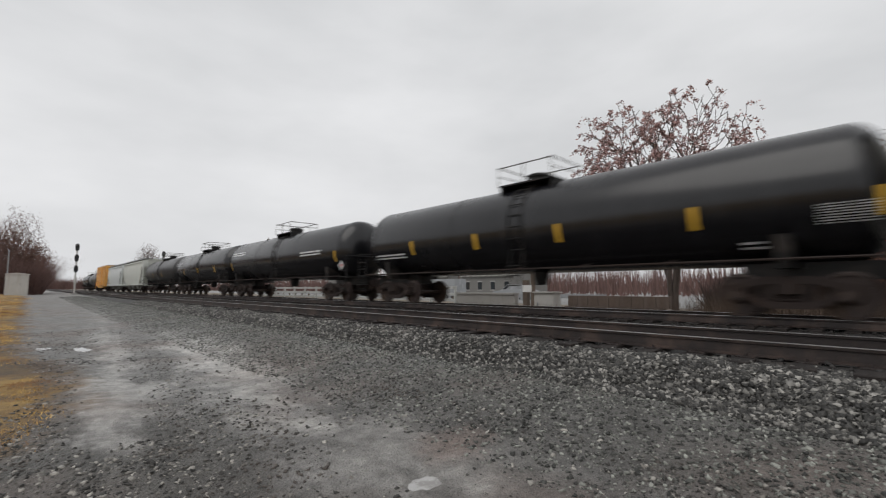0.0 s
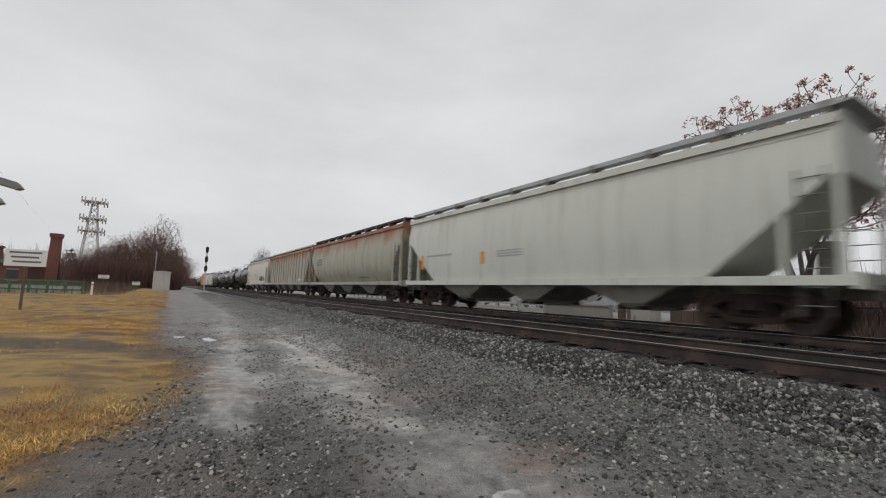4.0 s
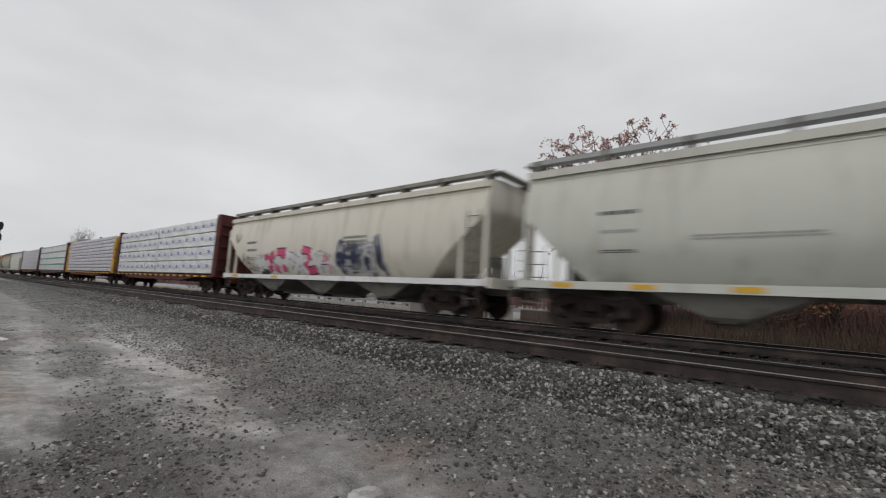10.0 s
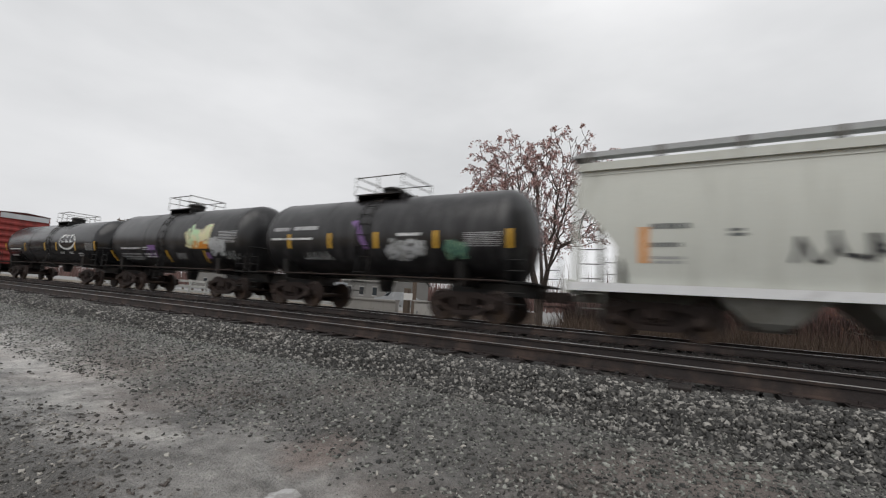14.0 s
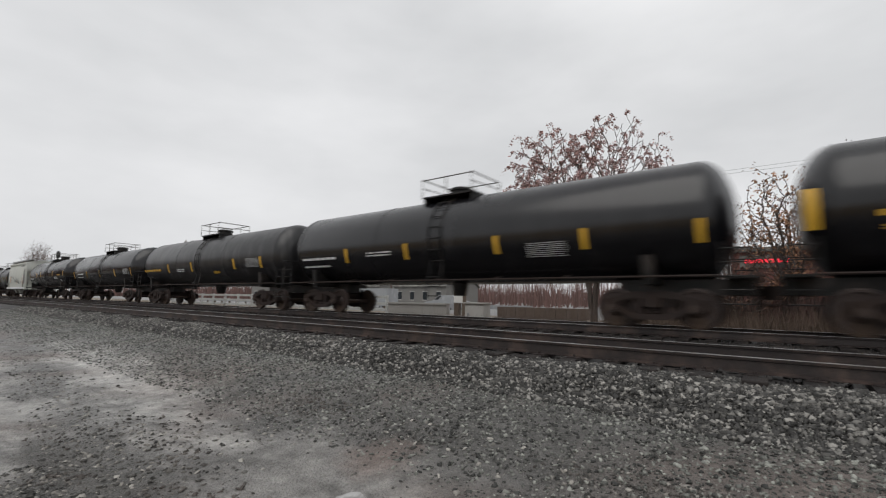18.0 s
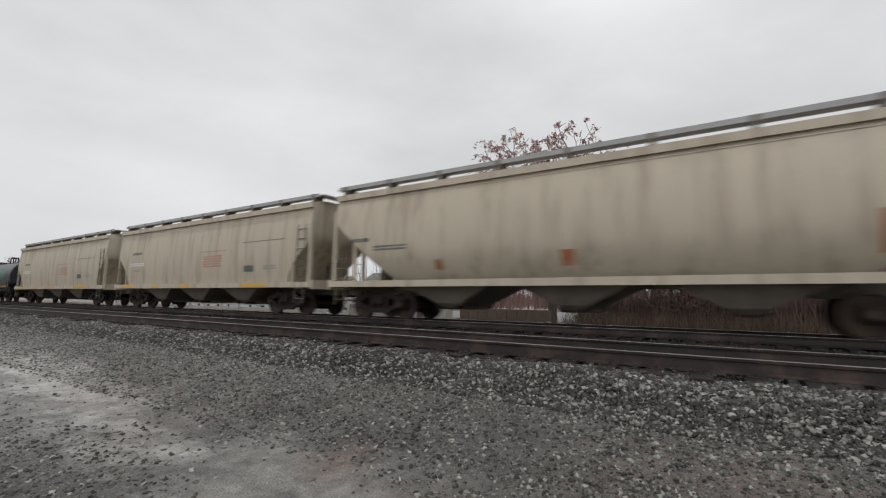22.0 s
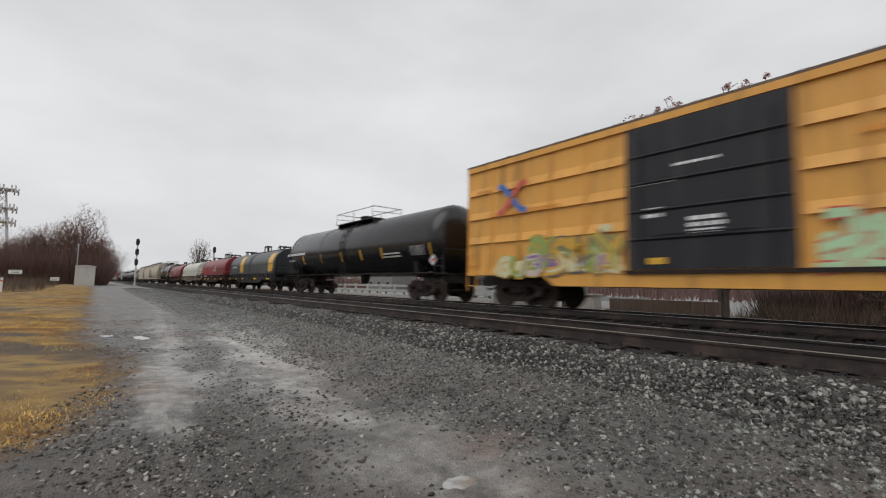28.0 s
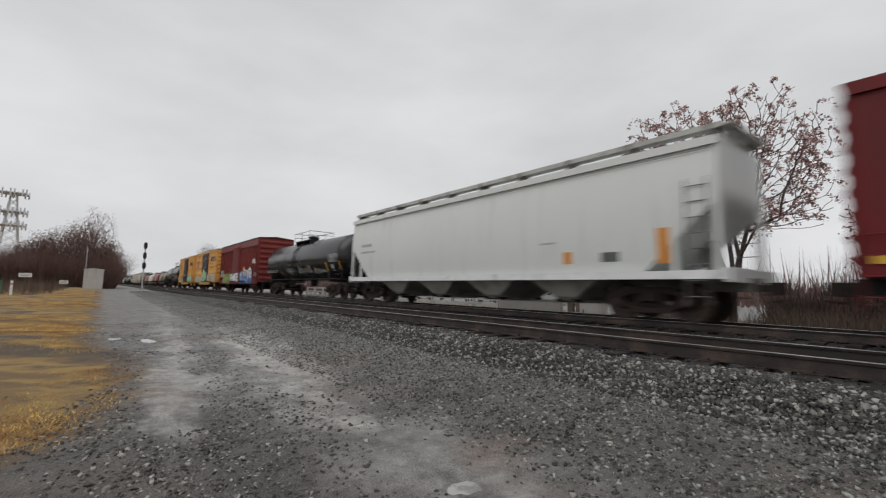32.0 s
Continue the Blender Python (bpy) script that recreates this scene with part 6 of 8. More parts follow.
# the last, full-length grey patch is a painted shadow line under the top chord
hopper_car(-600.4, 18.4, "clean light grey covered hopper with a white sill", 344, paint="greywhite", height=4.70, sill="white", walk_mat="roof_grey", bays=4, knee=2.85, cut=1.75,
           marks=((0.07, 0.13, 2.75, 3.0, 1, "grey_mark"), (0.07, 0.15, 2.45, 2.6, 1, "grey_mark"), (0.72, 0.75, 2.1, 2.2, 1, "grey_mark")), patches=((0.916, 0.932, 1.43, 2.30, "orange"), (0.765, 0.78, 1.5, 1.85, "orange"), (0.832, 0.86, 1.52, 1.78, "dark_mark"), (0.012, 0.988, 4.07, 4.125, "grey_mark")))
boxcar(-620.8, 16.5, "dark red boxcar with yellow sill strips", 345, paint="deep_red", height=4.75, roof="deep_red", strips=(0.03, 0.2, 0.5, 0.8))


# ---- ground ----
def smooth(a, b, x):
    t = np.clip((x - a) / (b - a), 0, 1)
    return t * t * (3 - 2 * t)


def ground_z(x, y):
    """The lot rises a little towards the track and far up the line; the left bank is uneven."""
    x, y = np.asarray(x, float), np.asarray(y, float)
    z = 0.26 * smooth(2.0, 4.7, x) * (1 - smooth(30.0, 60.0, x))
    z = z + 0.50 * smooth(12.0, 95.0, y) * (1 - smooth(2.0, 4.7, x) * 0.55)
    rough_ = 0.03 * np.sin(1.7 * x + 0.6 * y) * np.sin(0.9 * y - 0.4 * x) + 0.02 * np.sin(3.1 * y + 2.0 * x)
    bank = smooth(0.2, -1.6, x)
    z = z + rough_ * 0.5 + bank * (0.05 * np.sin(0.8 * x + 1.1 * y) + 0.05)
    # two wheel ruts
    for c, d in ((0.95, 0.045), (2.75, 0.035)):
        z = z - d * np.exp(-((x - c - 0.25 * np.sin(y * 0.21)) / 0.32) ** 2)
    # hollows that hold water
    for px, py in ((2.18, 2.44),):
        z = z - 0.03 * np.exp(-((x - px) ** 2 + (y - py) ** 2) / 0.035)
    return z


def grid_mesh(name, xs, ys, fn, material):
    X, Y = np.meshgrid(xs, ys)
    Z = fn(X, Y)
    v = np.stack([X, Y, Z], -1).reshape(-1, 3)
    nx, ny = len(xs), len(ys)
    i = (np.arange(ny - 1)[:, None] * nx + np.arange(nx - 1)[None, :]).reshape(-1)
    f = np.stack([i, i + 1, i + nx + 1, i + nx], 1)
    me = bpy.data.meshes.new(name)
    me.vertices.add(len(v))
    me.vertices.foreach_set("co", v.ravel())
    me.loops.add(f.size)
    me.loops.foreach_set("vertex_index", f.ravel().astype(np.int32))
    me.polygons.add(len(f))
    me.polygons.foreach_set("loop_start", np.arange(0, f.size, 4, dtype=np.int32))
    me.polygons.foreach_set("use_smooth", np.ones(len(f), dtype=bool))
    me.update()
    me.validate()
    me.materials.append(material)
    return me


def ground_material():
    """Wet crushed stone in the lot, mud in the ruts, dead grass on the bank."""
    m = bpy.data.materials.new("wet_gravel_lot")
    m.use_nodes = True
    n, k = m.node_tree.nodes, m.node_tree.links
    bs = n["Principled BSDF"]
    tc = n.new("ShaderNodeTexCoord")
    sep = n.new("ShaderNodeSeparateXYZ")
    k.new(tc.outputs["Object"], sep.inputs[0])

    def noise_(scale, detail=4.0, rough=0.55, vec=None):
        q = n.new("ShaderNodeTexNoise")
        q.inputs["Scale"].default_value, q.inputs["Detail"].default_value, q.inputs["Roughness"].default_value = scale, detail, rough
        k.new(vec or tc.outputs["Object"], q.inputs["Vector"])
        return q.outputs["Fac"]

    def rng(v, a, b, c=0.0, d=1.0, smooth_=True):
        q = n.new("ShaderNodeMapRange")
        if smooth_:
            q.interpolation_type = "SMOOTHSTEP"
        for key, val in (("From Min", a), ("From Max", b), ("To Min", c), ("To Max", d)):
            q.inputs[key].default_value = val
        k.new(v, q.inputs["Value"])
        return q.outputs["Result"]

    def math_(op, a, b):
        q = n.new("ShaderNodeMath")
        q.operation = op
        for i, v in enumerate((a, b)):
            if isinstance(v, (int, float)):
                q.inputs[i].default_value = v
            else:
                k.new(v, q.inputs[i])
        return q.outputs[0]

    def mix(fac, a, b):
        q = n.new("ShaderNodeMix")
        q.data_type = "RGBA"
        k.new(fac, q.inputs["Factor"])
        for key, v in (("A", a), ("B", b)):
            if isinstance(v, tuple):
                q.inputs[key].default_value = (*v, 1)
            else:
                k.new(v, q.inputs[key])
        return q.outputs["Result"]

    # crushed stone of two sizes, each stone with its own grey
    vor = n.new("ShaderNodeTexVoronoi")
    vor.inputs["Scale"].default_value = 46.0
    k.new(tc.outputs["Object"], vor.inputs["Vector"])
    vor2 = n.new("ShaderNodeTexVoronoi")
    vor2.inputs["Scale"].default_value = 115.0
    k.new(tc.outputs["Object"], vor2.inputs["Vector"])
    bw = n.new("ShaderNodeSeparateColor")
    k.new(vor.outputs["Color"], bw.inputs[0])
    bw2 = n.new("ShaderNodeSeparateColor")
    k.new(vor2.outputs["Color"], bw2.inputs[0])
    tone = math_("ADD", math_("MULTIPLY", bw.outputs[0], 0.5), math_("MULTIPLY", bw2.outputs[0], 0.5))
    stones = mix(rng(tone, 0.12, 0.88, smooth_=False), (0.030, 0.030, 0.029), (0.24, 0.238, 0.23))
    fines = mix(noise_(14.0, 6, 0.7), (0.085, 0.084, 0.081), (0.20, 0.198, 0.192))
    grit = mix(bw2.outputs[0], (0.055, 0.054, 0.052), (0.22, 0.217, 0.21))
    fines = mix(noise_(1.9, 4, 0.6), fines, grit)
    stones = mix(rng(noise_(0.8, 6, 0.65), 0.36, 0.62), stones, fines)
    stones = mix(rng(noise_(0.55, 7, 0.7), 0.50, 0.72), stones, (0.035, 0.034, 0.033))
    # wet fines: a strip in one wheel rut, a broad patch in the other, with ragged edges
    mp = n.new("ShaderNodeMapping")
    mp.inputs["Scale"].default_value = (1.0, 0.30, 1.0)
    k.new(tc.outputs["Object"], mp.inputs["Vector"])
    rag = math_("SUBTRACT", noise_(2.2, 10, 0.72, mp.outputs["Vector"]), 0.5)
    X, Y = sep.outputs["X"], sep.outputs["Y"]
    broad = math_("SUBTRACT", noise_(0.75, 4, 0.6), 0.5)
    rag = math_("ADD", rag, math_("MULTIPLY", broad, 0.9))
    c1 = math_("ADD", 0.36, math_("MULTIPLY", Y, 0.085))
    sway = math_("MULTIPLY", math_("SUBTRACT", noise_(0.35, 2), 0.5), 1.1)
    d1 = math_("ADD", math_("MULTIPLY", math_("ABSOLUTE", math_("SUBTRACT", math_("ADD", X, sway), c1), 0), 2.4), math_("MULTIPLY", rag, -4.9))
    d1 = math_("ADD", d1, rng(Y, 5.2, 3.4, 0.0, 2.0))
    c1b = math_("ADD", 0.2, math_("MULTIPLY", Y, 0.07))
    d1b = math_("ADD", math_("MULTIPLY", math_("ABSOLUTE", math_("SUBTRACT", X, c1b), 0), 3.2), math_("MULTIPLY", rag, -4.6))
    d1b = math_("ADD", d1b, math_("ADD", rng(Y, 5.0, 4.2, 0.0, 2.0), rng(Y, 8.0, 11.0, 0.0, 2.0)))
    c2 = math_("ADD", 1.72, math_("MULTIPLY", Y, 0.095))
    ex, ey = math_("DIVIDE", math_("SUBTRACT", X, c2), 0.72), math_("DIVIDE", math_("SUBTRACT", Y, 9.4), 5.4)
    d2 = math_("ADD", math_("ADD", math_("MULTIPLY", ex, ex), math_("MULTIPLY", ey, ey)), math_("MULTIPLY", rag, -4.2))
    ex3, ey3 = math_("DIVIDE", math_("SUBTRACT", X, 2.25), 0.85), math_("DIVIDE", math_("SUBTRACT", Y, 2.9), 1.3)
    d3 = math_("ADD", math_("ADD", math_("MULTIPLY", ex3, ex3), math_("MULTIPLY", ey3, ey3)), math_("MULTIPLY", rag, -3.5))
    mud = math_("MAXIMUM", math_("MAXIMUM", math_("MAXIMUM", math_("MULTIPLY", rng(d1, 1.3, -0.3), rng(Y, 11.0, 26.0, 0.70, 0.4)), math_("MULTIPLY", rng(d1b, 1.2, -0.1), 0.75)), rng(d2, 1.6, -0.2)), math_("MULTIPLY", rng(d3, 1.3, -0.2), 0.48))
    # mud colour, lightened to carry the sky's sheen on the wet patches
    mudcol = mix(rng(noise_(5.0, 10, 0.8), 0.3, 0.7), (0.155, 0.148, 0.137), (0.49, 0.475, 0.45))
    mudcol = mix(math_("MULTIPLY", bw2.outputs[0], 0.42), mudcol, (0.10, 0.098, 0.094))
    mudcol = mix(math_("MULTIPLY", rng(noise_(22.0, 4, 0.7), 0.45, 0.7), 0.45), mudcol, (0.08, 0.078, 0.075))
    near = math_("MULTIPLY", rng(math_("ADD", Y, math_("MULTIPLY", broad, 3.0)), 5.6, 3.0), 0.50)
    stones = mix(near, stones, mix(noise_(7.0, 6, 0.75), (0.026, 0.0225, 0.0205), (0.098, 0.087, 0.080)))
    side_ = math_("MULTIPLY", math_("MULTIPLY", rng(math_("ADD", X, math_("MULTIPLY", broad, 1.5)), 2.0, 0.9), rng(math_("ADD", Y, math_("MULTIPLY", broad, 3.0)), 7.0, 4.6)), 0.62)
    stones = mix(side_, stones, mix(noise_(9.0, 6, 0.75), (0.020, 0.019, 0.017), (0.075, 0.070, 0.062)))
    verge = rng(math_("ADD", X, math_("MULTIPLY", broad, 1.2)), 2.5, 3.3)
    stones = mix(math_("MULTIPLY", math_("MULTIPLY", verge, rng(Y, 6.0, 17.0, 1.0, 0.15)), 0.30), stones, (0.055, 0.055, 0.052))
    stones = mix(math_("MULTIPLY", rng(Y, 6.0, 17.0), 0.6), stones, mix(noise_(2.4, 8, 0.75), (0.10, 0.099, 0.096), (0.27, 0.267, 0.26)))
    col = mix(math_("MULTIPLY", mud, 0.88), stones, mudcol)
    # a browner tint in places
    col = mix(math_("MULTIPLY", rng(noise_(0.45, 5), 0.44, 0.66), 0.48), col, (0.140, 0.106, 0.090))
    ex4, ey4 = math_("DIVIDE", math_("SUBTRACT", X, 2.75), 0.45), math_("DIVIDE", math_("SUBTRACT", Y, 2.75), 0.40)
    d4 = math_("ADD", math_("ADD", math_("MULTIPLY", ex4, ex4), math_("MULTIPLY", ey4, ey4)), math_("MULTIPLY", rag, -3.0))
    col = mix(math_("MULTIPLY", rng(d4, 1.2, -0.2), 0.55), col, (0.13, 0.085, 0.068))
    # clumps of dark wet grit and pale dried silt, of many sizes
    mot = rng(noise_(3.2, 10, 0.82), 0.33, 0.67, 0.68, 1.95, False)
    vm = n.new("ShaderNodeVectorMath")
    vm.operation = "SCALE"
    k.new(col, vm.inputs[0])
    k.new(mot, vm.inputs["Scale"])
    col = vm.outputs["Vector"]
    # grass soil on the bank
    edge = math_("ADD", X, math_("MULTIPLY", math_("SUBTRACT", noise_(1.1, 9, 0.72), 0.5), 2.6))
    edge = math_("ADD", math_("ADD", edge, rng(Y, 7.2, 3.4, 0.0, 1.4)), math_("MULTIPLY", rng(Y, 9.5, 13.0), 0.6))
    bank = rng(edge, 0.95, 0.15)
    soil = mix(rng(noise_(1.6, 5), 0.35, 0.65), (0.40, 0.26, 0.085), (0.21, 0.135, 0.065))
    soil = mix(rng(noise_(0.5, 6, 0.65), 0.52, 0.66), soil, (0.10, 0.085, 0.07))
    track = math_("SUBTRACT", math_("ADD", Y, math_("MULTIPLY", X, 0.75)), math_("ADD", 9.7, math_("MULTIPLY", noise_(0.9, 5), 2.0)))
    soil = mix(rng(math_("MULTIPLY", track, track), 0.25, 1.1, 0.85, 0.0), soil, mix(noise_(2.5, 6, 0.7), (0.045, 0.038, 0.033), (0.12, 0.10, 0.088)))
    soil = mix(rng(edge, -0.1, 0.6, 0.0, 0.75), soil, mix(noise_(6, 6, 0.7), (0.05, 0.036, 0.028), (0.17, 0.105, 0.07)))
    col = mix(bank, col, soil)
    # the far side of the line: brown waste ground, then pale paving
    col = mix(rng(X, 13.5, 16.0), col, mix(noise_(0.6, 5), (0.13, 0.10, 0.07), (0.20, 0.165, 0.12)))
    col = mix(rng(X, 24.0, 27.0), col, mix(noise_(0.3, 4), (0.20, 0.20, 0.20), (0.26, 0.26, 0.255)))
    k.new(col, bs.inputs["Base Color"])
    wet = math_("MULTIPLY", mud, rng(noise_(2.2, 6, 0.65, mp.outputs["Vector"]), 0.30, 0.52))
    r1 = mix(wet, (0.62, 0.62, 0.62), (0.30, 0.30, 0.30))
    r1 = mix(bank, r1, (0.9, 0.9, 0.9))
    k.new(r1, bs.inputs["Roughness"])
    h1 = math_("MULTIPLY", math_("ADD", math_("MULTIPLY", vor.outputs["Distance"], -0.9), math_("MULTIPLY", vor2.outputs["Distance"], -0.45)), math_("SUBTRACT", 1.0, math_("MULTIPLY", wet, 0.85)))
    hh = math_("ADD", h1, math_("MULTIPLY", noise_(60, 3), math_("SUBTRACT", 0.25, math_("MULTIPLY", wet, 0.21))))
    bp = n.new("ShaderNodeBump")
    bp.inputs["Strength"].default_value, bp.inputs["Distance"].default_value = 0.9, 0.035
    k.new(hh, bp.inputs["Height"])
    k.new(bp.outputs["Normal"], bs.inputs["Normal"])
    return m


def spaced(points):
    out = []
    for a, b, s in points:
        out += list(np.arange(a, b, s))
    return np.array(out + [points[-1][1]])


GROUND = ground_material()
gx = spaced([(-3000, -200, 400), (-200, -30, 17), (-30, -8, 1.0), (-8, 6.5, 0.14), (6.5, 30, 1.0), (30, 200, 17), (200, 3000, 400)])
gy = spaced([(-3000, -200, 400), (-200, -20, 18), (-20, -4, 0.5), (-4, 24, 0.14), (24, 60, 0.6), (60, 200, 4), (200, 3200, 300)])
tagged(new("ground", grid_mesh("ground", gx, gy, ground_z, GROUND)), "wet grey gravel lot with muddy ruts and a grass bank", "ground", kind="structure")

# ---- ballast ----
BALLAST = mat("grey_crushed_ballast", (0.017, 0.0155, 0.015), 0.7, 0, 0.35, 3.0, 30, 0.8, (0.032, 0.026, 0.023), 0.45, (0.6, 0.6, 0.6))
STONE = mat("crushed_stone", (0.0815, 0.0785, 0.0725), 0.55, 0, 0.2, 8.0, 60, 0.3, (0.075, 0.060, 0.052), 0.30, (0.5, 0.5, 0.5), island=0.85, bright=4.0)
VERGE_STONE = mat("verge_stone", (0.0783, 0.0800, 0.0722), 0.6, 0, 0.2, 8.0, 60, 0.3, (0.055, 0.045, 0.04), 0.35, (0.5, 0.5, 0.5), island=0.85, bright=2.2)
LOT_STONE = mat("lot_stone", (0.102, 0.097, 0.088), 0.6, 0, 0.2, 8.0, 60, 0.3, (0.07, 0.055, 0.047), 0.42, (0.5, 0.5, 0.5), island=0.85, bright=3.0)
TIE_Z = RAIL_Z - 0.185


def ballast_z(x, y):
    """The bed: a shoulder in front of the near track, a dip between the tracks, and a slope down behind."""
    x = np.asarray(x, float)
    z = 0.16 + (TIE_Z - 0.20) * smooth(4.35, 5.55, x) + 0.05 * np.sin(2.1 * y + 3 * x) * 0.4
    z = z - 0.10 * np.exp(-((x - 9.6) / 0.7) ** 2)
    z = z - 0.45 * smooth(13.9, 15.4, x)
    return z + 0.02 * np.sin(5.3 * x + 2.2 * y) * np.sin(4.1 * y)


bx = spaced([(4.2, 6.4, 0.09), (6.4, 15.6, 0.3)])
by = spaced([(-700, -14, 8), (-14, 30, 0.18), (30, 90, 1.0), (90, 900, 15)])
tagged(new("ballast_bed", grid_mesh("ballast_bed", bx, by, ballast_z, BALLAST)), "bed of grey crushed stone under two tracks", "ballast", kind="structure")


DARK_STONE = mat("sooty_stone", (0.018, 0.0155, 0.0148), 0.7, 0, 0.2, 8.0, 60, 0.3, island=0.6)


def stones(name, n, place, size, label, seed, flat=0.7, material=STONE, sink=0.18):
    """Loose broken stones: place(rng, n) gives x, y and the height of what they lie on."""
    rng = np.random.default_rng(seed)
    x, y, z = place(rng, n)
    n = len(x)
    base = np.array([(-1, -1, -1), (1, -1, -1), (1, 1, -1), (-1, 1, -1), (-0.5, -0.9, 1), (0.8, -0.4, 1), (0.5, 0.9, 1), (-0.8, 0.4, 1)], float)
    s = size[0] + (size[1] - size[0]) * rng.random(n) ** 2.2
    v = base[None] * (1 + rng.uniform(-0.7, 0.6, (n, 8, 3)))
    v = v * s[:, None, None] * 0.5 * rng.uniform(0.55, 1.45, (n, 1, 3)) * np.array([1, 1, flat])
    a, b = rng.uniform(0, 6.28, n), rng.uniform(-1.0, 1.0, n)
    ca, sa, cb, sb = np.cos(a), np.sin(a), np.cos(b), np.sin(b)
    vx, vy, vz = v[..., 0], v[..., 1], v[..., 2]
    vy, vz = vy * cb[:, None] - vz * sb[:, None], vy * sb[:, None] + vz * cb[:, None]
    vx, vy = vx * ca[:, None] - vy * sa[:, None], vx * sa[:, None] + vy * ca[:, None]
    v = np.stack([vx + x[:, None], vy + y[:, None], vz + (z + s * sink)[:, None]], -1).reshape(-1, 3)
    q = np.array([(0, 3, 2, 1), (4, 5, 6, 7), (0, 1, 5, 4), (1, 2, 6, 5), (2, 3, 7, 6), (3, 0, 4, 7)])
    f = (q[None] + 8 * np.arange(n)[:, None, None]).reshape(-1, 4)
    me = bpy.data.meshes.new(name)
    me.vertices.add(len(v))
    me.vertices.foreach_set("co", v.ravel())
    me.loops.add(f.size)
    me.loops.foreach_set("vertex_index", f.ravel().astype(np.int32))
    me.polygons.add(len(f))
    me.polygons.foreach_set("loop_start", np.arange(0, f.size, 4, dtype=np.int32))
    me.update()
    me.materials.append(material)
    return tagged(new(name, me), label, "stones", kind="stuff")


def on_shoulder(rng, n):
    y = -9 + 44 * rng.random(n) ** 1.6
    y = np.where(rng.random(n) < 0.25, rng.uniform(-9, 3, n), y)
    x = 5.85 - (1.0 + 0.5 * np.exp(-np.maximum(y, 0) / 5)) * rng.random(n) ** 1.2
    return x, y, np.maximum(ballast_z(x, y), ground_z(x, y))


def between_ties(rng, n):
    y = -6 + 40 * rng.random(n) ** 1.4
    x = rng.uniform(5.7, 14.2, n)
    return x, y, ballast_z(x, y)


# where the grass of the bank ends: distances up the line, and how far out it reaches there
BANK_EDGE = (3.5, 4.7, 5.2, 7.0, 9.0, 10.5, 12.0, 16.0, 32.0, 60.0), (-1.6, -0.75, -0.38, 0.05, 0.37, 0.1, -0.35, -0.5, -0.34, -0.5)


def on_lot(rng, n):
    r, w = 0.5 + 18 * rng.random(n) ** 1.8, rng.uniform(-0.75, 2.1, n)
    x, y = r * np.sin(w), r * np.cos(w)
    wet_ = np.exp(-((x - 1.72 - 0.095 * y) / 0.7) ** 2 - ((y - 9.4) / 5.0) ** 2) + np.exp(-((x - 0.36 - 0.085 * y) / 0.35) ** 2) * (y > 4.8) + np.exp(-((x - 2.25) / 0.75) ** 2 - ((y - 2.9) / 1.1) ** 2) + np.exp(-((x - 0.2 - 0.07 * y) / 0.25) ** 2) * (y > 4.4) * (y < 10)
    thin = np.clip(0.55 + 0.5 * np.sin(1.3 * x + 0.7 * y) * np.sin(0.8 * y - 0.5 * x + 1), 0.12, 1)
    keep = (x < 3.4) & (x > np.interp(y, *BANK_EDGE) - 0.10 - 9.0 * (y < 3.5)) & (rng.random(n) > 0.85 * wet_) & (rng.random(n) < thin)
    x, y = x[keep], y[keep]
    return x, y, ground_z(x, y)


def on_verge(rng, n):
    y = -9 + 75 * rng.random(n) ** 2.0
    x = 2.6 + 2.3 * rng.random(n) ** 0.75
    return x, y, np.maximum(ground_z(x, y), np.where(x > 4.3, ballast_z(x, y), -9))


stones("ballast_stones", 125000, on_shoulder, (0.018, 0.056), "loose grey crushed stones on the ballast shoulder", 11)
stones("lot_stones", 210000, on_lot, (0.008, 0.038), "small grey stones strewn over the lot", 13, 0.5, LOT_STONE, 0.06)
stones("verge_stones", 110000, on_verge, (0.010, 0.036), "fine dark gravel at the foot of the ballast", 14, 0.6, VERGE_STONE, 0.08)
stones("track_stones", 14000, between_ties, (0.03, 0.07), "loose sooty stones between the ties", 12, material=DARK_STONE)


# ---- tracks ----
def rail_shape(x, y0, y1):
    z = RAIL_Z
    web = [(-0.075, z - 0.18), (0.075, z - 0.18), (0.075, z - 0.168), (0.014, z - 0.148), (0.009, z - 0.045), (0.034, z - 0.036), (0.037, z - 0.004), (-0.037, z - 0.004), (-0.034, z - 0.036), (-0.009, z - 0.045), (-0.014, z - 0.148), (-0.075, z - 0.168)]
    return Shape().extrude([(x + u, w) for u, w in web], y0, y1)


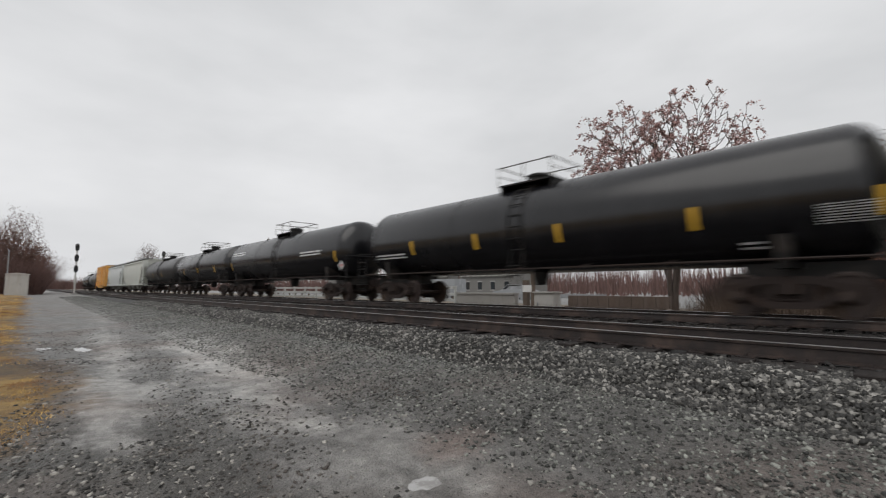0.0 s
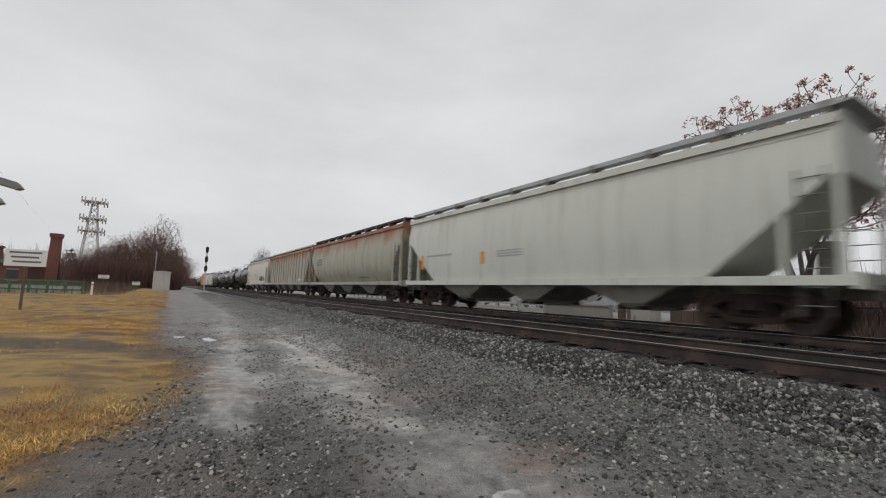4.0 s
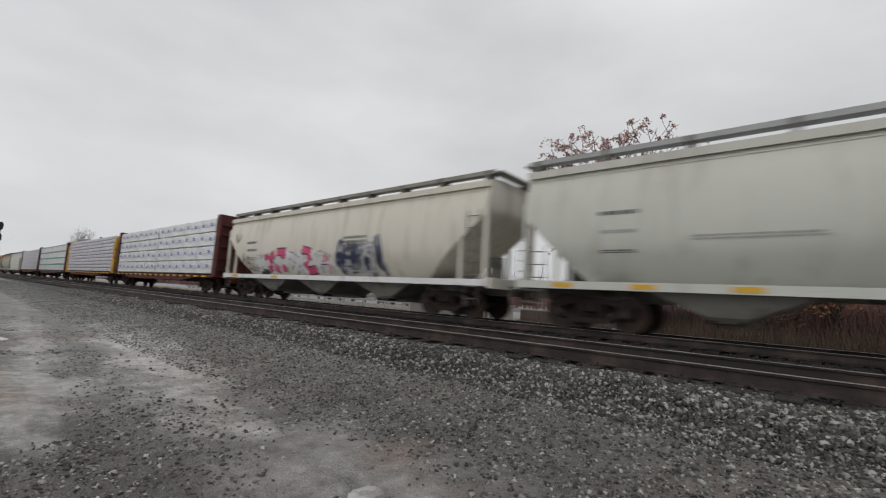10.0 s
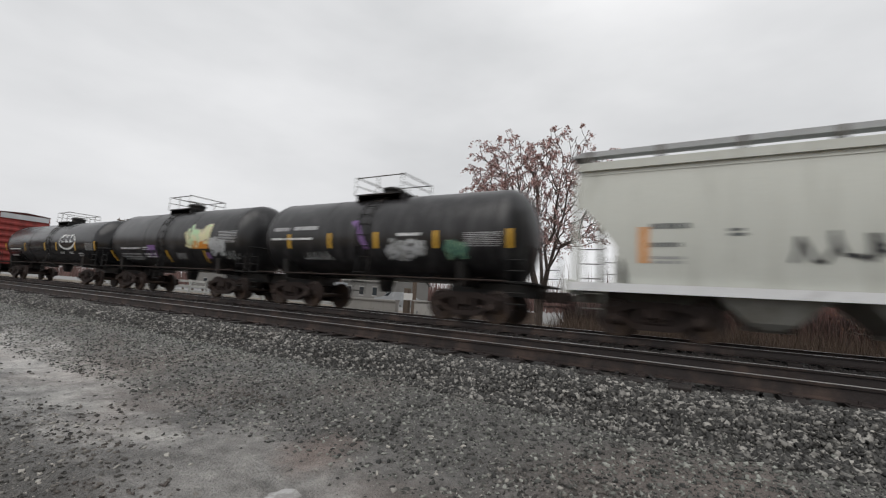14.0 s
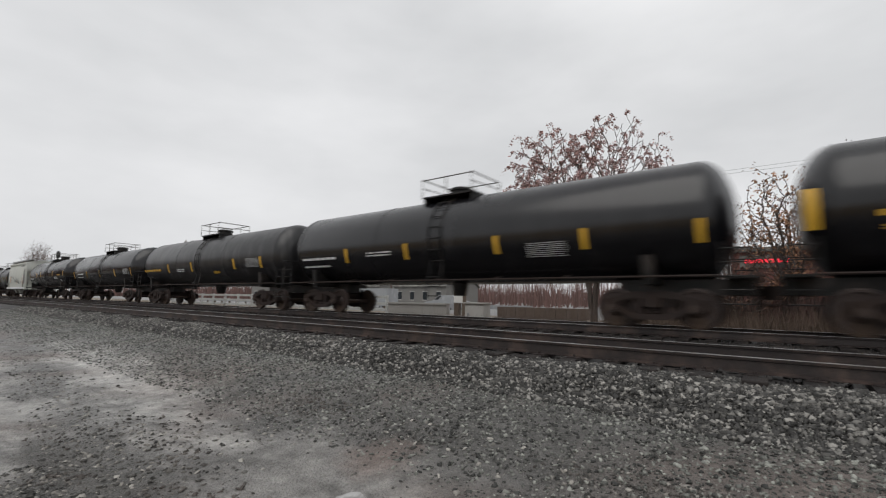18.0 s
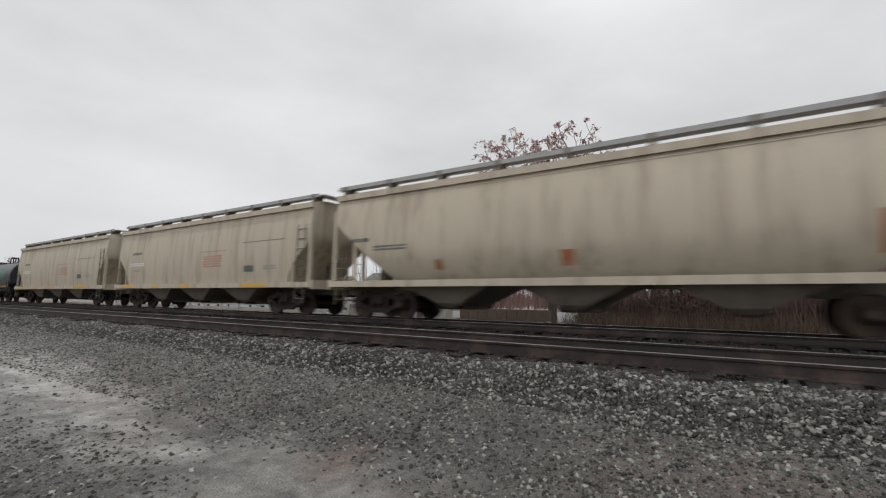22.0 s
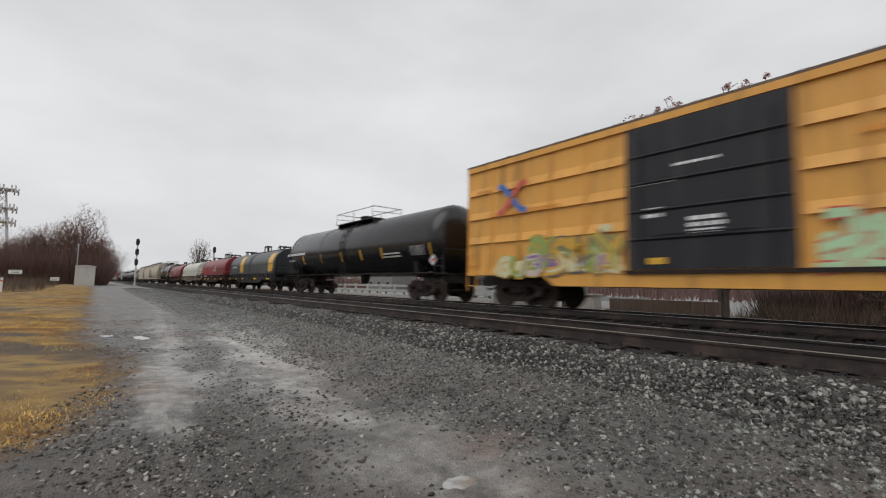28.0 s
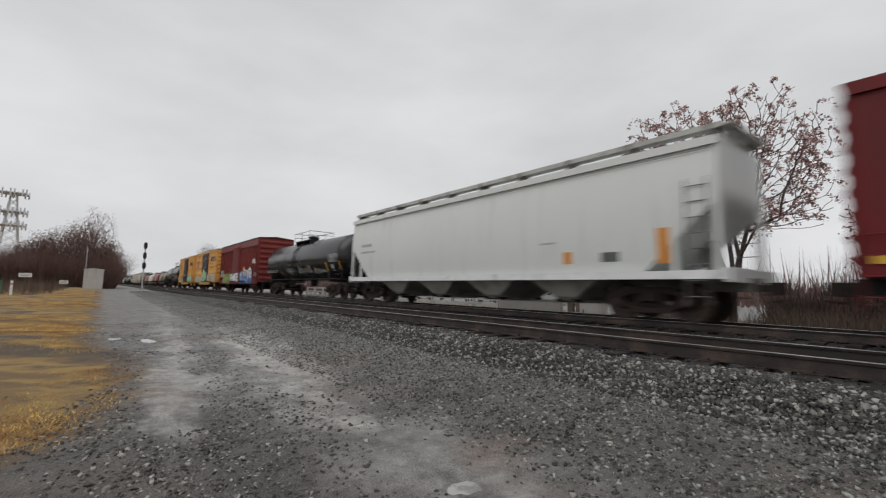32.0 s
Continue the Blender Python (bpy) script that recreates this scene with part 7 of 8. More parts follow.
def track(name, cx, label, near_y):
    t = tagged(new(name), label, "railway track", kind="structure")
    for sg in (-1, 1):
        x = cx + sg * 0.755
        r = part("rail", rail_shape(x, -690, 900), M["rail"], t, "rusty steel rail")
        part("rail_head", Shape().box(x - 0.033, x + 0.033, -690, 900, RAIL_Z - 0.006, RAIL_Z), M["rail_head"], r, "bright worn running surface")
    tie = Shape().extrude([(-1.3, TIE_Z - 0.17), (1.3, TIE_Z - 0.17), (1.3, TIE_Z - 0.012), (1.288, TIE_Z), (-1.288, TIE_Z), (-1.3, TIE_Z - 0.012)], -0.115, 0.115).mesh("tie", M["tie"])
    plate = Shape()
    for sg in (-1, 1):
        plate.box(sg * 0.755 - 0.19, sg * 0.755 + 0.19, -0.09, 0.09, TIE_Z, TIE_Z + 0.012)
        for dx in (-0.1, 0.1):
            plate.box(sg * 0.755 + dx - 0.012, sg * 0.755 + dx + 0.012, -0.012, 0.012, TIE_Z, TIE_Z + 0.045)
    plate = plate.mesh("tie_plate", M["rail"])
    rnd = random.Random(int(cx * 10))
    y = near_y
    for i in range(150):
        y += 0.53 + rnd.uniform(-0.02, 0.02)
        o = part("tie", tie, None, t, loc=(cx + rnd.uniform(-0.03, 0.03), y, rnd.uniform(-0.008, 0.008)))
        o.rotation_euler = (0, 0, radians(rnd.uniform(-0.8, 0.8)))
        part("tie_plate", plate, None, o)
    far = Shape()
    for q in range(300):
        y += 0.53
        far.box(cx - 1.3, cx + 1.3, y - 0.115, y + 0.115, TIE_Z - 0.17, TIE_Z)
    tagged(part("far_ties", far, M["tie"], t), kind="stuff")
    return t


track("track_near", NEAR_X, "empty railway track with rusty rails on wooden ties", -12.0)
track("track_far", TRAIN_X, "railway track that carries the freight train", -10.0)


# ---- puddles ----
WATER = mat("silty_rain_water", (0.36, 0.355, 0.345), 0.08, 0, 0.25, 5.0, 8.0, 0.02, (0.17, 0.16, 0.15), 0.5, (4.0, 4.0, 4.0), gloss=0.8)


def puddle(x, y, rx, ry, seed, label, material=WATER):
    rnd = random.Random(seed)
    ph = [rnd.uniform(0, 6.28) for _ in range(4)]
    n, v = 40, []
    z = float(np.mean(ground_z([x - rx / 2, x + rx / 2, x, x], [y, y, y - ry / 2, y + ry / 2]))) + 0.006
    s = Shape()
    for lvl, k in ((z - 0.03, 1.0), (z, 1.0)):
        for j in range(n):
            w = 2 * math.pi * j / n
            q = 1 + 0.20 * math.sin(2 * w + ph[0]) + 0.15 * math.sin(3 * w + ph[1]) + 0.11 * math.sin(5 * w + ph[2]) + 0.07 * math.sin(9 * w + ph[3])
            s.v.append((x + rx * q * math.cos(w) * k, y + ry * q * math.sin(w) * k, lvl))
    s.f += [(j, (j + 1) % n, n + (j + 1) % n, n + j) for j in range(n)] + [tuple(range(n, 2 * n))]
    return tagged(new("puddle", s.mesh("puddle", material)), label, "puddle", "puddles in the lot")


puddle(2.18, 2.44, 0.19, 0.12, 1, "small bright puddle in the gravel")
puddle(0.93, 12.9, 0.17, 0.6, 3, "long pale puddle in a wheel rut")
puddle(0.33, 13.4, 0.11, 0.3, 4, "shallow puddle at the edge of the grass")

# ---- plants ----
BARK = mat("grey_brown_bark", (0.085, 0.066, 0.056), 0.85, 0, 0.3, 3.0, 40, 0.6)
TWIG = mat("red_brown_twigs", (0.125, 0.072, 0.063), 0.85, 0, 0.3, 1.0, 20, 0.0, island=0.35)
SEED_LEAF = mat("dry_red_brown_leaves", (0.37, 0.235, 0.22), 0.8, 0, 0.25, 1.5, 20, 0.0, island=0.55, gloss=0.2)
RUST_LEAF = mat("dry_orange_brown_leaves", (0.30, 0.165, 0.10), 0.85, 0, 0.25, 1.0, 20, 0.0, island=0.5, gloss=0.1)
DRY_LEAF = mat("dry_brown_leaves", (0.155, 0.092, 0.07), 0.85, 0, 0.25, 1.0, 20, 0.0, island=0.5, gloss=0.1)
GRASS = mat("dead_golden_grass", (0.68, 0.45, 0.150), 0.85, 0, 0.3, 0.6, 20, 0.0, (0.30, 0.15, 0.07), 0.50, (0.45, 0.45, 0.45), island=0.5, gloss=0.15)
DARK_TWIG = mat("dark_brown_twigs", (0.045, 0.030, 0.027), 0.85, 0, 0.3, 1.0, 20, 0.0, island=0.35)
WEED = mat("dry_weed_stalks", (0.105, 0.074, 0.055), 0.9, 0, 0.3, 0.6, 20, 0.0, island=0.45)


def raw_mesh(name, v, f, material):
    f = np.asarray(f, np.int32)
    me = bpy.data.meshes.new(name)
    me.vertices.add(len(v))
    me.vertices.foreach_set("co", np.asarray(v, float).ravel())
    me.loops.add(f.size)
    me.loops.foreach_set("vertex_index", f.ravel())
    me.polygons.add(len(f))
    me.polygons.foreach_set("loop_start", np.arange(0, f.size, f.shape[1], dtype=np.int32))
    me.update()
    me.materials.append(material)
    return me


def leaf_mesh(name, tips, per, size, spread, material, rng, droop=0.0, out=None):
    """Small leaves in loose bunches round the tips; out: the way in which each bunch arches over and hangs down."""
    tips = np.repeat(np.asarray(tips, float), per, 0)
    n = len(tips)
    c = tips + rng.normal(0, spread, (n, 3)) - np.array([0, 0, droop])
    if out is not None:
        u, ln = rng.random((n, 1)), np.repeat(rng.uniform(0.22, 0.50, (len(out), 1)), per, 0)
        c = c + np.repeat(out, per, 0) * u * ln + np.array([[0, 0, -1.0]]) * ln * (1.15 * u ** 2 - 0.25 * u)
    a = rng.normal(0, 1, (n, 3))
    a /= np.linalg.norm(a, axis=1)[:, None]
    b = np.cross(a, rng.normal(0, 1, (n, 3)))
    b /= np.linalg.norm(b, axis=1)[:, None] + 1e-9
    s = (size * rng.uniform(0.5, 1.4, n))[:, None]
    v = np.stack([c - a * s, c + b * s * 0.45, c + a * s, c - b * s * 0.45], 1).reshape(-1, 3)
    return raw_mesh(name, v, np.arange(4 * n).reshape(-1, 4), material)


def tree(name, base, crown, n, seed, label, stems=3, leaf=None, per=6, size=0.07, spread=0.10, bark=BARK, droop=0.06, thick=0.0085, share=0.75, fill=0.42, square=2.0, hanging=False):
    """crown: centre y and z over the base, and radii in x, y, z. Twig ends are spread through the crown, and each grows from the nearest branch."""
    rng = np.random.default_rng(seed)
    cy, cz, rx, ry, rz = crown
    p = rng.normal(0, 1, (n, 3))
    p /= (np.abs(p) ** square).sum(1)[:, None] ** (1 / square)
    p *= (rng.random(n) ** fill)[:, None]
    lump = 1 + 0.10 * np.sin(3.1 * p[:, 1] * 2 + seed) + 0.08 * np.sin(5 * p[:, 0] * 2 + p[:, 2] * 4)
    p = p * lump[:, None] * np.array([rx, ry, rz]) + np.array([0, cy, cz])
    p = p[p[:, 2] > cz - rz * 0.75]
    nodes, parent, run = [np.array([0, 0, -0.3])], [-1], [0.0]
    for i in range(stems):   # leaders from the fork
        w = 6.28 * i / stems + rng.uniform(-0.3, 0.3)
        end = np.array([rx * 0.45 * np.cos(w), cy + ry * 0.45 * np.sin(w), cz + rz * 0.35])
        last = 0
        for k in range(1, 9):
            u = k / 8
            q = np.array([end[0] * u ** 1.3, end[1] * u ** 1.3, end[2] * u]) + rng.normal(0, 0.010, 3) * cz
            run.append(run[last] + np.linalg.norm(q - nodes[last]))
            nodes.append(q)
            parent.append(last)
            last = len(nodes) - 1
    order = np.argsort(np.linalg.norm(p - np.array([0, cy, cz * 0.75]), axis=1))
    tips = []
    for j in order:
        q = p[j]
        arr = np.array(nodes[2:])
        cost = np.linalg.norm(arr - q, axis=1) + 0.8 * np.maximum(0, arr[:, 2] - q[2] + 0.1) + 0.5 * np.array(run[2:])
        last = 2 + int(np.argmin(cost))
        a = nodes[last]
        d = q - a
        steps = 3 if np.linalg.norm(d) > 0.5 else 2
        bend = rng.normal(0, 0.05, 3) * np.linalg.norm(d) + np.array([0, 0, -0.05]) * np.linalg.norm(d)
        for k in range(1, steps + 1):
            u = k / steps
            q2 = a + d * u + bend * 4 * u * (1 - u)
            run.append(run[last] + np.linalg.norm(q2 - nodes[last]))
            nodes.append(q2)
            parent.append(last)
            last = len(nodes) - 1
        tips.append(q)
    load = np.zeros(len(nodes))
    kids = np.zeros(len(nodes), int)
    for i in range(len(nodes) - 1, 0, -1):
        load[i] += 1 if kids[i] == 0 else 0
        load[parent[i]] += load[i]
        kids[parent[i]] += 1
    rad = thick * np.sqrt(np.maximum(load, 1.0)) + 0.002
    nd = np.array(nodes)
    a, b = nd[np.array(parent[1:])], nd[1:]
    ra, rb = np.minimum(rad[np.array(parent[1:])], rad[1:] * 1.5), rad[1:]
    d = b - a
    d /= np.linalg.norm(d, axis=1)[:, None] + 1e-9
    u = np.cross(d, np.where(np.abs(d[:, 2:3]) > 0.9, np.array([[1.0, 0, 0]]), np.array([[0, 0, 1.0]])))
    u /= np.linalg.norm(u, axis=1)[:, None] + 1e-9
    w = np.cross(d, u)
    m = 4
    rings = []
    for c, r in ((a, ra), (b, rb)):
        for k in range(m):
            rings.append(c + (u * math.cos(6.2832 * k / m) + w * math.sin(6.2832 * k / m)) * r[:, None])
    v = np.stack(rings, 1).reshape(-1, 3)
    f = np.array([(k, (k + 1) % m, m + (k + 1) % m, m + k) for k in range(m)])
    f = (f[None] + 2 * m * np.arange(len(a))[:, None, None]).reshape(-1, 4)
    t = tagged(new(name), label, "tree")
    t.location = base
    part("trunk", raw_mesh("trunk", v, f, bark), None, t, "forking stems and fine twigs")
    if leaf:
        tp = np.array(tips)
        out = None
        if hanging:   # bunches hang at the outside of the crown only
            e = (tp - np.array([0, cy, cz])) / np.array([rx, ry, rz])
            far = (np.abs(e) ** square).sum(1) ** (1 / square)
            tp = tp[(far > 0.48) & (rng.random(len(tp)) < share * np.where(e[:, 1] < -0.40, 0.65, 1.0))]   # barer on one side
            out = (tp - np.array([0, cy, cz])) * np.array([1, 1, 0.3]) + rng.normal(0, 0.9, tp.shape) * np.array([1, 1, 0.3])
            out /= np.linalg.norm(out, axis=1)[:, None] + 1e-9
        else:
            tp = tp[rng.random(len(tp)) < share]
        part("crown", leaf_mesh("crown", tp, per, size, spread, leaf, rng, droop, out), None, t, "sparse dry leaves and seed bunches")
    return t


# the leafy tree behind the train, fanning out from a low fork
tree("tree", (20.0, 6.6, 0.3), (0.40, 6.15, 2.7, 3.8, 3.25), 1150, 5, "slender broad-crowned tree with dry reddish seed bunches behind the tracks", 5, SEED_LEAF, 34, 0.056, 0.050, thick=0.0088, share=0.92, fill=0.40, square=2.4, droop=0.0, hanging=True)
# bare and half-bare trees further along
tree("tree", (22.0, -2.4, 0.3), (0.0, 4.2, 1.2, 1.5, 3.2), 160, 8, "thin bare tree with a few dry leaves behind the tracks", 2, DRY_LEAF, 2, 0.07, 0.1, share=0.4)
tree("tree", (22.3, -0.5, 0.3), (0.0, 3.6, 1.7, 1.9, 3.0), 520, 12, "tall scrubby shrub with bare tips and dry red-brown leaves", 5, RUST_LEAF, 9, 0.08, 0.16, thick=0.010, share=0.6)
tree("tree", (21.4, 2.6, 0.3), (-0.4, 3.5, 1.1, 1.3, 2.5), 260, 13, "slender scrubby tree with bare tips and a few dry leaves", 3, DRY_LEAF, 5, 0.07, 0.13, thick=0.010, share=0.5)
tree("tree", (21.5, 1.4, 0.3), (0.0, 2.0, 1.6, 1.8, 1.7), 320, 9, "scrubby shrub with dry brown leaves", 4, DRY_LEAF, 6, 0.06, 0.12)
tree("tree", (20.5, -5.6, 0.3), (0.0, 2.3, 1.8, 2.0, 2.0), 360, 10, "scrubby shrub with dry red-brown leaves", 4, DRY_LEAF, 6, 0.06, 0.12)
tree("tree", (21.0, -10.5, 0.3), (0.0, 2.6, 2.0, 2.4, 2.2), 360, 11, "scrubby shrub with dry red-brown leaves", 4, DRY_LEAF, 6, 0.06, 0.12)
for i, (x, y, hgt) in enumerate(((24.9, 150.0, 14.0), (33.0, 148.0, 10.0))):
    tree("tree", (x, y, 0.4), (0, hgt * 0.66, hgt * 0.22, hgt * 0.24, hgt * 0.36), 800, 20 + i, "far bare tree beyond the train", 3, DRY_LEAF, 4, 0.10, 0.4, BARK, thick=0.018, share=0.7)
# the thicket on the bank
for i, (x, y, hgt) in enumerate(((-1.6, 96.0, 12.8), (-5.0, 100.0, 11.0), (-8.5, 98.0, 9.0), (1.0, 106.0, 9.0), (-3.2, 92.0, 10.4), (-11.0, 104.0, 8.0), (-6.8, 92.0, 8.6), (0.0, 92.0, 7.6))):
    tree("tree", (x, y, 0.4), (0, hgt * 0.56, hgt * 0.27, hgt * 0.27, hgt * 0.46), 1000, 40 + i, "bare reddish-brown tree in the thicket on the bank", 4, DRY_LEAF, 8, 0.09, 0.4, TWIG, thick=0.015, share=0.8)


def scrub(name, n, area, h, seed, material, label, w=0.03, lean=0.35, ground=None):
    """Dense thin stalks: each a narrow upright sliver that leans."""
    rng = np.random.default_rng(seed)
    x, y, k = area(rng, n)
    n = len(x)
    z = ground_z(x, y) if ground is None else ground(x, y)
    hh = h * k * rng.uniform(0.35, 1.0, n)
    a = rng.uniform(0, 6.28, n)
    dx, dy = np.cos(a) * w * 0.5, np.sin(a) * w * 0.5
    lx, ly = rng.normal(0, lean, n) * hh, rng.normal(0, lean, n) * hh
    v = np.stack([np.stack([x - dx, y - dy, z - 0.05], -1), np.stack([x + dx, y + dy, z - 0.05], -1), np.stack([x + lx, y + ly, z + hh], -1)], 1).reshape(-1, 3)
    return tagged(new(name, raw_mesh(name, v, np.arange(3 * n).reshape(-1, 3), material)), label, "undergrowth", kind="stuff")


def in_box(x0, x1, y0, y1, fall=1.0):
    def area(rng, n):
        return rng.uniform(x0, x1, n), y0 + (y1 - y0) * rng.random(n) ** fall, 0.6 + 0.8 * rng.random(n)
    return area


def on_bank(rng, n):
    y = 3.6 + 60 * rng.random(n) ** 2.0
    edge = np.interp(y, *BANK_EDGE)
    x = edge + rng.normal(0, 0.14, n) * (1 + 0.05 * y) - (2 + 14 * rng.random(n)) * rng.random(n) ** 1.3
    x = x + 0.15 * np.sin(1.3 * y)
    k = np.zeros_like(x)
    for j in range(9):   # uneven patches of several sizes
        w, f = rng.uniform(0, 6.28), 0.5 * 1.45 ** j
        k += np.sin(f * (x * np.cos(w) + y * np.sin(w)) + rng.uniform(0, 6.28)) / (1 + 0.35 * j)
    k = 0.55 + 0.22 * k
    gap = (np.abs(y + 0.75 * x - 10.7) < (0.8 + 0.3 * np.sin(2 * x)) * (x > -6)) & (rng.random(n) < 0.72)
    keep = (k > 0.30 + 0.25 * rng.random(n)) & ~gap
    return x[keep], y[keep], (0.5 + 0.6 * np.clip(k[keep], 0, 1.2))


scrub("bank_grass", 260000, on_bank, 0.055, 3, GRASS, "dead golden-brown grass on the bank", 0.017, 1.8)
scrub("thicket_stems", 42000, in_box(-12.5, 1.6, 84, 108), 5.2, 4, TWIG, "dense bare reddish-brown thicket on the bank", 0.07, 0.35)
scrub("bank_weeds", 5000, in_box(-16, -3.5, 46, 84), 1.3, 6, WEED, "dry weeds before the thicket", 0.03, 0.25)
scrub("trackside_weeds", 13000, in_box(15.6, 21.5, -22, 5.6), 1.0, 7, WEED, "dry brown weeds beyond the tracks", 0.022, 0.3)
scrub("trackside_weeds", 7000, in_box(15.6, 18.3, 5.6, 60), 0.35, 8, WEED, "thin dry weeds beyond the tracks", 0.022, 0.3)
scrub("scrub_row", 9000, in_box(21, 26, -26, 4), 2.6, 9, TWIG, "bare scrub behind the tracks", 0.03, 0.22)
scrub("hedge", 15000, in_box(22.0, 24.0, -24, 6.2), 1.75, 19, DARK_TWIG, "low dark bare hedge behind the tracks", 0.045, 0.30)
scrub("far_woods", 22000, in_box(-120, -14, 190, 330), 11, 14, TWIG, "far bare woods", 0.35, 0.12)
scrub("far_woods", 16000, in_box(60, 260, 40, 330), 9, 15, TWIG, "far bare woods beyond the town", 0.30, 0.12)
scrub("far_woods", 9000, in_box(-10, 60, 420, 560), 9, 16, TWIG, "far bare woods up the line", 0.4, 0.12)
scrub("far_woods", 9000, in_box(70, 200, -140, 40), 8, 17, TWIG, "far bare woods beyond the town", 0.25, 0.12)

# ---- line-side things ----
STEEL = mat("dull_galvanised_steel", (0.30, 0.31, 0.32), 0.5, 0.4, 0.15, 2.0, 30, 0.1)
SHED = mat("pale_grey_shed_paint", (0.46, 0.45, 0.43), 0.6, 0, 0.12, 1.0, 20, 0.08, (0.40, 0.37, 0.34), 0.40, STREAK)
SIGNAL_BLACK = mat("black_signal_paint", (0.014, 0.014, 0.015), 0.5, 0, 0.2, 2.0, 30, 0.05)
GREEN_PAINT = mat("dark_green_fence_paint", (0.030, 0.16, 0.085), 0.5, 0, 0.2, 1.5, 30, 0.05)
BRICK_FAR = mat("red_brick_wall", (0.15, 0.06, 0.05), 0.85, 0, 0.25, 1.0, 12, 0.2)
SIGN_WHITE = mat("white_sign_face", (0.72, 0.72, 0.70), 0.5, 0, 0.08, 1.5, 20, 0.03)
WOOD_POLE = mat("weathered_pole_wood", (0.115, 0.088, 0.068), 0.85, 0, 0.25, 2.0, 30, 0.3)
CONCRETE = mat("pale_concrete", (0.30, 0.29, 0.275), 0.8, 0, 0.15, 0.7, 20, 0.15, (0.27, 0.26, 0.24), 0.42, STREAK)
LAMP_GREY = mat("grey_lamp_housing", (0.20, 0.20, 0.21), 0.45, 0.3, 0.15, 2.0, 30, 0.05)
GLASS_DARK = mat("dark_window_glass", (0.03, 0.035, 0.04), 0.08, 0, 0.1, 1.0, 8, 0.0)
RED_GLOW = bpy.data.materials.new("red_sign_glow")
RED_GLOW.use_nodes = True
RED_GLOW.node_tree.nodes["Principled BSDF"].inputs["Base Color"].default_value = (0.5, 0.02, 0.03, 1)
RED_GLOW.node_tree.nodes["Principled BSDF"].inputs["Emission Color"].default_value = (1.0, 0.03, 0.06, 1)
RED_GLOW.node_tree.nodes["Principled BSDF"].inputs["Emission Strength"].default_value = 1.1


def signal_mast(x, y, z, h, heads, label):
    t = tagged(new("railway_signal"), label, "railway signal", "railway signals")
    t.location = (x, y, z)
    part("mast", Shape().tube([(0, 0, 0), (0, 0, h)], 0.10, 10), SHED, t, "pale painted steel mast")
    part("base", Shape().box(-0.3, 0.3, -0.3, 0.3, -0.3, 0.35), CONCRETE, t)
    q = Shape()
    ladder(q, 0.0, 0.22, 0.58, 0.3, h - 0.6, 16, 0.02)
    part("ladder", q, STEEL, t)
    for zz in heads:
        ring = [(0.24 * math.cos(w) * (1.0 if abs(math.sin(w)) < 0.8 else 0.95), zz + 0.52 * math.copysign(abs(math.sin(w)) ** 0.7, math.sin(w))) for w in [radians(15 * i) for i in range(24)]]
        b = part("signal_head", Shape().extrude(ring, -0.17, -0.11), SIGNAL_BLACK, t, "tall black oval target")
        part("head_bracket", Shape().box(-0.05, 0.05, -0.11, -0.05, zz - 0.3, zz + 0.3), STEEL, b)
        for dz in (-0.27, 0.0, 0.27):
            part("lamp_hood", Shape().lathe([(-0.28, 0.075), (-0.05, 0.085)], 10, "y", (0.0, -0.14, zz + dz)), SIGNAL_BLACK, b)
    return t


signal_mast(4.75, 79.0, 0.35, 7.2, (6.72, 5.2, 3.7), "tall railway signal mast with black heads beside the track")
signal_mast(15.1, 79.0, 0.2, 6.75, (6.4,), "railway signal with a black head beyond the train")

s = tagged(new("relay_shed"), "pale grey metal relay shed on the bank", "shed")
s.location = (-0.95, 76.0, 0.85)
part("shed_body", Shape().box(-1.05, 1.05, -0.9, 0.9, -0.6, 2.2), SHED, s)
part("shed_roof", Shape().extrude([(-1.15, 2.2), (1.15, 2.2), (1.15, 2.28), (0, 2.42), (-1.15, 2.28)], -1.0, 1.0), SHED, s)
d = part("shed_door", Shape().box(-0.45, 0.45, -0.93, -0.90, 0.0, 1.95), SHED, s)
part("handle", Shape().box(0.3, 0.36, -0.98, -0.93, 0.9, 1.1), STEEL, d)
t = tagged(new("steel_pole"), "thin grey steel pole beside the relay shed", "pole")
t.location = (-1.9, 76.5, 0.3)
part("pole_shaft", Shape().tube([(0, 0, 0), (0, 0, 5.7)], 0.06, 8), STEEL, t)
part("pole_cap", Shape().lathe([(5.7, 0.09), (5.8, 0.05)], 8, "z"), STEEL, t)


def sign(x, y, z, w, h, zc, label, posts=1, face=SIGN_WHITE, lines=3, turn=0):
    t = tagged(new("sign"), label, "sign")
    t.matrix_world = pose(x, y, z, 0, 0, turn)
    part("board", Shape().box(-w / 2, w / 2, -0.02, 0.02, zc - h / 2, zc + h / 2), face, t)
    for i in range(posts):
        px = 0 if posts == 1 else (-0.5 + i) * w * 0.8
        part("post", Shape().box(px - 0.04, px + 0.04, 0.022, 0.09, -0.3, zc + h / 2 - 0.05), WOOD_POLE, t)
    q = Shape()
    for i in range(lines):
        zz = zc + h / 2 - h * (i + 0.8) / (lines + 0.6)
        q.box(-w * (0.40 - 0.05 * i), w * (0.38 - 0.06 * (i % 2)), -0.026, -0.0215, zz, zz + h * 0.10)
    if lines:
        part("writing", q, M["dark_mark"], t, "lines of small dark writing")
    return t


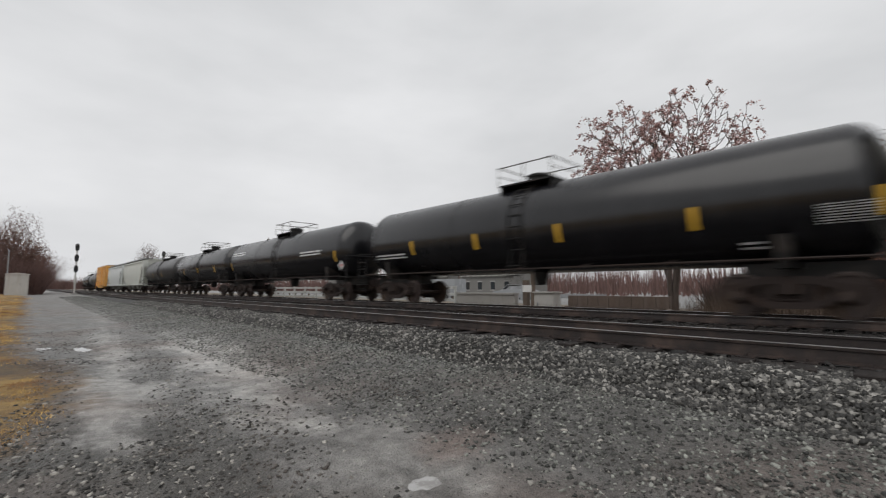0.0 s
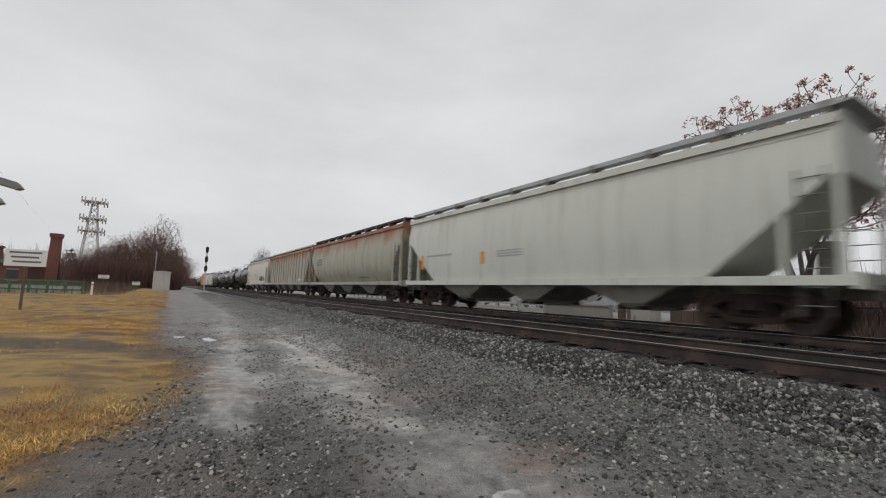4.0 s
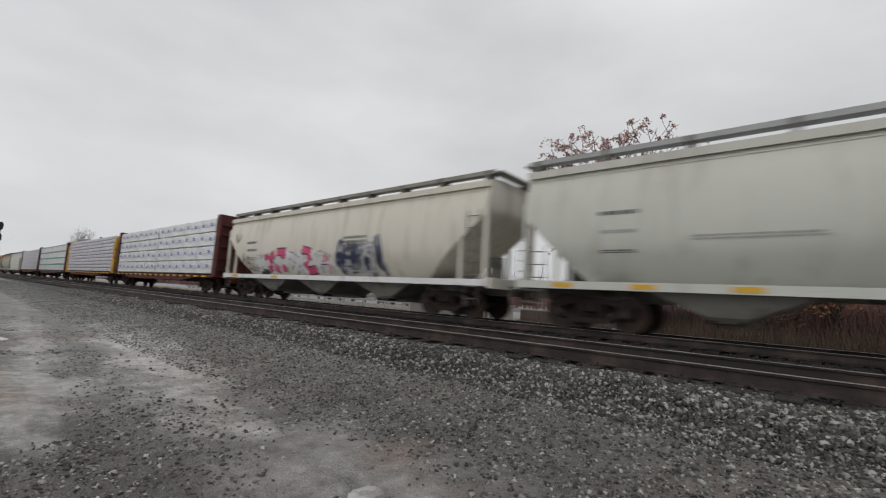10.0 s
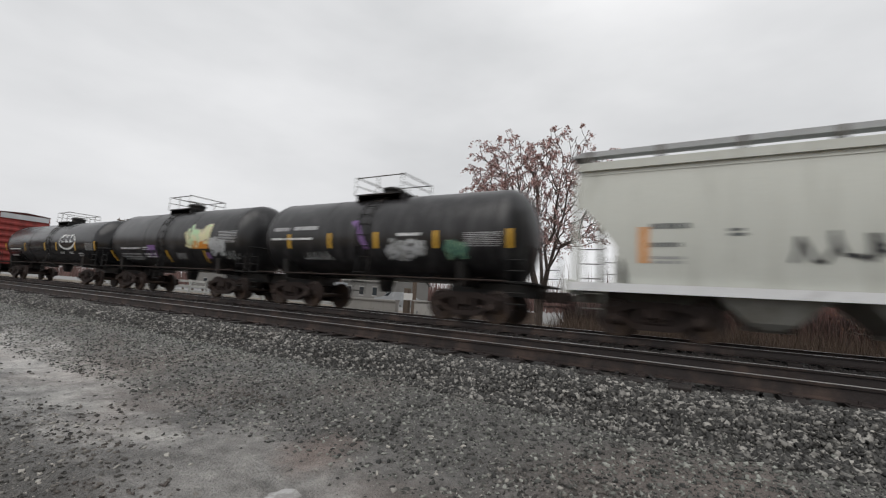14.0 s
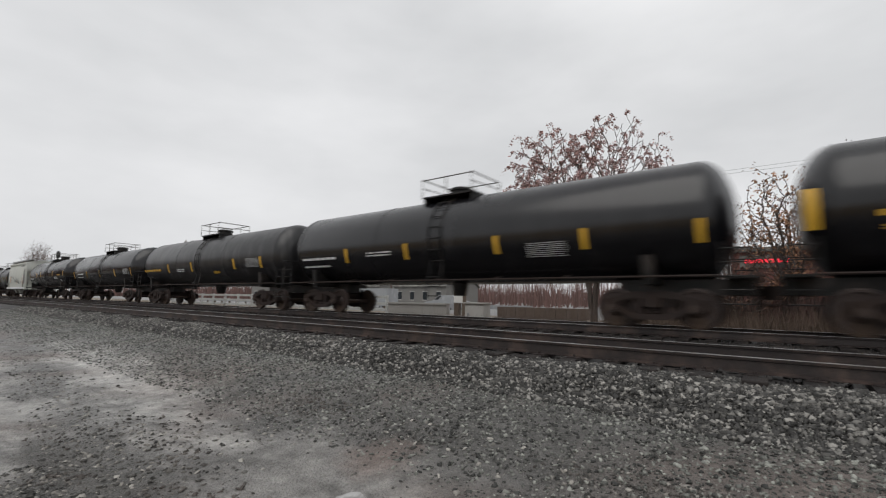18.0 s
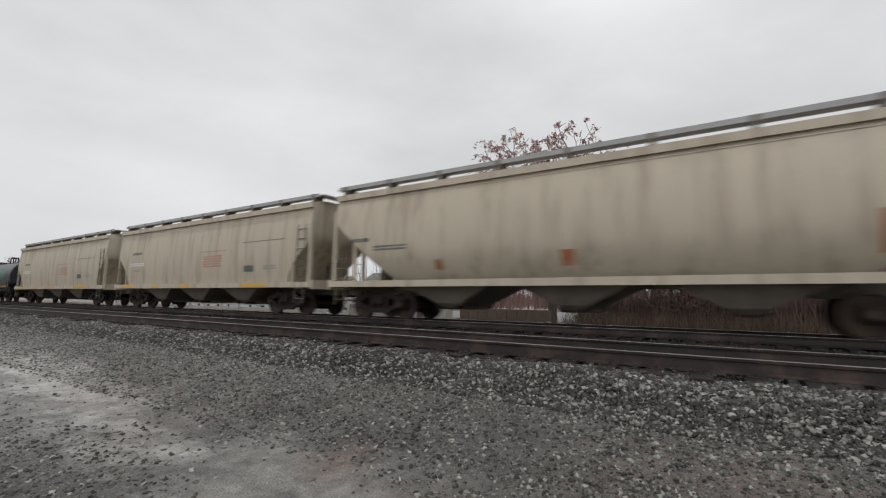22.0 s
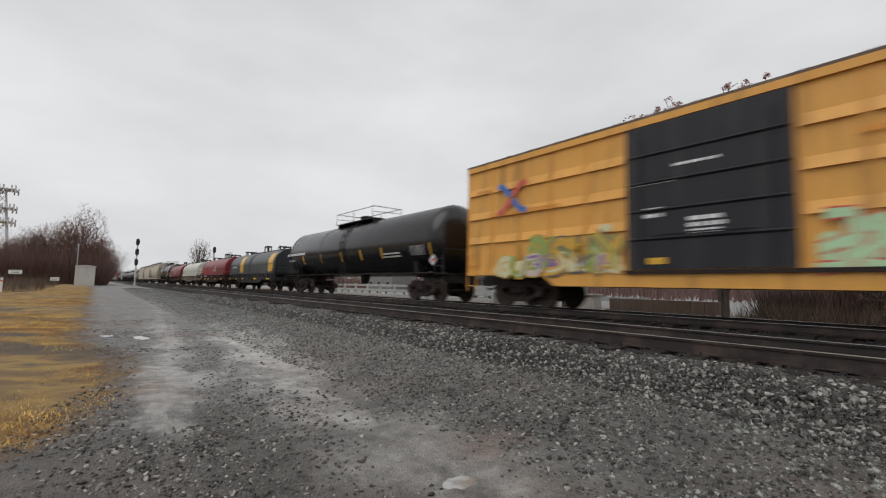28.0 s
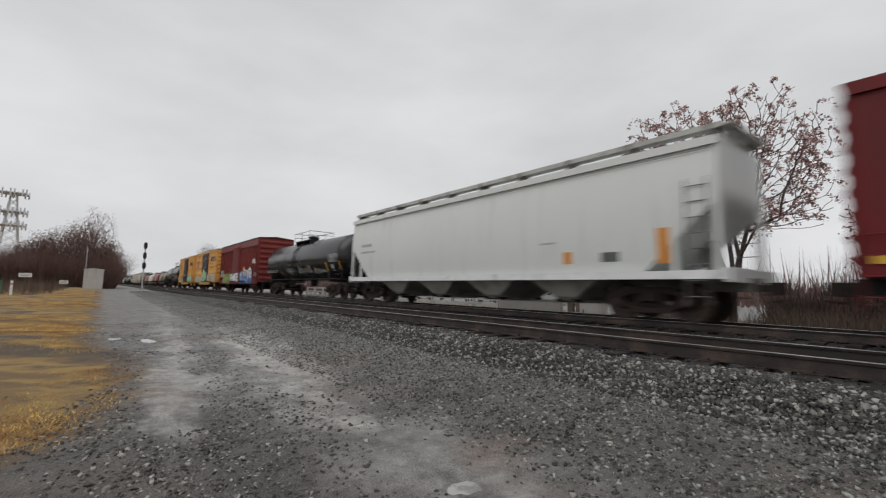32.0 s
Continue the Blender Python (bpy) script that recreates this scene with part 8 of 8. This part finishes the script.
sign(-5.35, 25.6, 0.15, 1.45, 0.72, 2.12, "white board sign on a brown wooden post", lines=3, turn=-12)
sign(-3.35, 64.0, 0.32, 0.75, 0.38, 1.0, "low white marker sign in the grass", lines=2)
sign(-6.3, 62.0, 0.3, 1.0, 0.40, 1.65, "small white sign before the thicket", lines=2)
t = tagged(new("marker_post"), "white-painted marker post in the weeds", "post")
t.location = (-5.3, 45.5, 0.2)
part("post", Shape().box(-0.07, 0.07, -0.07, 0.07, -0.3, 1.15), SIGN_WHITE, t)
part("band", Shape().box(-0.075, 0.075, -0.075, 0.075, 0.85, 0.95), M["red_mark"], t)

t = tagged(new("fence"), "dark green painted rail fence along the bank", "fence", kind="structure")
for i in range(11):
    x = -6.2 - 1.15 * i
    part("fence_post", Shape().box(x - 0.05, x + 0.05, 47.95, 48.05, 0.0, 1.38), GREEN_PAINT, t)
    if i:
        for z in (0.55, 0.92, 1.27):
            part("fence_rail", Shape().box(x + 0.05, x + 1.10, 47.97, 48.03, z, z + 0.09), GREEN_PAINT, t)
        part("fence_panel", Shape().box(x + 0.1, x + 1.05, 48.035, 48.05, 0.3, 1.0), mat("pale_fence_infill", (0.40, 0.42, 0.40), 0.6, 0, 0.15) if i == 1 else bpy.data.materials["pale_fence_infill"], t)

# brick works with a chimney, and the mast behind
t = tagged(new("brick_building"), "low red brick building with a tall square chimney", "building")
part("wall", Shape().box(-33, -17.6, 86, 104, 0, 3.6), BRICK_FAR, t)
part("roof", Shape().extrude([(-33.4, 3.6), (-17.2, 3.6), (-17.2, 3.75), (-25.3, 4.9), (-33.4, 3.75)], 85.6, 104.4), M["grey_dirty"], t, "dull grey roof")
c = part("chimney", Shape().stack([(0, 0.75, 0.75), (7.6, 0.6, 0.6), (7.6, 0.74, 0.74), (8.2, 0.76, 0.76), (8.25, 0.5, 0.5)], 0), BRICK_FAR, t, "square red brick chimney")
c.location = (-15.3, 88.5, 0.3)
c2 = part("chimney", Shape().stack([(0, 0.9, 0.9), (5.6, 0.8, 0.8), (5.6, 0.95, 0.95), (5.9, 0.95, 0.95)], 0), BRICK_FAR, t, "shorter brick chimney")
c2.location = (-22.4, 90.0, 0.3)
for i in range(5):
    x = -19.2 - 2.8 * i
    w_ = part("window", Shape().box(x - 0.6, x + 0.6, 85.94, 85.99, 1.2, 2.7), GLASS_DARK, t)
    part("sill", Shape().box(x - 0.68, x + 0.68, 85.92, 85.96, 1.1, 1.2), SHED, w_)
    part("lintel", Shape().box(x - 0.68, x + 0.68, 85.92, 85.96, 2.7, 2.8), SHED, w_)

# galvanised grey made paler, with distance haze put into the colour
TOWER_GREY = mat("haze_paled_galvanised_tower", (0.50, 0.51, 0.53), 0.6, 0, 0.1, 1.0, 20, 0.05)
t = tagged(new("cell_tower"), "grey lattice telephone mast with three tiers of antennas", "mast")
t.location = (-21.3, 168.6, 0)
H = 26.0
wid = lambda z: 2.3 * (1 - z / H) + 0.55
for sx_, sy_ in ((-1, -1), (1, -1), (1, 1), (-1, 1)):
    part("leg", Shape().tube([(sx_ * wid(0), sy_ * wid(0), 0), (sx_ * wid(H), sy_ * wid(H), H)], 0.16, 6), TOWER_GREY, t)
q = Shape()
for i in range(13):
    z0_, z1_ = H * i / 13, H * (i + 1) / 13
    a, b = wid(z0_), wid(z1_)
    for k_ in range(4):
        p = [(-1, -1), (1, -1), (1, 1), (-1, 1)][k_]
        r_ = [(-1, -1), (1, -1), (1, 1), (-1, 1)][(k_ + 1) % 4]
        q.tube([(p[0] * a, p[1] * a, z0_), (r_[0] * b, r_[1] * b, z1_)], 0.07, 4)
        q.tube([(r_[0] * a, r_[1] * a, z0_), (p[0] * b, p[1] * b, z1_)], 0.07, 4)
part("bracing", q, TOWER_GREY, t)
for z in (25.6, 20.4, 16.6):
    pl = part("antenna_platform", Shape().box(-2.9, 2.9, -2.9, 2.9, z - 0.1, z + 0.1), TOWER_GREY, t)
    for i in range(8):
        x = -2.8 + 0.8 * i
        for yy in (-2.9, 2.9):
            if i in (0, 1, 3, 4, 6, 7):
                part("antenna", Shape().box(x - 0.16, x + 0.16, yy - 0.1, yy + 0.1, z - 0.9, z + 1.1), TOWER_GREY, pl)


def utility_pole(x, y, z, h, arms, label, turn=0, cans=0):
    t = tagged(new("utility_pole"), label, "utility pole", "utility poles")
    t.matrix_world = pose(x, y, z, 0, 0, turn)
    part("pole_shaft", Shape().tube([(0, 0, -0.3), (0, 0, h)], 0.15, 8, 0.11), WOOD_POLE, t)
    for a in arms:
        c = part("crossarm", Shape().box(-1.15, 1.15, -0.06, 0.06, a - 0.06, a + 0.06), WOOD_POLE, t)
        for i in range(4):
            part("insulator", Shape().lathe([(a + 0.06, 0.05), (a + 0.22, 0.05), (a + 0.26, 0.02)], 8, "z", (-1.0 + 0.66 * i, 0, 0)), SHED, c)
    for i in range(cans):
        part("transformer", Shape().lathe([(arms[0] - 1.5, 0.25), (arms[0] - 0.5, 0.25), (arms[0] - 0.45, 0.1)], 12, "z", (-0.5 + 0.5 * i, -0.3, 0)), LAMP_GREY, t)


utility_pole(22.0, 15.2, 0.2, 7.3, (7.0,), "wooden utility pole with one crossarm behind the train", 20)
utility_pole(22.0, 53.4, 0.2, 7.4, (7.1,), "wooden utility pole with one crossarm behind the train", 20)
utility_pole(22.0, -24.0, 0.2, 7.4, (7.1,), "wooden utility pole with one crossarm behind the train", 20)
utility_pole(-18.0, 119.0, 0.3, 7.8, (7.4, 6.5), "wooden utility pole with transformers on the bank", 10, 3)
utility_pole(-5.6, -2.0, 0.1, 9.0, (8.6,), "wooden utility pole at the head of the bank", 10)


def cable(pts, sag, label):
    s = Shape()
    for a, b in zip(pts, pts[1:]):
        a, b = Vector(a), Vector(b)
        s.tube([a.lerp(b, i / 14) - Vector((0, 0, sag * 4 * (i / 14) * (1 - i / 14))) for i in range(15)], 0.0045, 4)
    return tagged(new("overhead_cable", s.mesh("overhead_cable", SIGNAL_BLACK)), label, "cable", "overhead cables")


cable([(-5.6, -2.0, 8.9), (-18.0, 119.0, 7.8)], 0.5, "thin black cable from pole to pole along the bank")
for k_ in range(2):
    cable([(22.3 - 0.6 * k_, -24.0, 7.5), (22.3 - 0.6 * k_, 15.2, 7.4), (22.3 - 0.6 * k_, 53.4, 7.5)], 0.5, "thin black cable behind the train")

t = tagged(new("platform_lamp"), "grey lamp post with two flat floodlight heads", "lamp")
t.location = (-6.0, 19.4, 0)
part("post", Shape().tube([(0, 0, -0.2), (0, 0, 4.7)], 0.08, 10), LAMP_GREY, t)
for z, ln in ((4.45, 1.35), (3.9, 0.95)):
    a = part("arm", Shape().tube([(0, 0, z), (ln - 0.4, 0.1, z + 0.08)], 0.035, 6), LAMP_GREY, t)
    hd = part("lamp_head", Shape().extrude([(-0.05, -0.09), (0.75, -0.09), (0.86, 0.0), (0.70, 0.13), (0.05, 0.13)], -0.19, 0.19), LAMP_GREY, t)
    hd.matrix_local = pose(ln - 0.55, 0.1, z + 0.10, 0, 14, 0)

# ---- beyond the tracks ----
t = tagged(new("guard_rail"), "low guard rail on dark posts beside the far road", "guard rail", kind="structure")
for i in range(34):
    y = 14 + 2.0 * i
    part("guard_post", Shape().box(27.92, 28.08, y - 0.08, y + 0.08, 0.0, 0.95), WOOD_POLE, t)
part("guard_beam", Shape().box(27.86, 27.91, 13.5, 81, 0.62, 0.92), STEEL, t)
FENCE_WHITE = mat("weathered_white_fence", (0.44, 0.45, 0.44), 0.6, 0, 0.12, 1.5, 20, 0.1, (0.36, 0.36, 0.34), 0.42)
t = tagged(new("rail_fence"), "white painted rail fence beyond the tracks", "fence", kind="structure")
for i in range(15):
    y = 18.6 + 2.2 * i
    part("fence_post", Shape().box(18.74, 18.88, y - 0.07, y + 0.07, -0.1, 1.5), FENCE_WHITE, t)
    if i:
        for z in (0.55, 0.92, 1.30):
            part("fence_rail", Shape().box(18.70, 18.74, y - 2.14, y - 0.06, z, z + 0.16), FENCE_WHITE, t)
t = tagged(new("retaining_wall"), "low pale concrete wall beyond the tracks", "wall", kind="structure")
part("wall_body", Shape().box(18.6, 18.9, 14.0, 18.3, -0.1, 1.0), CONCRETE, t)
part("wall_cap", Shape().box(18.55, 18.95, 14.0, 18.3, 1.0, 1.1), CONCRETE, t)
BROWN_WALL = mat("brown_block_wall", (0.115, 0.085, 0.068), 0.85, 0, 0.2, 1.2, 14, 0.2, (0.13, 0.10, 0.085), 0.45, STREAK)
t = tagged(new("block_wall"), "low brown block wall beyond the tracks", "wall", kind="structure")
for i in range(9):
    part("wall_block", Shape().box(18.6, 18.9, 6.6 + 0.5 * i, 7.08 + 0.5 * i, -0.1, 0.50), BROWN_WALL, t)
    part("wall_block", Shape().box(18.6, 18.9, 6.4 + 0.5 * i, 6.88 + 0.5 * i, 0.515, 1.0), BROWN_WALL, t)
t = tagged(new("equipment_cabinet"), "small grey steel equipment cabinet behind the tracks", "cabinet")
t.location = (18.4, 11.9, 0.0)
part("cabinet_body", Shape().box(-0.3, 0.3, -0.55, 0.55, -0.1, 1.12), SHED, t)
d = part("cabinet_door", Shape().box(-0.33, -0.302, -0.48, 0.48, 0.08, 1.02), SHED, t)
part("handle", Shape().box(-0.37, -0.332, 0.3, 0.36, 0.5, 0.66), STEEL, d)
part("cabinet_roof", Shape().box(-0.38, 0.38, -0.62, 0.62, 1.12, 1.18), SHED, t)
t = tagged(new("bollard"), "dark square bollard with a small white plate", "bollard")
t.location = (18.5, 13.2, 0.0)
part("post", Shape().box(-0.13, 0.13, -0.13, 0.13, -0.1, 1.75), WOOD_POLE, t)
part("plate", Shape().box(-0.16, -0.132, -0.42, 0.12, 1.15, 1.5), SIGN_WHITE, t)


def house(x, y, w, d, h, wall_m, roof_m, label, turn=0, windows=3):
    t = tagged(new("house"), label, "house", "houses beyond the tracks")
    t.matrix_world = pose(x, y, 0.1, 0, 0, turn)
    part("wall", Shape().extrude([(-d / 2, 0), (d / 2, 0), (d / 2, h), (0, h + d * 0.32), (-d / 2, h)], -w / 2, w / 2), wall_m, t)
    for sg in (-1, 1):
        part("roof", Shape().extrude([(sg * (d / 2 + 0.3), h - 0.12), (0, h + d * 0.32 + 0.06), (0, h + d * 0.32 + 0.2), (sg * (d / 2 + 0.3), h + 0.02)], -w / 2 - 0.3, w / 2 + 0.3), roof_m, t)
    for i in range(windows):
        y_ = -w / 2 + w * (i + 0.5) / windows
        for z in ([1.0, 3.6] if h > 4.5 else [1.0]):
            q = part("window", Shape().box(-d / 2 - 0.03, -d / 2 + 0.02, y_ - 0.45, y_ + 0.45, z, z + 1.3), GLASS_DARK, t)
            part("sill", Shape().box(-d / 2 - 0.06, -d / 2 - 0.032, y_ - 0.55, y_ + 0.55, z - 0.1, z), SHED, q)
            part("lintel", Shape().box(-d / 2 - 0.06, -d / 2 - 0.032, y_ - 0.55, y_ + 0.55, z + 1.3, z + 1.4), SHED, q)


HOUSE_WALL = mat("weathered_clapboard", (0.17, 0.165, 0.155), 0.8, 0, 0.15, 0.8, 12, 0.1)
house(62, 66, 9, 7, 3.4, HOUSE_WALL, M["grey_dirty"], "grey-brown clapboard house with a grey roof", 10)
house(58, 46, 12, 8, 3.2, HOUSE_WALL, M["grey_dirty"], "dull grey single-storey house", -5, 4)
house(60, 96, 10, 8, 5.4, HOUSE_WALL, M["grey_dirty"], "dull grey two-storey house with a gabled roof", 8)

t = tagged(new("shop_building"), "dull red shop building with a glowing red sign", "building")
t.location = (42.0, -6.0, 0.1)
part("wall", Shape().box(-4, 6, -14, 8.5, 0, 4.9), BRICK_FAR, t)
part("roof", Shape().box(-4.3, 6.3, -14.3, 8.8, 4.9, 5.2), M["grey_dirty"], t)
part("sign_panel", Shape().box(-4.12, -4.02, 4.8, 8.0, 3.75, 4.65), M["grey_dirty"], t)
part("sign_letters", Shape().box(-4.2, -4.13, 5.1, 7.7, 4.1, 4.34), RED_GLOW, t, "glowing red sign")
for i in range(5):
    part("window", Shape().box(-4.06, -4.0, -12.5 + 3.0 * i, -10.6 + 3.0 * i, 0.7, 2.3), GLASS_DARK, t)


def vehicle(x, y, ln, h, paint, label, van=False, turn=0):
    t = tagged(new("parked_van" if van else "parked_car"), label, "van" if van else "car", "vehicles parked beyond the tracks")
    t.matrix_world = pose(x, y, 0.28, 0, 0, turn)
    if van:
        ring = [(-ln / 2, 0.25), (ln / 2, 0.25), (ln / 2, 0.95), (ln / 2 - 0.35, 1.15), (ln / 2 - 1.0, h), (-ln / 2, h)]
    else:
        ring = [(-ln / 2, 0.25), (ln / 2, 0.25), (ln / 2, 0.72), (ln / 2 - 1.1, 0.88), (ln / 2 - 1.8, h), (-ln / 2 + 1.0, h), (-ln / 2 + 0.35, 0.9), (-ln / 2, 0.85)]
    b = part("body", Shape().extrude(ring, -0.88, 0.88, "x"), paint, t)
    for sg in (-1, 1):
        q = Shape().extrude([(ln / 2 - 1.75, 0.95), (ln / 2 - 1.25, 0.95), (ln / 2 - 1.85, h - 0.08), (ln / 2 - 2.2, h - 0.08)] if not van else [(ln / 2 - 1.6, 1.05), (ln / 2 - 0.75, 1.15), (ln / 2 - 1.05, h - 0.2), (ln / 2 - 1.6, h - 0.2)], sg * 0.885 - 0.006, sg * 0.885 + 0.006, "x")
        part("side_window", q, GLASS_DARK, b)
    for sx_ in (-1, 1):
        for sy_ in (-1, 1):
            w_ = part("wheel", Shape().lathe([(-0.1, 0.2), (-0.1, 0.33), (0.1, 0.33), (0.1, 0.2)], 18, "x", (sx_ * 0.8, sy_ * (ln / 2 - 0.85), 0.05)), SIGNAL_BLACK, t)
            part("rim", Shape().lathe([(-0.11, 0.05), (-0.11, 0.19), (0.11, 0.19), (0.11, 0.05)], 14, "x", (sx_ * 0.8, sy_ * (ln / 2 - 0.85), 0.05)), STEEL, w_)
    return t


WHITE_CAR, DARK_CAR = mat("grey_car_paint", (0.30, 0.31, 0.32), 0.25, 0, 0.03), mat("dark_car_paint", (0.04, 0.042, 0.048), 0.22, 0, 0.1)
vehicle(35.0, 36.5, 5.4, 2.1, WHITE_CAR, "grey van parked beyond the tracks", True)
vehicle(36.0, 27.0, 4.5, 1.42, WHITE_CAR, "grey car parked beyond the tracks")
vehicle(34.0, 46.0, 4.5, 1.42, DARK_CAR, "dark car parked beyond the tracks")
vehicle(33.0, 3.4, 4.5, 1.42, WHITE_CAR, "grey car parked behind the weeds")



# ---- motion ----
def motions():
    """The train draws away up the line at an even speed; its wheels turn with it."""
    for thing, y in CARS:
        walk(thing, [(t, pose(TRAIN_X, y + SPEED * t, RAIL_Z)) for t in (0.0, 16.0, 32.0)])
    first = WHEELSETS[0]
    walk(first, [(i / FPS, Matrix.Rotation(-SPEED * i / FPS / WHEEL_R, 4, "X")) for i in range(int(32 * FPS) + 1)])
    turn = first.animation_data
    for w in WHEELSETS[1:]:
        w.rotation_mode = "QUATERNION"
        w.animation_data_create()
        w.animation_data.action = turn.action
        w.animation_data.action_slot = turn.action_slot


motions()
